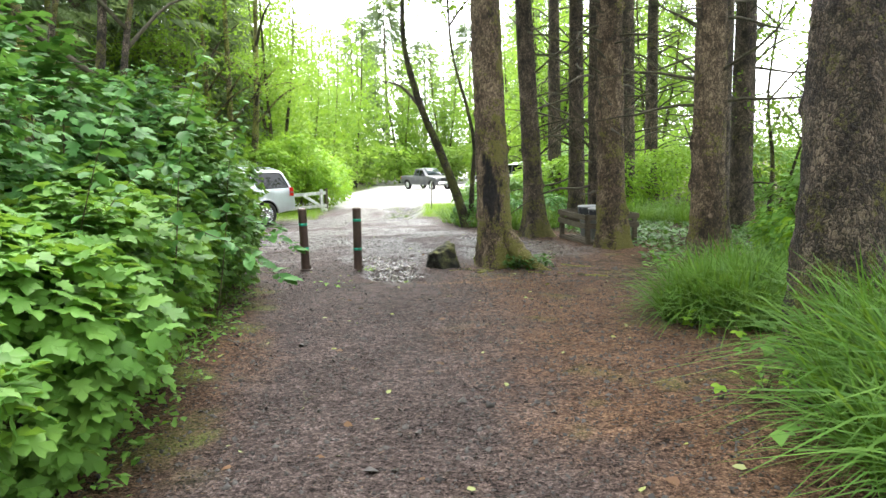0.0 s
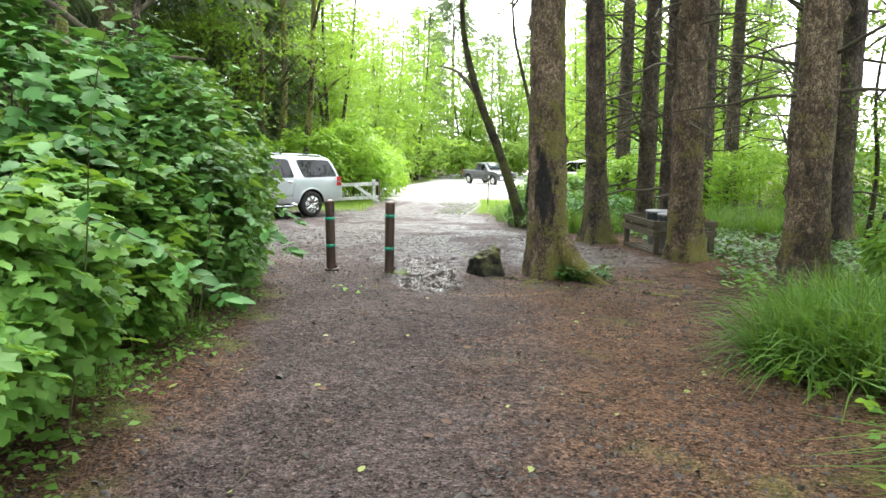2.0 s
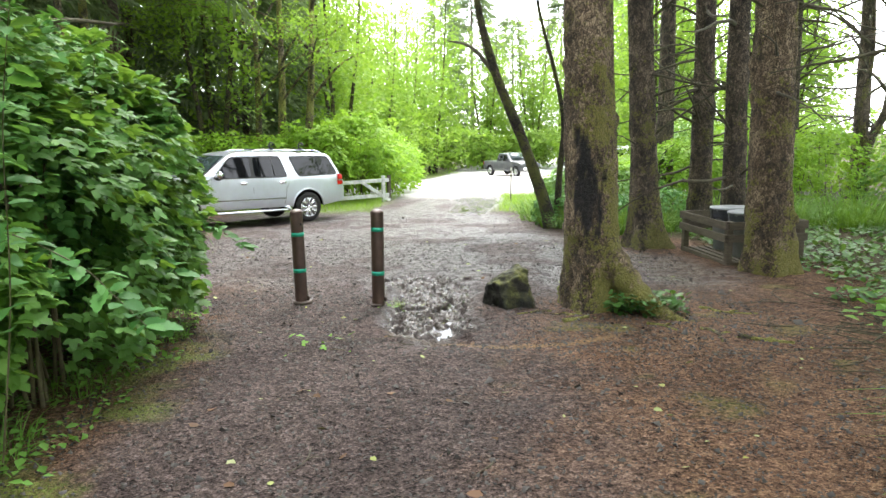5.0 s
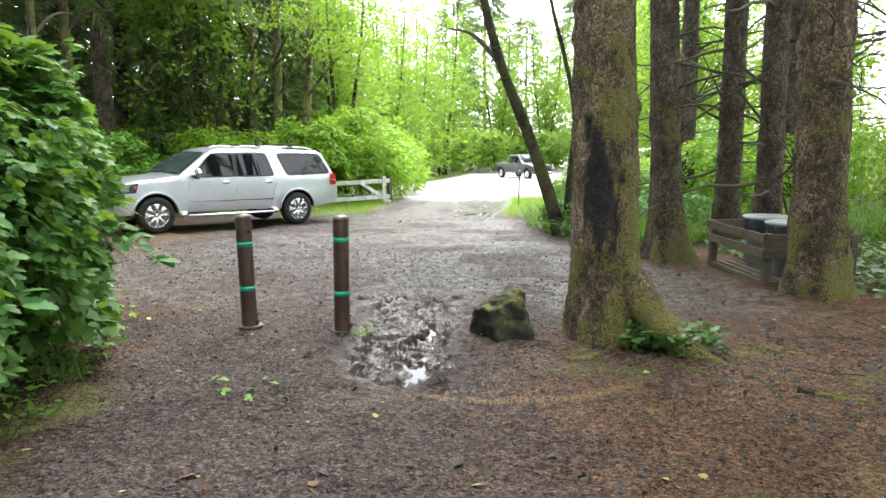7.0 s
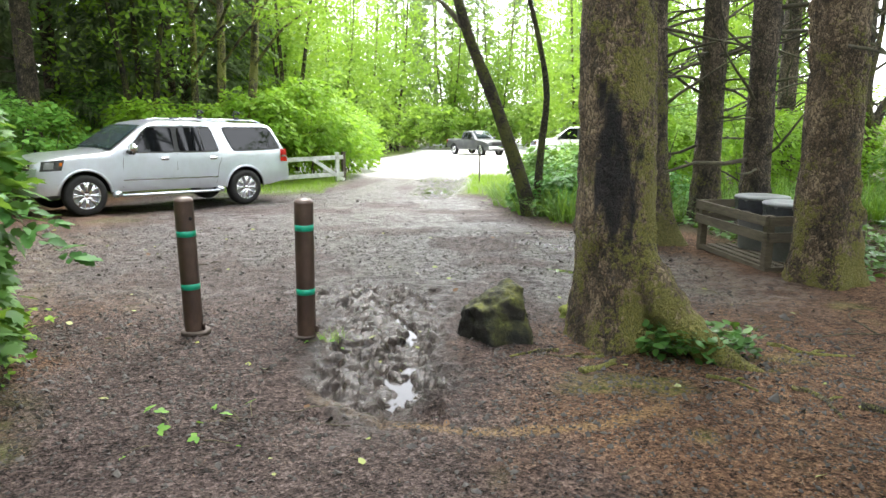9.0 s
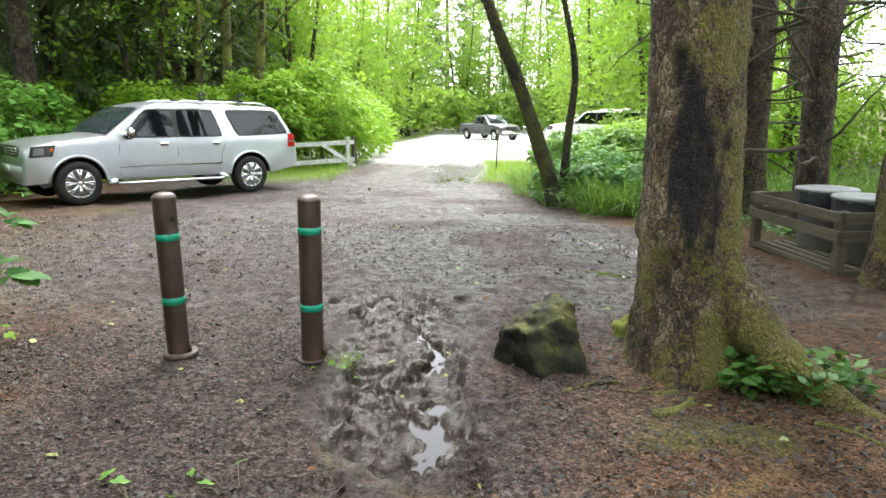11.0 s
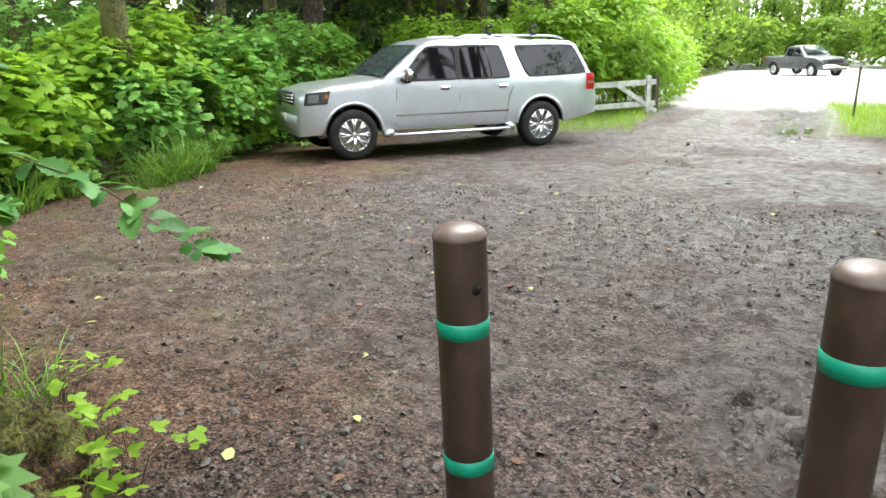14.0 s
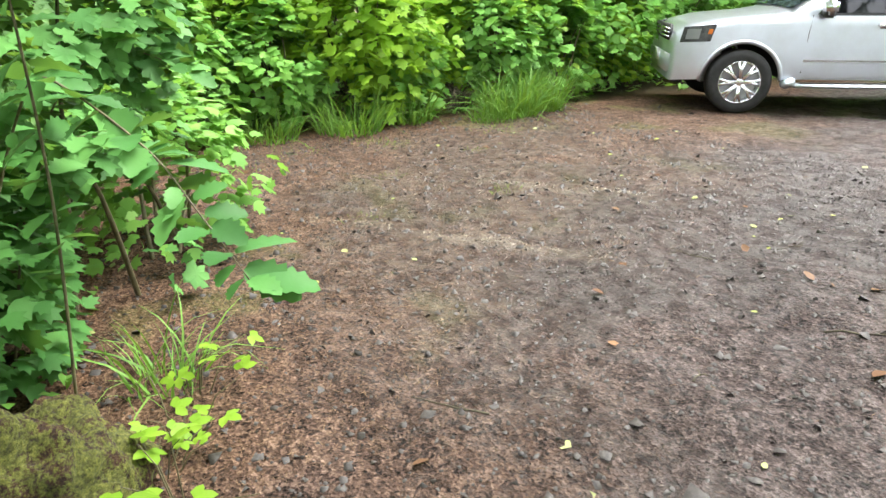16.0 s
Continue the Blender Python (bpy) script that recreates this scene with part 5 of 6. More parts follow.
    link("number_plate", Geo().box((0.012, 0.3, 0.15), pose(2.645, 0, 0.66), 0.003).mesh("number_plate"), M["wood_white"], root, "pale number plate")
    link("rear_bumper", Geo().box((0.18, 1.75, 0.26), pose(-2.98, 0, 0.68), 0.05).mesh("rear_bumper"), paint, root)
    if racks:
        for x in (-0.85, -1.75):
            geo = Geo().box((0.1, 0.12, 0.05), pose(x, 0.7, 1.97), 0.01)
            geo.tube([(x, 0.62, 1.98), (x, 0.6, 2.08), (x, 0.66, 2.13), (x, 0.76, 2.12), (x, 0.82, 2.08)], [0.018, 0.016, 0.016, 0.016, 0.02], 8)
            geo.tube([(x - 0.03, 0.82, 2.08), (x + 0.05, 0.72, 2.06), (x + 0.06, 0.62, 2.03)], [0.018, 0.014, 0.014], 8)
            link("rack_cradle", geo.mesh("rack_cradle"), M["trim"], root, "black folding roof cradle")
            link("cross_bar", Geo().tube([(x, -0.72, 1.955), (x, 0.72, 1.955)], [0.017] * 2, 8).mesh("cross_bar"), M["trim"], root)
    return root


def pickup(m, paint, label):
    root = thing("pickup_truck", m, label=label, category="car")
    s = Shape([(-2.8, 0.85), (-2.78, 1.16), (-0.9, 1.18), (-0.85, 1.2), (-0.72, 1.78), (-0.2, 1.83), (0.35, 1.8), (1.0, 1.24), (2.0, 1.15), (2.45, 1.05), (2.6, 0.8)], 0.95, 1.18, 0.16, (-1.75, 1.7), 0.45, 0.38, 2.6, -2.8)
    s.skin(root, paint)
    for q in ([(0.78, 1.2), (-0.0, 1.2), (-0.0, 1.66), (0.38, 1.66)], [(-0.08, 1.2), (-0.72, 1.22), (-0.62, 1.66), (-0.08, 1.66)]):
        s.panel("side_window", q, M["tint"], root, 0.006, label="dark side glass")
    link("windscreen", Geo().box((0.8, 1.35, 0.02), pose(0.68, 0, 1.56, 0, 41, 0), 0.006).mesh("windscreen"), M["screen"], root, "windscreen")
    link("bumper", Geo().box((0.14, 1.7, 0.22), pose(2.6, 0, 0.62), 0.04).mesh("bumper"), M["chrome"], root, "chrome front bumper")
    link("grille", Geo().box((0.05, 1.0, 0.22), pose(2.57, 0, 0.93), 0.01).mesh("grille"), M["trim"], root)
    for side in (1, -1):
        s.panel("headlamp", [(2.52, 0.88), (2.25, 0.9), (2.25, 1.02), (2.48, 1.0)], M["lamp_lens"], root, 0.008, sides=(side,))
        s.panel("tail_lamp", [(-2.66, 0.85), (-2.78, 0.85), (-2.78, 1.12), (-2.66, 1.12)], M["red_lens"], root, 0.008, sides=(side,))
        link("mirror", Geo().box((0.1, 0.2, 0.16), pose(0.75, side * 1.06, 1.28), 0.03).mesh("mirror"), M["trim"], root)
        for x in s.axles:
            wheel(root, x, side * 0.83, s.wheel, 0.25, 6)
    return root


M["amber"] = material("amber_lens", (0.5, 0.14, 0.02), 0.15)[0]
SUV_SIZE = 0.94
HEAD = math.degrees(math.atan2(-2.63, -2.07))
suv_at = (-7.2, 20.32)
slope = math.degrees(math.atan2(gz(0, 21.1) - gz(0, 18.45), 3.33))
suv = family_suv(pose(suv_at[0], suv_at[1], gz(0, 19.8) + 0.01, 0, 0, HEAD) @ pose(0, 0, 0, 0, slope, 0), M["silver"], "silver long estate off-roader parked on the gravel lot")
suv.scale = (SUV_SIZE,) * 3
pickup(pose(-1.2, 59.5, gz(0, 59.5), 0, 0, -52), M["grey_paint"], "dark grey pickup truck on the sunlit far road")
family_suv(pose(4.6, 42.5, gz(0, 42.5), 0, 0, 150), M["white_paint"], "white off-roader parked behind roadside bushes", racks=False)


# ---------------------------------------------------------------- planting
BRAMBLE = "dense bramble bush with broad toothed green leaves"
rngp = np.random.default_rng(4)
hedge = [(-2.5, 1.9, 1.0, 1.0, 1.3), (-2.5, 3.3, 1.0, 0.9, 1.25), (-2.85, 4.7, 1.0, 0.95, 1.45), (-3.05, 6.0, 0.95, 0.9, 1.5), (-3.3, 7.2, 0.9, 0.8, 1.6),
         (-3.75, 3.0, 1.2, 1.2, 2.5), (-3.9, 4.9, 1.2, 1.2, 2.6), (-4.0, 6.7, 1.1, 1.1, 2.9), (-3.75, 8.4, 1.0, 0.9, 2.9), (-3.95, 9.7, 0.9, 0.8, 2.6), (-3.35, 9.1, 0.85, 0.85, 2.5), (-3.45, 10.0, 0.7, 0.6, 2.3), (-3.05, 8.1, 0.75, 0.8, 2.2),
         (-5.4, 4.2, 1.4, 1.3, 2.9), (-5.6, 6.6, 1.4, 1.3, 3.1), (-5.6, 8.9, 1.3, 1.2, 3.0), (-4.7, 9.9, 0.9, 0.75, 2.3), (-5.6, 10.2, 1.0, 0.8, 2.1), (-6.6, 10.4, 1.1, 0.8, 2.0), (-7.5, 10.7, 1.0, 0.8, 1.7), (-8.6, 11.0, 1.1, 0.8, 1.7), (-9.8, 11.6, 1.1, 0.9, 1.6), (-7.4, 5.5, 1.6, 1.5, 3.0), (-7.6, 8.3, 1.6, 1.5, 3.0), (-7.9, 10.6, 1.3, 1.0, 2.4), (-4.0, 0.8, 1.3, 1.2, 2.2)]
for k, (x, y, rx, ry, h) in enumerate(hedge):
    near = x > -4.2
    bush("bramble_bush", (x, y), (rx, ry, h), (3500 if k < 5 else 2800) if near else 1200, (0.118 if k < 5 else 0.135) if near else 0.15, M["leaf_mid"] if k < 5 else M["leaf_hedge"] if k < 9 else M["leaf"], (MAPLE if k < 5 else LOBED if k % 2 else TRIFOLIATE) if near else PALMATE, 200 + k, BRAMBLE, group="bramble hedge", low=0.08, stems=12)
bush("bramble_bush", (-5.6, 11.25), (0.7, 0.6, 2.0), 1500, 0.1, M["leaf_hedge"], MAPLE, 231, BRAMBLE, group="bramble hedge", low=0.05, stems=3)
for k, (x, y, r, h) in enumerate([(-6.2, 11.7, 0.6, 0.9), (-4.9, 10.75, 0.4, 0.9)]):
    bush("bramble_bush", (x, y), (r, r, h), 800, 0.09, M["leaf_hedge"] if k % 2 else M["leaf_lit"], LOBED, 240 + k, BRAMBLE, group="bramble hedge", low=0.02, stems=6)
fern((-3.55, 10.35), 13, 0.55, 7)
fern((-3.3, 9.5), 12, 0.6, 8)
fern((-3.0, 8.6), 9, 0.5, 9)
for k, (x, y, r, n, ln) in enumerate([(-2.45, 5.6, 0.25, 160, 0.28), (-2.7, 7.2, 0.3, 200, 0.3), (-2.85, 8.3, 0.25, 140, 0.25), (-4.55, 11.35, 0.14, 60, 0.4)]):
    grass_clump((x, y), r, n, ln, 300 + k, "low tuft of grass at the edge of the track", M["leaf_mid"])
grass_clump((-1.24, 11.36), 0.1, 60, 0.13, 311, "small grass tuft at the foot of a bollard", M["leaf_bright"])
grass_clump((-3.0, 9.7), 0.2, 90, 0.3, 312, "low tuft of grass at the edge of the track", M["leaf_mid"])
# sedge on the other side
for k, (x, y, r, n, ln) in enumerate([(2.8, 6.9, 0.3, 700, 0.85), (3.25, 7.3, 0.4, 900, 0.9), (2.95, 6.4, 0.28, 500, 0.85), (3.6, 7.8, 0.35, 600, 0.85), (2.5, 6.75, 0.25, 550, 0.7), (2.9, 4.45, 0.22, 450, 0.95), (2.65, 4.0, 0.22, 480, 0.85), (2.9, 3.75, 0.28, 600, 1.1), (2.35, 3.35, 0.25, 480, 0.8), (2.7, 3.1, 0.3, 650, 1.15), (2.15, 2.75, 0.22, 420, 0.75), (2.5, 2.4, 0.3, 500, 1.0), (3.4, 4.3, 0.35, 600, 1.1), (3.7, 5.9, 0.35, 500, 1.0)]):
    grass_clump((x, y), r, n, ln, 320 + k)
for k, (x, y, r, n, ln) in enumerate([(0.9, 19.6, 0.4, 350, 0.7), (1.5, 18.7, 0.5, 450, 0.75), (2.1, 18.5, 0.5, 450, 0.8), (2.8, 18.9, 0.6, 450, 0.8), (0.6, 21.3, 0.6, 400, 0.7), (1.7, 20.3, 0.7, 500, 0.9), (0.5, 23.2, 0.6, 350, 0.6), (2.9, 20.6, 0.8, 500, 0.9), (4.2, 20.8, 0.9, 500, 0.9), (5.6, 20, 0.9, 500, 0.85), (7.0, 19.5, 0.9, 500, 0.85), (8.4, 19, 0.9, 500, 0.85), (6.2, 22, 1, 500, 0.9), (8, 21.5, 1, 500, 0.9), (10, 18.5, 1, 500, 0.9)]):
    grass_clump((x, y), r, n, ln, 350 + k, "soft tall meadow grass at the wood edge", group="meadow grass", lean=0.35)
for k, (x, y, r, n, ln) in enumerate([(-8.95, 14.0, 0.35, 260, 0.6), (-9.1, 13.1, 0.35, 220, 0.5), (-9.2, 14.8, 0.3, 220, 0.55), (-8.75, 16.0, 0.3, 320, 0.75), (-8.9, 16.6, 0.25, 260, 0.7), (-8.6, 15.6, 0.2, 160, 0.35), (-5.6, 10.9, 0.15, 60, 0.35)]):
    grass_clump((x, y), r, n, ln, 380 + k, "tuft of arching grass in front of bramble", group="grass by the lot")
# back edge of the lot
k = 0
for y in np.arange(10.6, 31, 1.35):
    for row, (dx, h, n) in enumerate(((-10.15, 1.9, 1100), (-11.7, 2.5, 1000), (-14, 2.6, 700))):
        if row == 0 and 19.5 < y < 24.5 or y > 26 and row == 0:
            continue
        x = dx + rngp.uniform(-0.4, 0.4) - (0.6 if y > 18 else 0)
        bush("bramble_bush", (x, y + rngp.uniform(-0.3, 0.3)), (1.15, 1.0, h * rngp.uniform(0.8, 1.15)), n * (4 if row == 0 else 2) // 2, 0.13, M["leaf_lit"] if k % 3 else M["leaf_bright"], LOBED if row == 0 else PALMATE, 400 + k, BRAMBLE, group="bramble behind the lot", low=0.05)
        k += 1
for k, (x, y, rx, h) in enumerate([(-10.0, 18.4, 0.85, 1.9), (-10.4, 19.5, 0.9, 2.1), (-10.7, 20.9, 1.0, 2.2), (-10.9, 22.4, 1.0, 2.2), (-9.55, 17.3, 0.6, 1.3), (-9.5, 16.2, 0.6, 1.5), (-9.55, 14.9, 0.55, 1.2), (-9.5, 13.4, 0.6, 1.4), (-9.3, 12.2, 0.7, 1.5)]):
    bush("bramble_bush", (x, y), (rx, rx, h), 1700, 0.12, M["leaf_lit"], LOBED, 480 + k, BRAMBLE, group="bramble behind the lot", low=0.05)
# the bright bush by the gate and the thicket beyond
for x, y, rx, ry, h, n in [(-7.2, 26.9, 1.6, 1.2, 2.7, 2200), (-6.1, 28.3, 1.5, 1.3, 3.0, 2400), (-8.6, 26.2, 1.3, 1.1, 2.2, 1400), (-5.4, 29.7, 1.1, 1.1, 2.0, 1300), (-9.6, 24.9, 1.4, 1.2, 2.2, 1300), (-5.7, 32.5, 1.4, 1.5, 2.1, 1200), (-6.2, 35.5, 1.7, 1.7, 2.4, 1200), (-7.6, 38.5, 2, 2, 3, 1200), (-8, 31, 1.8, 1.8, 3.2, 1300)]:
    bush("leafy_bush", (x, y), (rx, ry, h), int(n * 1.9), 0.16, M["leaf_bright"], PLAIN, 500 + int(10 * y), "rounded bright green leafy bush beside the gate", group="bright bushes")
# right side undergrowth
for k, (x, y, rx, h) in enumerate([(1.25, 19.5, 0.6, 0.8), (2.1, 19.3, 0.7, 0.75), (0.75, 20.3, 0.45, 0.75), (3.0, 19.9, 0.9, 0.9), (1.6, 21.2, 0.9, 0.9)]):
    bush("leafy_bush", (x, y), (rx, rx, h), 1500, 0.1, M["leaf_hedge"], PLAIN, 580 + k, "low dark green bush round the foot of a leaning tree", group="woodland bushes", low=0.02)
k = 0
for x, y, rx, h in [(2.6, 22.6, 1.2, 1.3), (4.2, 23, 1.4, 1.9), (6, 24, 1.6, 2.2), (1.6, 24.6, 1.1, 1.2), (3.2, 25.5, 1.4, 1.4), (8.2, 24.6, 1.7, 2.3), (10.4, 22.5, 1.7, 2.2), (12.6, 21.3, 1.8, 2.3), (11.8, 25, 2, 2.6), (5.2, 27, 1.7, 2.4), (8, 28, 2, 2.8), (14.5, 19, 1.8, 2.2), (14.6, 24, 2.2, 3), (16.5, 16.5, 2, 2.3), (11.0, 29.5, 2.2, 3.2), (2.2, 29, 1.6, 0.95), (4.4, 31, 1.9, 1.3), (17.5, 21, 2.4, 3), (15, 29, 2.6, 3.4), (19, 26, 2.6, 3.4)]:
    bush("leafy_bush", (x, y), (rx, rx, h), 3200, 0.14, M["leaf_bright"] if k % 3 else M["leaf_mid"], PLAIN, 600 + k, "bright green understorey bush in open woodland", group="woodland bushes")
    k += 1
for x, y, rx, h in [(5.3, 9.2, 0.9, 1.5), (5.0, 7.6, 0.9, 1.4), (6.3, 8.2, 1.1, 1.9), (5.6, 10.6, 0.7, 1.1), (7.6, 9.6, 1.3, 2.0), (4.9, 5.8, 0.9, 1.3), (6.3, 6.2, 1.2, 2.1), (8.8, 11.8, 1.2, 1.7), (10.5, 13.5, 1.4, 1.9), (9.5, 8.2, 1.6, 2.4), (12.5, 12, 1.8, 2.3)]:
    bush("leafy_bush", (x, y), (rx, rx, h), 2200, 0.12, M["leaf_bright"] if k % 2 else M["leaf_mid"], PLAIN, 640 + k, "fine-leaved green bush under the spruces", group="woodland bushes")
    k += 1


def carpet(name, inside, box, count, size, mat, shape, seed, label, lift=(0.02, 0.12), flat=0.35):
    """Low creeping plants over a patch of ground."""
    rng = np.random.default_rng(seed)
    x, y = rng.uniform(box[0], box[1], count * 4), rng.uniform(box[2], box[3], count * 4)
    keep = inside(x, y)
    x, y = x[keep][:count], y[keep][:count]
    p = np.stack([x, y, level(y) + rng.uniform(*lift, len(x))], 1)
    nrm = np.array((0, 0, 1.0)) + rng.normal(size=p.shape) * flat
    v, f = scatter(shape, p, frames_from(nrm, rng), size * rng.uniform(0.5, 1.4, len(x)))
    return tagged(link(name, raw_mesh(name, v, f), mat, smooth=False), label, "ground cover", kind="stuff")


def ivy_patch(x, y):
    return (x > right_line(y) - 0.1 + 0.7 * (fractal(np.stack([x, y], 1) * 1.3, 5) - 0.4)) & (fractal(np.stack([x, y], 1) * 0.8, 15) > 0.3)


carpet("creeping_ivy", ivy_patch, (3.2, 12, 11.8, 19.5), 9000, 0.1, M["ivy"], SIMPLE, 1, "low creeping green ivy on the woodland floor")
carpet("creeping_ivy", lambda x, y: np.hypot((x - 1.4) / 0.4, (y - 11.08) / 0.2) < 1, (0.7, 1.9, 10.8, 11.6), 420, 0.075, M["ivy"], SIMPLE, 2, "small ivy patch at the foot of the scarred spruce", (0.02, 0.2))
carpet("low_herbs", lambda x, y: (x < hedge_line(y) + 0.45 * fractal(np.stack([x, y], 1) * 2, 6)) & (x > hedge_line(y) - 1.2), (-6, -0.8, 0.5, 11.5), 3500, 0.06, M["leaf_mid"], PLAIN, 3, "small green weeds under the hedge", (0.0, 0.1))
carpet("verge_grass", lambda x, y: (x < -4.6 + 0.8 * (fractal(np.stack([x, y], 1), 81) - 0.5)) & ~((x < -4.4) & (y < 23.4)), (-9, -4.0, 22.8, 30.5), 5000, 0.22, M["leaf_bright"], blade(0.5, 3), 4, "bright short grass on the verge", (-0.02, 0.0))
carpet("verge_grass", lambda x, y: x > -0.75 + 0.7 * (fractal(np.stack([x, y], 1), 82) - 0.5), (-1.2, 1.6, 23.6, 30.5), 4500, 0.22, M["leaf_bright"], blade(0.5, 3), 5, "bright short grass on the verge", (-0.02, 0.0))
carpet("woodland_herbs", lambda x, y: x > right_line(y) + 0.2, (1, 14, 3, 12), 5000, 0.11, M["leaf_mid"], PLAIN, 6, "mixed low green herbs under the trees", (0.0, 0.18))
carpet("woodland_herbs", lambda x, y: x < -9.3, (-16, -9.3, 10, 30), 6000, 0.14, M["leaf_mid"], PLAIN, 7, "mixed low green herbs under the trees", (0.0, 0.2))

# background wood: one mesh a kind, each tree a thing of its own
far_crown = spruce_crown(17, 2.0, 3.0, 900, 1.3, 88)
far_crown.materials.append(M["needle"])
high_crown = spruce_crown(20, 6.5, 3.0, 520, 1.3, 89)
high_crown.materials.append(M["needle"])


def back_spruce(crown, seed, height):
    root = thing("spruce_tree", label="grey-green spruce with drooping grey-green boughs", category="tree", group="wood edge")
    mesh, centre = trunk_mesh(height, 0.25, (0.004, 0), seed, 1.4, rings=26, segs=12, knobs=0, moss=(0.6, 0.3))
    link("trunk", mesh, M["bark_dark"], root)
    rng = np.random.default_rng(seed)
    for _ in range(9):
        path, radii = limb(centre, rng.uniform(1.5, 7), 0.22, rng.uniform(0, 6.28), rng.uniform(0.8, 2.4), rng, 0.05)
        link("limb", Geo().tube(path, radii, 5).mesh("limb"), M["twig"], root)
    ob = new("crown", crown)
    ob.parent = root
    return root


def back_alder(seed):
    root = thing("alder_tree", label="slender alder with thin stems and light leaves", category="tree", group="wood edge")
    rng = np.random.default_rng(seed)
    for k in range(3):
        a = 2.1 * k + seed
        path = bare_path([(0.2 * math.cos(a), 0.2 * math.sin(a), -0.2), (0.5 * math.cos(a), 0.5 * math.sin(a), 3), (1.0 * math.cos(a), 1.0 * math.sin(a), 6.5), (1.3 * math.cos(a), 1.3 * math.sin(a), 11)], 14)
        mesh = Geo().tube(path, [0.12 * (1 - 0.8 * i / 13) for i in range(14)], 8).mesh("trunk")
        floats(mesh, "moss", [0.2] * len(mesh.vertices))
        link("trunk", mesh, M["bark_moss"], root)
    link("crown", leaf_crown((0, 0, 6.8), (3.0, 3.0, 5.2), 1000, 0.5, seed, 0.46), M["leaf_alder"], root, smooth=False)
    return root


def back_broadleaf(seed):
    """A full broadleaf tree, leafy to near the ground."""
    root = back_alder(seed)
    root["label"] = "full light green broadleaf tree by the road"
    link("lower_crown", leaf_crown((0, 0, 3.4), (3.3, 3.3, 3.6), 700, 0.62, seed + 40, 0.42), M["leaf_alder"], root, smooth=False)
    return root


protos = [back_spruce(far_crown, 11, 17), back_spruce(high_crown, 12, 20), back_alder(13), back_alder(14), back_broadleaf(15)]
rngt = np.random.default_rng(21)
spots = [(-13.2, 19.8, 1), (-12.4, 24.3, 1), (-11.4, 30.3, 0), (-15.5, 15.6, 1), (-16.5, 23, 1), (-14.5, 28.5, 0), (-19, 27, 0), (-12, 33, 0), (-9.4, 36, 4), (-15.5, 35, 0), (-21, 33, 0), (-7.8, 32.5, 2), (-10.5, 26.6, 3),
         (-11, 42, 4), (-9, 46, 4), (-14, 45, 0), (-13, 52, 4), (-9, 55, 4), (-8.5, 66, 4), (-12, 61, 4), (-17, 54, 0), (-4.5, 78, 4), (-9, 77, 0), (0.5, 82, 4), (5, 74, 4), (7.5, 63, 4), (5.6, 53, 4), (9, 56, 0), (8.2, 47, 4), (11, 42, 4), (6.4, 39.5, 4), (-2, 92, 0), (4, 94, 0), (-14, 70, 4), (13, 66, 4), (15.5, 50, 0), (-7, 92, 0), (10, 82, 0),
         (10.5, 34, 4), (20, 27, 4), (23, 33, 0), (25, 20, 4), (-20, 13, 0), (-17, 10.5, 1), (-13.2, 8.2, 1), (-24, 26, 0), (-11.5, 4.5, 1), (-16, 5, 0), (-10.5, 0.5, 1), (-24, 8, 4), (-28, 33, 4), (-25, 40, 0), (-20, 42, 4), (-22, 37, 0),
         # from (7, -5) on: unseen trees, added to darken reflections and block light from behind
         (12.5, 7, 3), (14, 21, 2), (22, 13, 4), (9.5, 9.5, 1), (7, -5, 0), (-6, -6, 4), (1, -10, 0), (12, -2, 4), (-12, -8, 0), (16, 3, 0), (6, -14, 4), (-5, -15, 0), (14, -11, 0), (-19, -2, 4)]
used = set()
for x, y, kind in spots:
    m = pose(x, y, gz(x, y) - 0.05, 0, 0, rngt.uniform(0, 360))
    if kind not in used:
        protos[kind].matrix_world = m
        used.add(kind)
    else:
        ob = copy_thing(protos[kind], m)
        s = rngt.uniform(0.85, 1.2) * (1.25 if y > 60 else 1)
        ob.scale = (s, s, s)
# thicket that closes the view under the far trees
thicket = bush("thicket_bush", (-6, 72), (3.4, 2.4, 4.2), 2400, 0.42, M["leaf_alder"], PLAIN, 950, "dense light green thicket under roadside trees", group="far thicket", stems=6, low=0.0)
for x, y in [(-11, 66), (-14, 58), (0, 76), (5, 72), (9, 64), (11, 56), (10, 48), (-13, 49), (-12, 40), (13, 44), (-17, 36), (-22, 22), (-22, 16), (-19, 10.5), (-15, 7), (-4, 82), (-18, 44), (16, 62), (-26, 31), (4, 86), (-9, 84)]:
    ob = copy_thing(thicket, pose(x, y, gz(x, y), 0, 0, (x * 37 + y * 11) % 360))
    ob.scale = (1, 1, 0.75 + 0.05 * ((x * 7 + y) % 9))
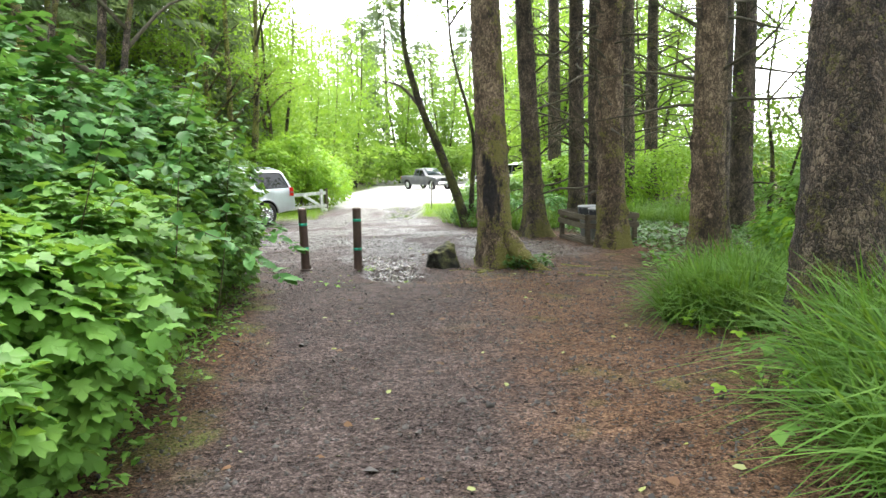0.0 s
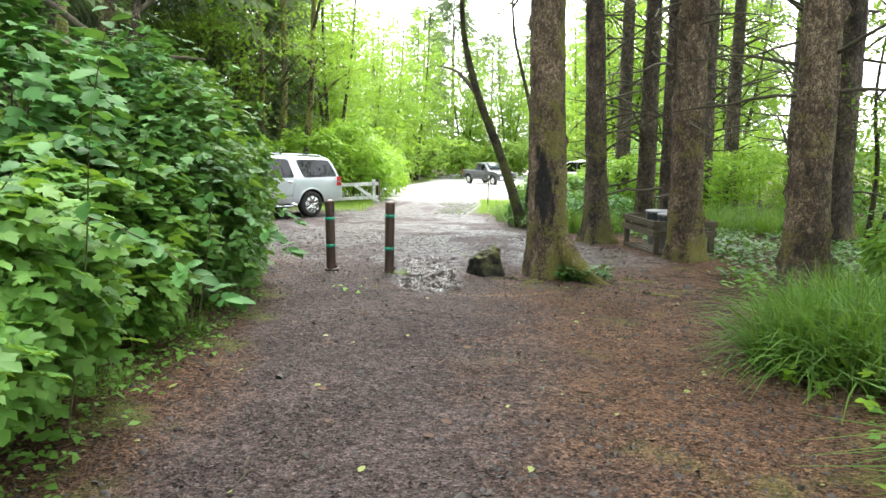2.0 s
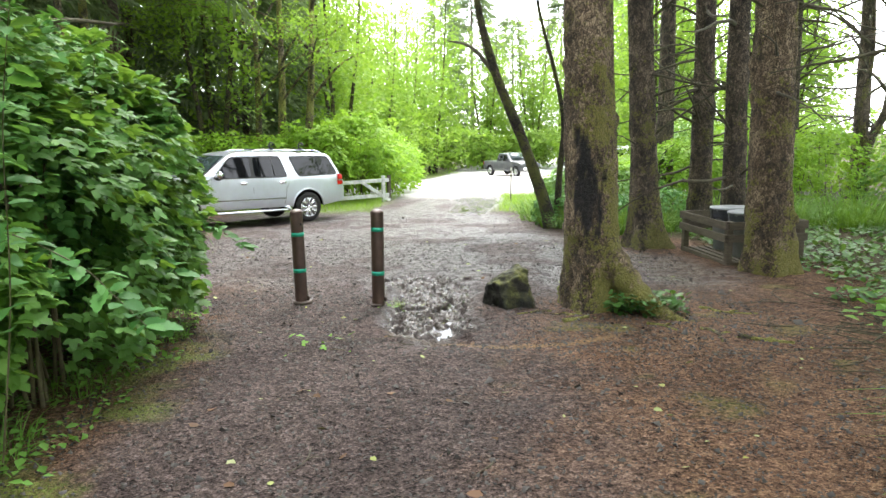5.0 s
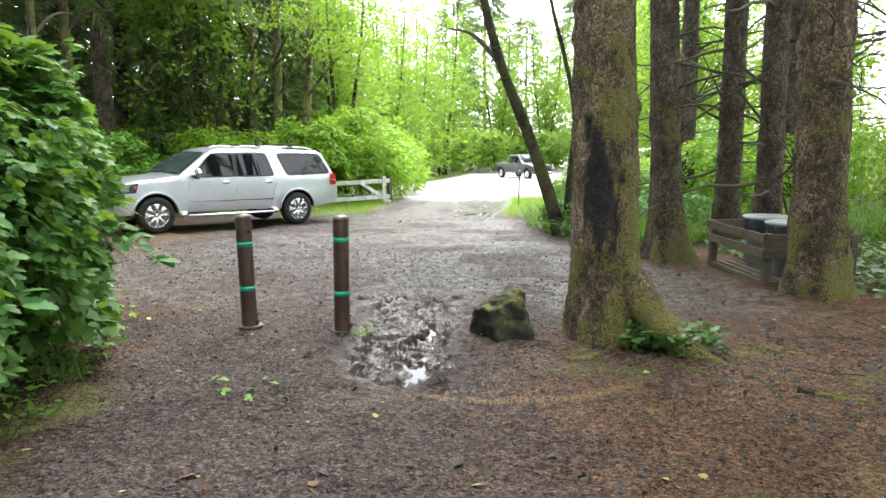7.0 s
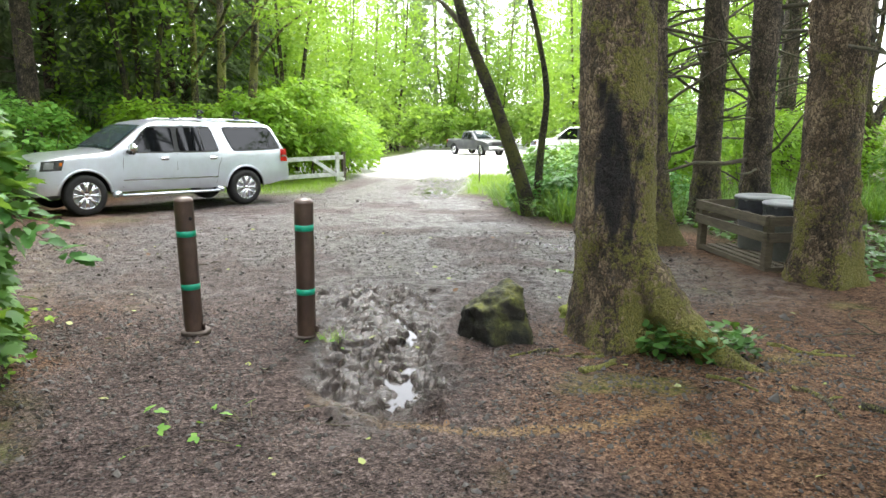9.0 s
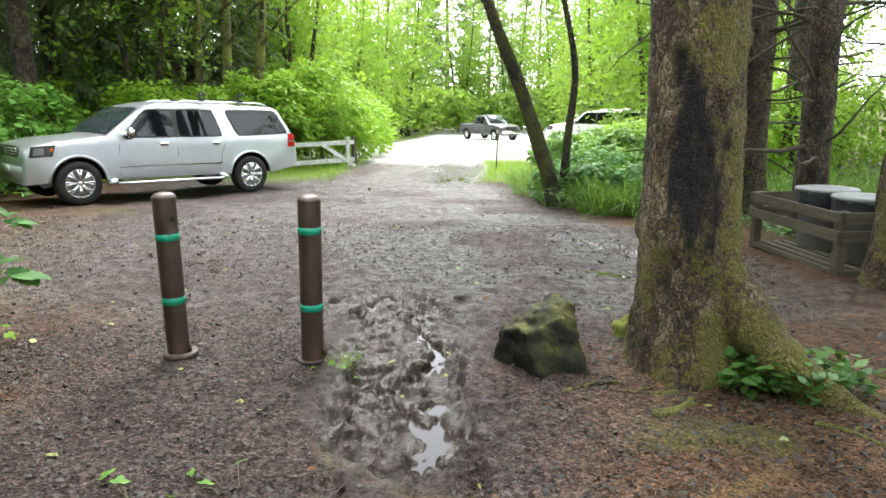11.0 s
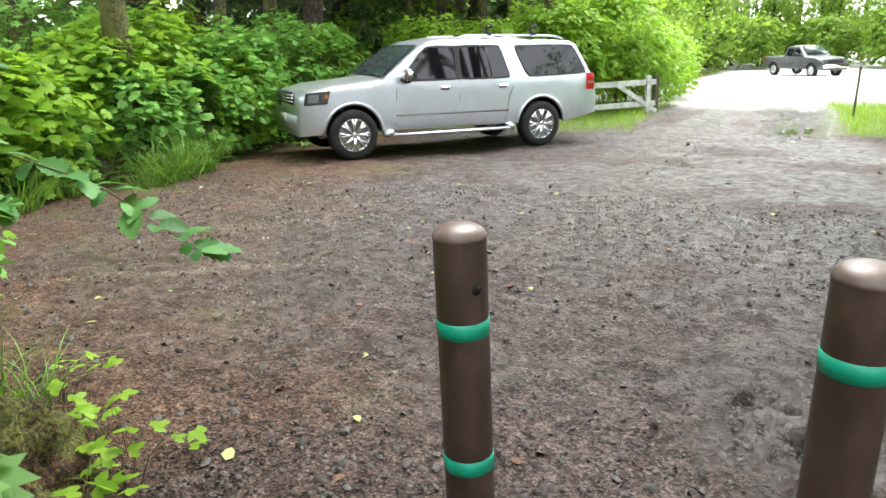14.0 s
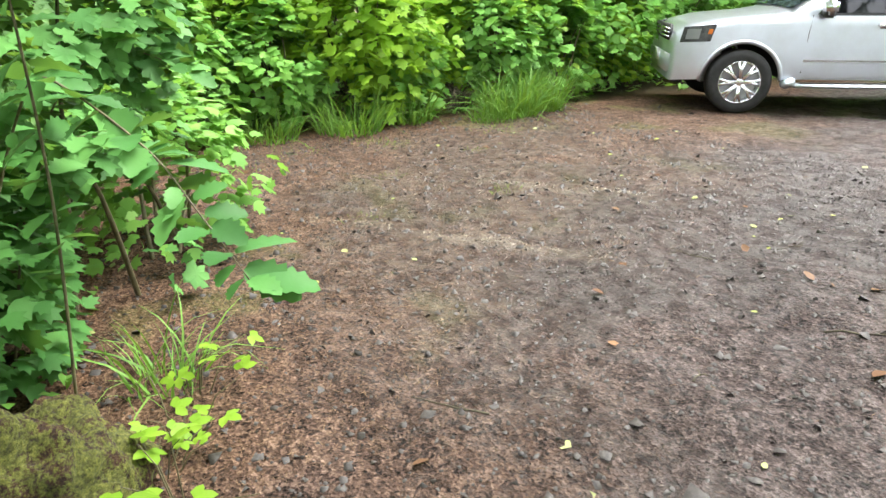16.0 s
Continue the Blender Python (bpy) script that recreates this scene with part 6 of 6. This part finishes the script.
# the mossy trio and other trunks behind the parked car
for k, (x, y, r, lx) in enumerate([(-9.18, 27.3, 0.15, 0.0), (-8.4, 27.3, 0.18, 0.02), (-7.53, 27.3, 0.18, 0.06), (-9.75, 16.4, 0.2, -0.01), (-12.0, 22.2, 0.2, 0), (-10.9, 19.5, 0.13, 0.02), (-13.5, 17.5, 0.19, 0)]):
    h = 9
    tree = alder((x, y), [([(0, 0, -0.2), (lx * 2, 0, 2), (lx * 4.5 + 0.08, 0, 4.5), (lx * 9, 0.1, h), (lx * 14, 0.2, 14)], r)], 700 + k, crown=[((lx * 9, 0, 10), (2.6, 2.6, 3.2), 220, 0.4)], limbs=5, mat="bark_green", label="straight alder trunk wrapped in green moss")
    if k < 3:
        for z, dx, dy, up in ((3.4, 3.4, -2.2, 1.5), (4.6, 2.6, -3.6, 0.9), (5.2, -2.4, -2.6, 1.2)):
            a = Vector((lx * z, 0, z))
            path = bare_path([a, a + Vector((dx * 0.4, dy * 0.4, up * 0.75)), a + Vector((dx * 0.8, dy * 0.8, up)), a + Vector((dx, dy, up * 0.8))], 14)
            link("limb", Geo().tube(path, [0.05 * (1 - 0.9 * i / 13) for i in range(14)], 7).mesh("limb"), M["bark_green"], tree, "arching mossy limb")
            link("spray", leaf_crown(tuple(path[11]), (1.3, 1.2, 0.5), 60, 0.3, 720 + k + int(z * 10), 0.4), M["leaf_alder"], tree, smooth=False)["kind"] = "stuff"
# alders in the hedge; their unseen crowns are added to shade the lot's corner
for k, (x, y) in enumerate([(-5.9, 9.35), (-5.0, 9.65)]):
    alder((x, y), [([(0, 0, -0.2), (0.1, 0.1, 1.8), (-0.1 + 0.4 * k, 0.3, 4), (0.3, 0.7, 7)], 0.12), ([(0.1, -0.1, -0.2), (0.45, 0.1, 2), (0.6, 0.5, 4), (1.1, 0.9, 6.5)], 0.08)], 770 + k,
          crown=[((0.5, 1.2, 6.8), (3.0, 2.8, 1.7), 330, 0.4)], mat="bark_dark", limbs=4, label="dark crooked alder rising out of the bramble hedge")
alder((8.4, 17.6), [([(0, 0, -0.2), (0.1, 0, 1.5), (0.0, 0.2, 3.5), (0.3, 0.2, 6)], 0.07), ([(0.1, 0, -0.2), (0.5, -0.2, 1.4), (0.9, -0.3, 3.2), (1.0, -0.2, 5)], 0.05)], 790, crown=[((0.3, 0, 3.6), (1.9, 1.7, 2.6), 700, 0.3)], limbs=4, label="slim young alder with bright low leaves")


# ---------------------------------------------------------------- small things on the ground
def pebbles(count, box, inside, size, seed, name="gravel", mat="pebble"):
    rng = np.random.default_rng(seed)
    x, y = rng.uniform(box[0], box[1], count * 3), rng.uniform(box[2], box[3], count * 3)
    k = inside(x, y)
    x, y = x[k][:count], y[k][:count]
    octa = (np.array([(1, 0, 0), (-1, 0, 0), (0, 1, 0), (0, -1, 0), (0, 0, 0.9)], float), np.array([(0, 2, 4), (2, 1, 4), (1, 3, 4), (3, 0, 4)]))
    s = size * np.clip(rng.lognormal(0, 0.45, len(x)), 0.4, 3.2)
    p = np.stack([x, y, ground_at(x, y) + 0.1 * s], 1)
    v, f = scatter(octa, p, frames_from(np.array((0, 0, 1.0)) + rng.normal(size=p.shape) * 0.5, rng), s)
    v += rng.normal(size=v.shape) * 0.22 * np.repeat(s, 5)[:, None]
    return tagged(link(name, raw_mesh(name, v, f), M[mat], smooth=False), "loose dark wet gravel and grit on the track", "gravel", kind="stuff")


def litter_bits(name, count, box, inside, shape, size, mat, seed, label, category, lift=0.004, tilt=0.25):
    rng = np.random.default_rng(seed)
    x, y = rng.uniform(box[0], box[1], count * 4), rng.uniform(box[2], box[3], count * 4)
    k = inside(x, y)
    x, y = x[k][:count], y[k][:count]
    p = np.stack([x, y, ground_at(x, y) + lift], 1)
    v, f = scatter(shape, p, frames_from(np.array((0, 0, 1.0)) + rng.normal(size=p.shape) * tilt, rng), size * rng.uniform(0.5, 1.5, len(x)))
    return tagged(link(name, raw_mesh(name, v, f), mat, smooth=False), label, category, kind="stuff")


_gv = np.empty(len(ground.data.vertices) * 3, np.float32)
ground.data.vertices.foreach_get("co", _gv)
_gv = _gv.reshape(-1, 3)
_nx = int(np.argmax(np.diff(_gv[:, 0]) < 0)) + 1
_gx, _gy, _gh = _gv[:_nx, 0], _gv[::_nx, 1], _gv[:, 2].reshape(-1, _nx)


def ground_at(x, y):
    i = np.clip(np.searchsorted(_gx, x) - 1, 0, _nx - 2)
    j = np.clip(np.searchsorted(_gy, y) - 1, 0, len(_gy) - 2)
    u, v = (x - _gx[i]) / (_gx[i + 1] - _gx[i]), (y - _gy[j]) / (_gy[j + 1] - _gy[j])
    return (_gh[j, i] * (1 - u) + _gh[j, i + 1] * u) * (1 - v) + (_gh[j + 1, i] * (1 - u) + _gh[j + 1, i + 1] * u) * v


def on_track(x, y):
    return (x > hedge_line(y) - 0.1) & (x < right_line(y) + 0.2)


def not_mud(x, y):
    return on_track(x, y) & ~((np.abs(x + 0.85) < 0.55) & (y > 9.9) & (y < 13.3))


pebbles(22000, (-3.5, 3, 1.0, 12), not_mud, 0.0075, 1)
pebbles(24000, (-9, 2.5, 9.5, 17), not_mud, 0.0085, 2)
pebbles(350, (-3.5, 3, 1.0, 14), not_mud, 0.016, 3)
pebbles(450, (-9, 3, 12, 24), not_mud, 0.017, 4)
STRAW = (np.array([(-0.5, -0.03, 0), (0.5, -0.02, 0), (0.5, 0.02, 0.01), (-0.5, 0.03, 0.01)]), np.array([(0, 1, 2), (0, 2, 3)]))


def littered(x, y):
    w = fractal(np.stack([x, y], 1) * 1.3, 71)
    right = x > np.interp(y, [-5, 3, 6, 9, 10.3, 11, 13, 16, 18], [1.1, 0.85, 0.62, 0.45, 0.1, 0.25, 1.2, 1.5, 1.1]) + (w - 0.5) * 1.1
    left = (x < hedge_line(y) + 0.7) | ((x < -3.6 - (y - 11.5) * 0.45 + 2.0 * (w - 0.5)) & (y > 10.5))
    return on_track(x, y) & (right | left)


def ochre(name, stops):
    m, nt, s = material(name, stops[1], 0.8)
    nt.links.new(ramp(nt, nt.nodes.new("ShaderNodeNewGeometry").outputs["Random Per Island"], [(i / 2, c) for i, c in enumerate(stops)]), s.inputs["Base Color"])
    return m


M["straw"] = ochre("brown_needles", [(0.035, 0.016, 0.008), (0.105, 0.056, 0.029), (0.25, 0.165, 0.09)])
litter_bits("needle_litter", 60000, (-9, 4.2, 1, 17.5), littered, STRAW, 0.026, M["straw"], 5, "brown fallen needles and bark chips", "needle litter")
litter_bits("needle_litter", 26000, (-7.5, -2.2, 10.5, 15), littered, STRAW, 0.017, M["straw"], 15, "brown fallen needles and bark chips", "needle litter")
litter_bits("bark_chips", 6000, (-9, 4.2, 1, 17.5), on_track, STRAW, 0.03, M["straw"], 6, "scattered brown chips on gravel", "needle litter")
litter_bits("fallen_leaves", 190, (-8, 3.2, 1.5, 17), on_track, SIMPLE, 0.05, M["fallen"], 7, "small yellow-green fallen leaves", "fallen leaves", 0.008)
litter_bits("fallen_leaves", 130, (-8, 3.2, 1.5, 17), on_track, SIMPLE, 0.06, M["fallen_brown"], 8, "small brown fallen leaves", "fallen leaves", 0.008)


def beside_line(a, b, half):
    """Whether points lie within half a width of the line from a to b."""
    def inside(x, y):
        d = np.array((b[0] - a[0], b[1] - a[1]))
        t = np.clip(((x - a[0]) * d[0] + (y - a[1]) * d[1]) / (d @ d), 0, 1)
        away = np.hypot(x - a[0] - t * d[0], y - a[1] - t * d[1])
        return away < half * (0.3 + 1.4 * fractal(np.stack([x, y], 1) * 3.5, 33))
    return inside


M["pale_grit"] = ochre("pale_grit", [(0.12, 0.1, 0.07), (0.26, 0.23, 0.17), (0.42, 0.38, 0.3)])
for k, (a, b, half, count) in enumerate([((-6.2, 12.6), (-4.7, 13.76), 0.06, 1500), ((-6.47, 14.1), (-5.43, 14.85), 0.06, 1200)]):
    litter_bits("pale_grit", count, (a[0] - 0.2, b[0] + 0.2, a[1] - 0.2, b[1] + 0.2), beside_line(a, b, half), STRAW, 0.03, M["pale_grit"], 25 + k, "pale grit washed into a faint line", "grit")
for k, (x, y, r, count) in enumerate([(-8.15, 15.4, 0.3, 220), (-7.35, 14.6, 0.1, 60), (-6.0, 12.85, 0.14, 60), (-6.1, 14.1, 0.12, 40), (-8.3, 13.2, 0.25, 70), (-8.2, 14.0, 0.3, 80), (-7.9, 12.5, 0.25, 60), (-7.0, 13.5, 0.12, 30)]):
    grass_clump((x, y), r, count, 0.1, 395 + k, "short bright grass sprouting through gravel", M["leaf_bright"], 0.9, "grass by the lot")


def twig(at, length, yaw, r, seed, name="fallen_twig", label="dark fallen twig on the ground", mat="twig"):
    rng = np.random.default_rng(seed)
    path, p, a = [], np.array((0.0, 0.0)), math.radians(yaw)
    for i in range(7):
        x, y = at[0] + p[0], at[1] + p[1]
        path.append((x, y, float(ground_at(np.array([x]), np.array([y]))[0]) + r * (0.6 if name == "fallen_twig" else 0.1)))
        a += rng.normal() * 0.25
        p = p + np.array((math.cos(a), math.sin(a))) * length / 6
    geo = Geo().tube(path, [r * (1 - 0.1 * i) for i in range(7)], 6)
    b = Vector(path[3])
    geo.tube([b, b + Vector((length * 0.12, length * 0.1, 0.01)), b + Vector((length * 0.22, length * 0.12, 0.005))], [r * 0.6, r * 0.45, r * 0.25], 5)
    mesh = geo.mesh(name)
    floats(mesh, "moss", [0.3] * len(mesh.vertices))
    return tagged(link(name, mesh, M[mat]), label, "twig" if name == "fallen_twig" else "root", group="sticks on the ground")


rngs = np.random.default_rng(77)
for k in range(46):
    while True:
        x, y = rngs.uniform(-8, 3.6), rngs.uniform(1.5, 16)
        if on_track(np.array([x]), np.array([y]))[0] and (abs(x) > 0.5 or k % 5 == 0):
            break
    twig((x, y), rngs.uniform(0.1, 0.4), rngs.uniform(0, 360), rngs.uniform(0.0025, 0.006), 900 + k)
# roots that break the surface by the scarred spruce
for k, (x, y, ln, yaw, r) in enumerate([(1.8, 10.5, 0.5, -28, 0.022), (2.05, 10.2, 0.45, -35, 0.035), (0.45, 11.15, 0.4, 200, 0.02), (0.55, 10.7, 0.4, 15, 0.035), (2.0, 11.4, 0.6, -12, 0.025), (1.35, 10.7, 0.35, -15, 0.02), (0.75, 11.05, 0.5, 215, 0.018)]):
    twig((x, y), ln, yaw, r, 950 + k, "surface_root", "gnarled tree root breaking the needle litter", "bark_green")
# brushwood heap beside the path
for k in range(70):
    x, y = rngs.normal(3.35, 0.45), rngs.normal(10.4, 0.75)
    twig((x, y), rngs.uniform(0.3, 0.9), rngs.uniform(0, 360), rngs.uniform(0.003, 0.009), 1000 + k, label="dead stick in a heap of brushwood")


def seedling(at, n, size, seed, label="small bright green seedling leaves", mat="leaf_bright", shape=TRIFOLIATE, spread=0.12, h=0.12):
    rng = np.random.default_rng(seed)
    g = float(ground_at(np.array([at[0]]), np.array([at[1]]))[0])
    root = thing("seedling", pose(at[0], at[1], g), label=label, category="plant", group="seedlings")
    p = rng.normal(size=(n, 3)) * np.array((spread, spread, 0)) + np.array((0, 0, 1)) * rng.uniform(0.15, 1, (n, 1)) * h
    for q in p:
        v, f = scatter(shape, q[None], frames_from(np.array([[0, 0, 1.0]]) + rng.normal(size=(1, 3)) * 0.3, rng, np.array([[q[0], q[1], -0.1]])), [size * rng.uniform(0.6, 1.2)])
        link("leaf", raw_mesh("leaf", v, f), M[mat], root, smooth=False)
    for q in p:
        geo = Geo().tube([(q[0] * 0.3, q[1] * 0.3, -0.02), (q[0] * 0.6, q[1] * 0.6, q[2] * 0.7), tuple(q)], [0.003, 0.0025, 0.0015], 5, False)
        link("stem", geo.mesh("stem"), M["stem"], root)
    return root


for k, (x, y, n, size, h) in enumerate([(-4.15, 11.35, 10, 0.1, 0.2), (-3.6, 11.15, 10, 0.11, 0.18), (-3.75, 11.3, 8, 0.11, 0.22), (-3.5, 11.0, 9, 0.1, 0.16), (-4.4, 11.45, 7, 0.09, 0.2), (-3.95, 11.25, 8, 0.1, 0.16), (-3.4, 10.8, 8, 0.1, 0.2), (-3.3, 10.5, 8, 0.1, 0.2), (-1.6, 9.55, 6, 0.08, 0.05), (-1.3, 9.75, 4, 0.08, 0.05), (2.5, 6.0, 9, 0.13, 0.25), (2.05, 4.3, 12, 0.1, 0.22), (2.35, 6.5, 7, 0.13, 0.22), (2.6, 7.0, 6, 0.12, 0.2), (-1.25, 11.3, 6, 0.05, 0.05)]):
    seedling((x, y), n, size, 1200 + k, "small green seedling leaves on the track" if -2 < x < 0 else "small bright green seedling leaves", "leaf_mid" if -2 < x < 0 else "leaf_bright", h=h)


def overhanging_branch():
    """A leafy bramble cane that hangs over the edge of the lot."""
    rng = np.random.default_rng(3)
    root = thing("bramble_cane", pose(-4.6, 10.75, gz(-4.6, 10.75)), label="arching bramble cane with large drooping leaves", category="shrub", group="bramble canes")
    canes = [[(0, 0, 0), (-0.05, 0.2, 0.7), (0.05, 0.38, 1.12), (0.34, 0.46, 1.2), (0.77, 0.63, 1.06), (0.96, 0.7, 0.93), (1.15, 0.76, 0.8)], [(-0.1, 0, 0), (0.0, 0.1, 1.0), (0.3, 0.25, 1.5), (0.7, 0.3, 1.6)], [(0.1, -0.1, 0), (0.3, -0.2, 0.9), (0.6, -0.2, 1.6), (0.8, -0.1, 2.1)], [(-0.3, 0.1, 0), (-0.25, 0.3, 0.7), (-0.1, 0.5, 0.95), (0.1, 0.7, 0.9)], [(-0.5, 0, 0), (-0.6, 0.4, 0.9), (-0.65, 0.7, 1.2), (-0.6, 1.0, 1.1)], [(0.4, 0.3, 0), (0.5, 0.4, 0.9), (0.62, 0.42, 1.7), (0.85, 0.45, 2.3)]]
    simple = toothed(1.0, 0.62, 10, 0.1, 0.2)
    for c in canes:
        n = 26
        path = bare_path(c, n)
        link("cane", Geo().tube(path, [0.006 * (1 - 0.75 * i / (n - 1)) for i in range(n)], 6).mesh("cane"), M["stem"], root)
        pts, out = [], []
        for i in range(7, n):
            d = (path[min(i + 1, n - 1)] - path[i - 1]).normalized()
            for way in (-1, 1):
                side = Vector((-d.y, d.x, 0)).normalized() * way
                pts.append(path[i] + side * 0.012 + d * rng.uniform(-0.02, 0.02))
                out.append(side * 0.75 + d * 0.7 + Vector((0, 0, -0.35)))
        pts.append(path[-1])
        out.append(d + Vector((0, 0, -0.5)))
        pts, out = np.array([tuple(p) for p in pts]), np.array([tuple(o) for o in out])
        v, f = scatter(simple, pts, frames_from(np.array((0, -0.1, 1.0)) + rng.normal(size=pts.shape) * 0.28, rng, out), 0.125 * rng.uniform(0.55, 1.2, len(pts)))
        link("foliage", raw_mesh("foliage", v, f), M["leaf_hedge"], root, smooth=False)["kind"] = "stuff"
    return root


cane = overhanging_branch()
copy_thing(cane, pose(-3.75, 9.75, gz(-3.75, 9.75), 0, 0, -20))
copy_thing(cane, pose(-3.6, 8.7, gz(-3.6, 8.7), 0, 0, -40))
copy_thing(cane, pose(-2.9, 7.0, gz(-2.9, 7.0), 0, 0, -35))
copy_thing(cane, pose(-2.5, 4.6, gz(-2.5, 4.6), 0, 0, -30))


def moss_cushion(at, r, h, seed):
    bm = bmesh.new()
    bmesh.ops.create_icosphere(bm, subdivisions=4, radius=1.0)
    for v in bm.verts:
        v.co *= 1 + 0.3 * noise.fractal(v.co * 1.8 + Vector((seed, 0, 0)), 1.0, 2.0, 4)
        v.co = Vector((v.co.x * r, v.co.y * r, max(-0.4, v.co.z) * h))
    mesh = bpy.data.meshes.new("moss_cushion")
    bm.to_mesh(mesh)
    bm.free()
    ob = tagged(link("moss_cushion", mesh, M["moss"]), "yellow-green moss cushion on a tree root", "moss")
    ob.location = (at[0], at[1], gz(*at))


moss_cushion((0.66, 12.05), 0.13, 0.14, 3)
moss_cushion((2.15, 16.1), 0.16, 0.12, 6)


def rot_material():
    m, nt, s = material("rotten_wood_and_moss", (0.1, 0.05, 0.03), 0.95)
    fine, mid = grain(nt, 60, 6, None, 0.75), grain(nt, 7, 6)
    wood = ramp(nt, fine, [(0.35, (0.015, 0.008, 0.004)), (0.5, (0.09, 0.038, 0.02)), (0.65, (0.2, 0.09, 0.045))])
    moss = ramp(nt, fine, [(0.35, (0.03, 0.035, 0.006)), (0.5, (0.12, 0.13, 0.02)), (0.66, (0.26, 0.27, 0.05))])
    c = blend(nt, ramp(nt, maths(nt, "ADD", mid, maths(nt, "MULTIPLY", maths(nt, "SUBTRACT", fine, 0.5), 0.8)), [(0.42, (0, 0, 0)), (0.5, (1, 1, 1))]), wood, moss)
    nt.links.new(c, s.inputs["Base Color"])
    bump(nt, s, maths(nt, "ADD", fine, mid), 1.0, 0.05)
    return m


def stump(at, r, h, seed):
    """A low, crumbling stump, lumpy all over."""
    bm = bmesh.new()
    bmesh.ops.create_icosphere(bm, subdivisions=5, radius=1.0)
    for v in bm.verts:
        k = noise.fractal(v.co * 2.1 + Vector((seed, 0, 0)), 1.0, 2.0, 5)
        v.co *= 1 + 0.32 * k
        v.co = Vector((v.co.x * r, v.co.y * r, max(-0.3, v.co.z) * h))
    mesh = bpy.data.meshes.new("tree_stump")
    bm.to_mesh(mesh)
    bm.free()
    ob = tagged(link("tree_stump", mesh, rot_material()), "rotten reddish stump covered in bright moss", "stump")
    ob.location = (at[0], at[1], gz(*at))


stump((-3.9, 10.9), 0.3, 0.36, 8)


def log(a, b, r, seed, label):
    rng = np.random.default_rng(seed)
    pts = [Vector(a).lerp(Vector(b), t) + Vector((0, 0, rng.uniform(-0.02, 0.02))) for t in np.linspace(0, 1, 16)]
    mesh = Geo().tube(pts, [r * rng.uniform(0.85, 1.12) for _ in pts], 14).mesh("log")
    floats(mesh, "moss", [0.1] * len(mesh.vertices))
    return tagged(link("log", mesh, M["bark_dark"]), label, "log")


log((-9.75, 13.6, gz(0, 13.6) + 0.17), (-9.45, 16.2, gz(0, 16.2) + 0.19), 0.2, 4, "dark rotting log lying under the brambles")
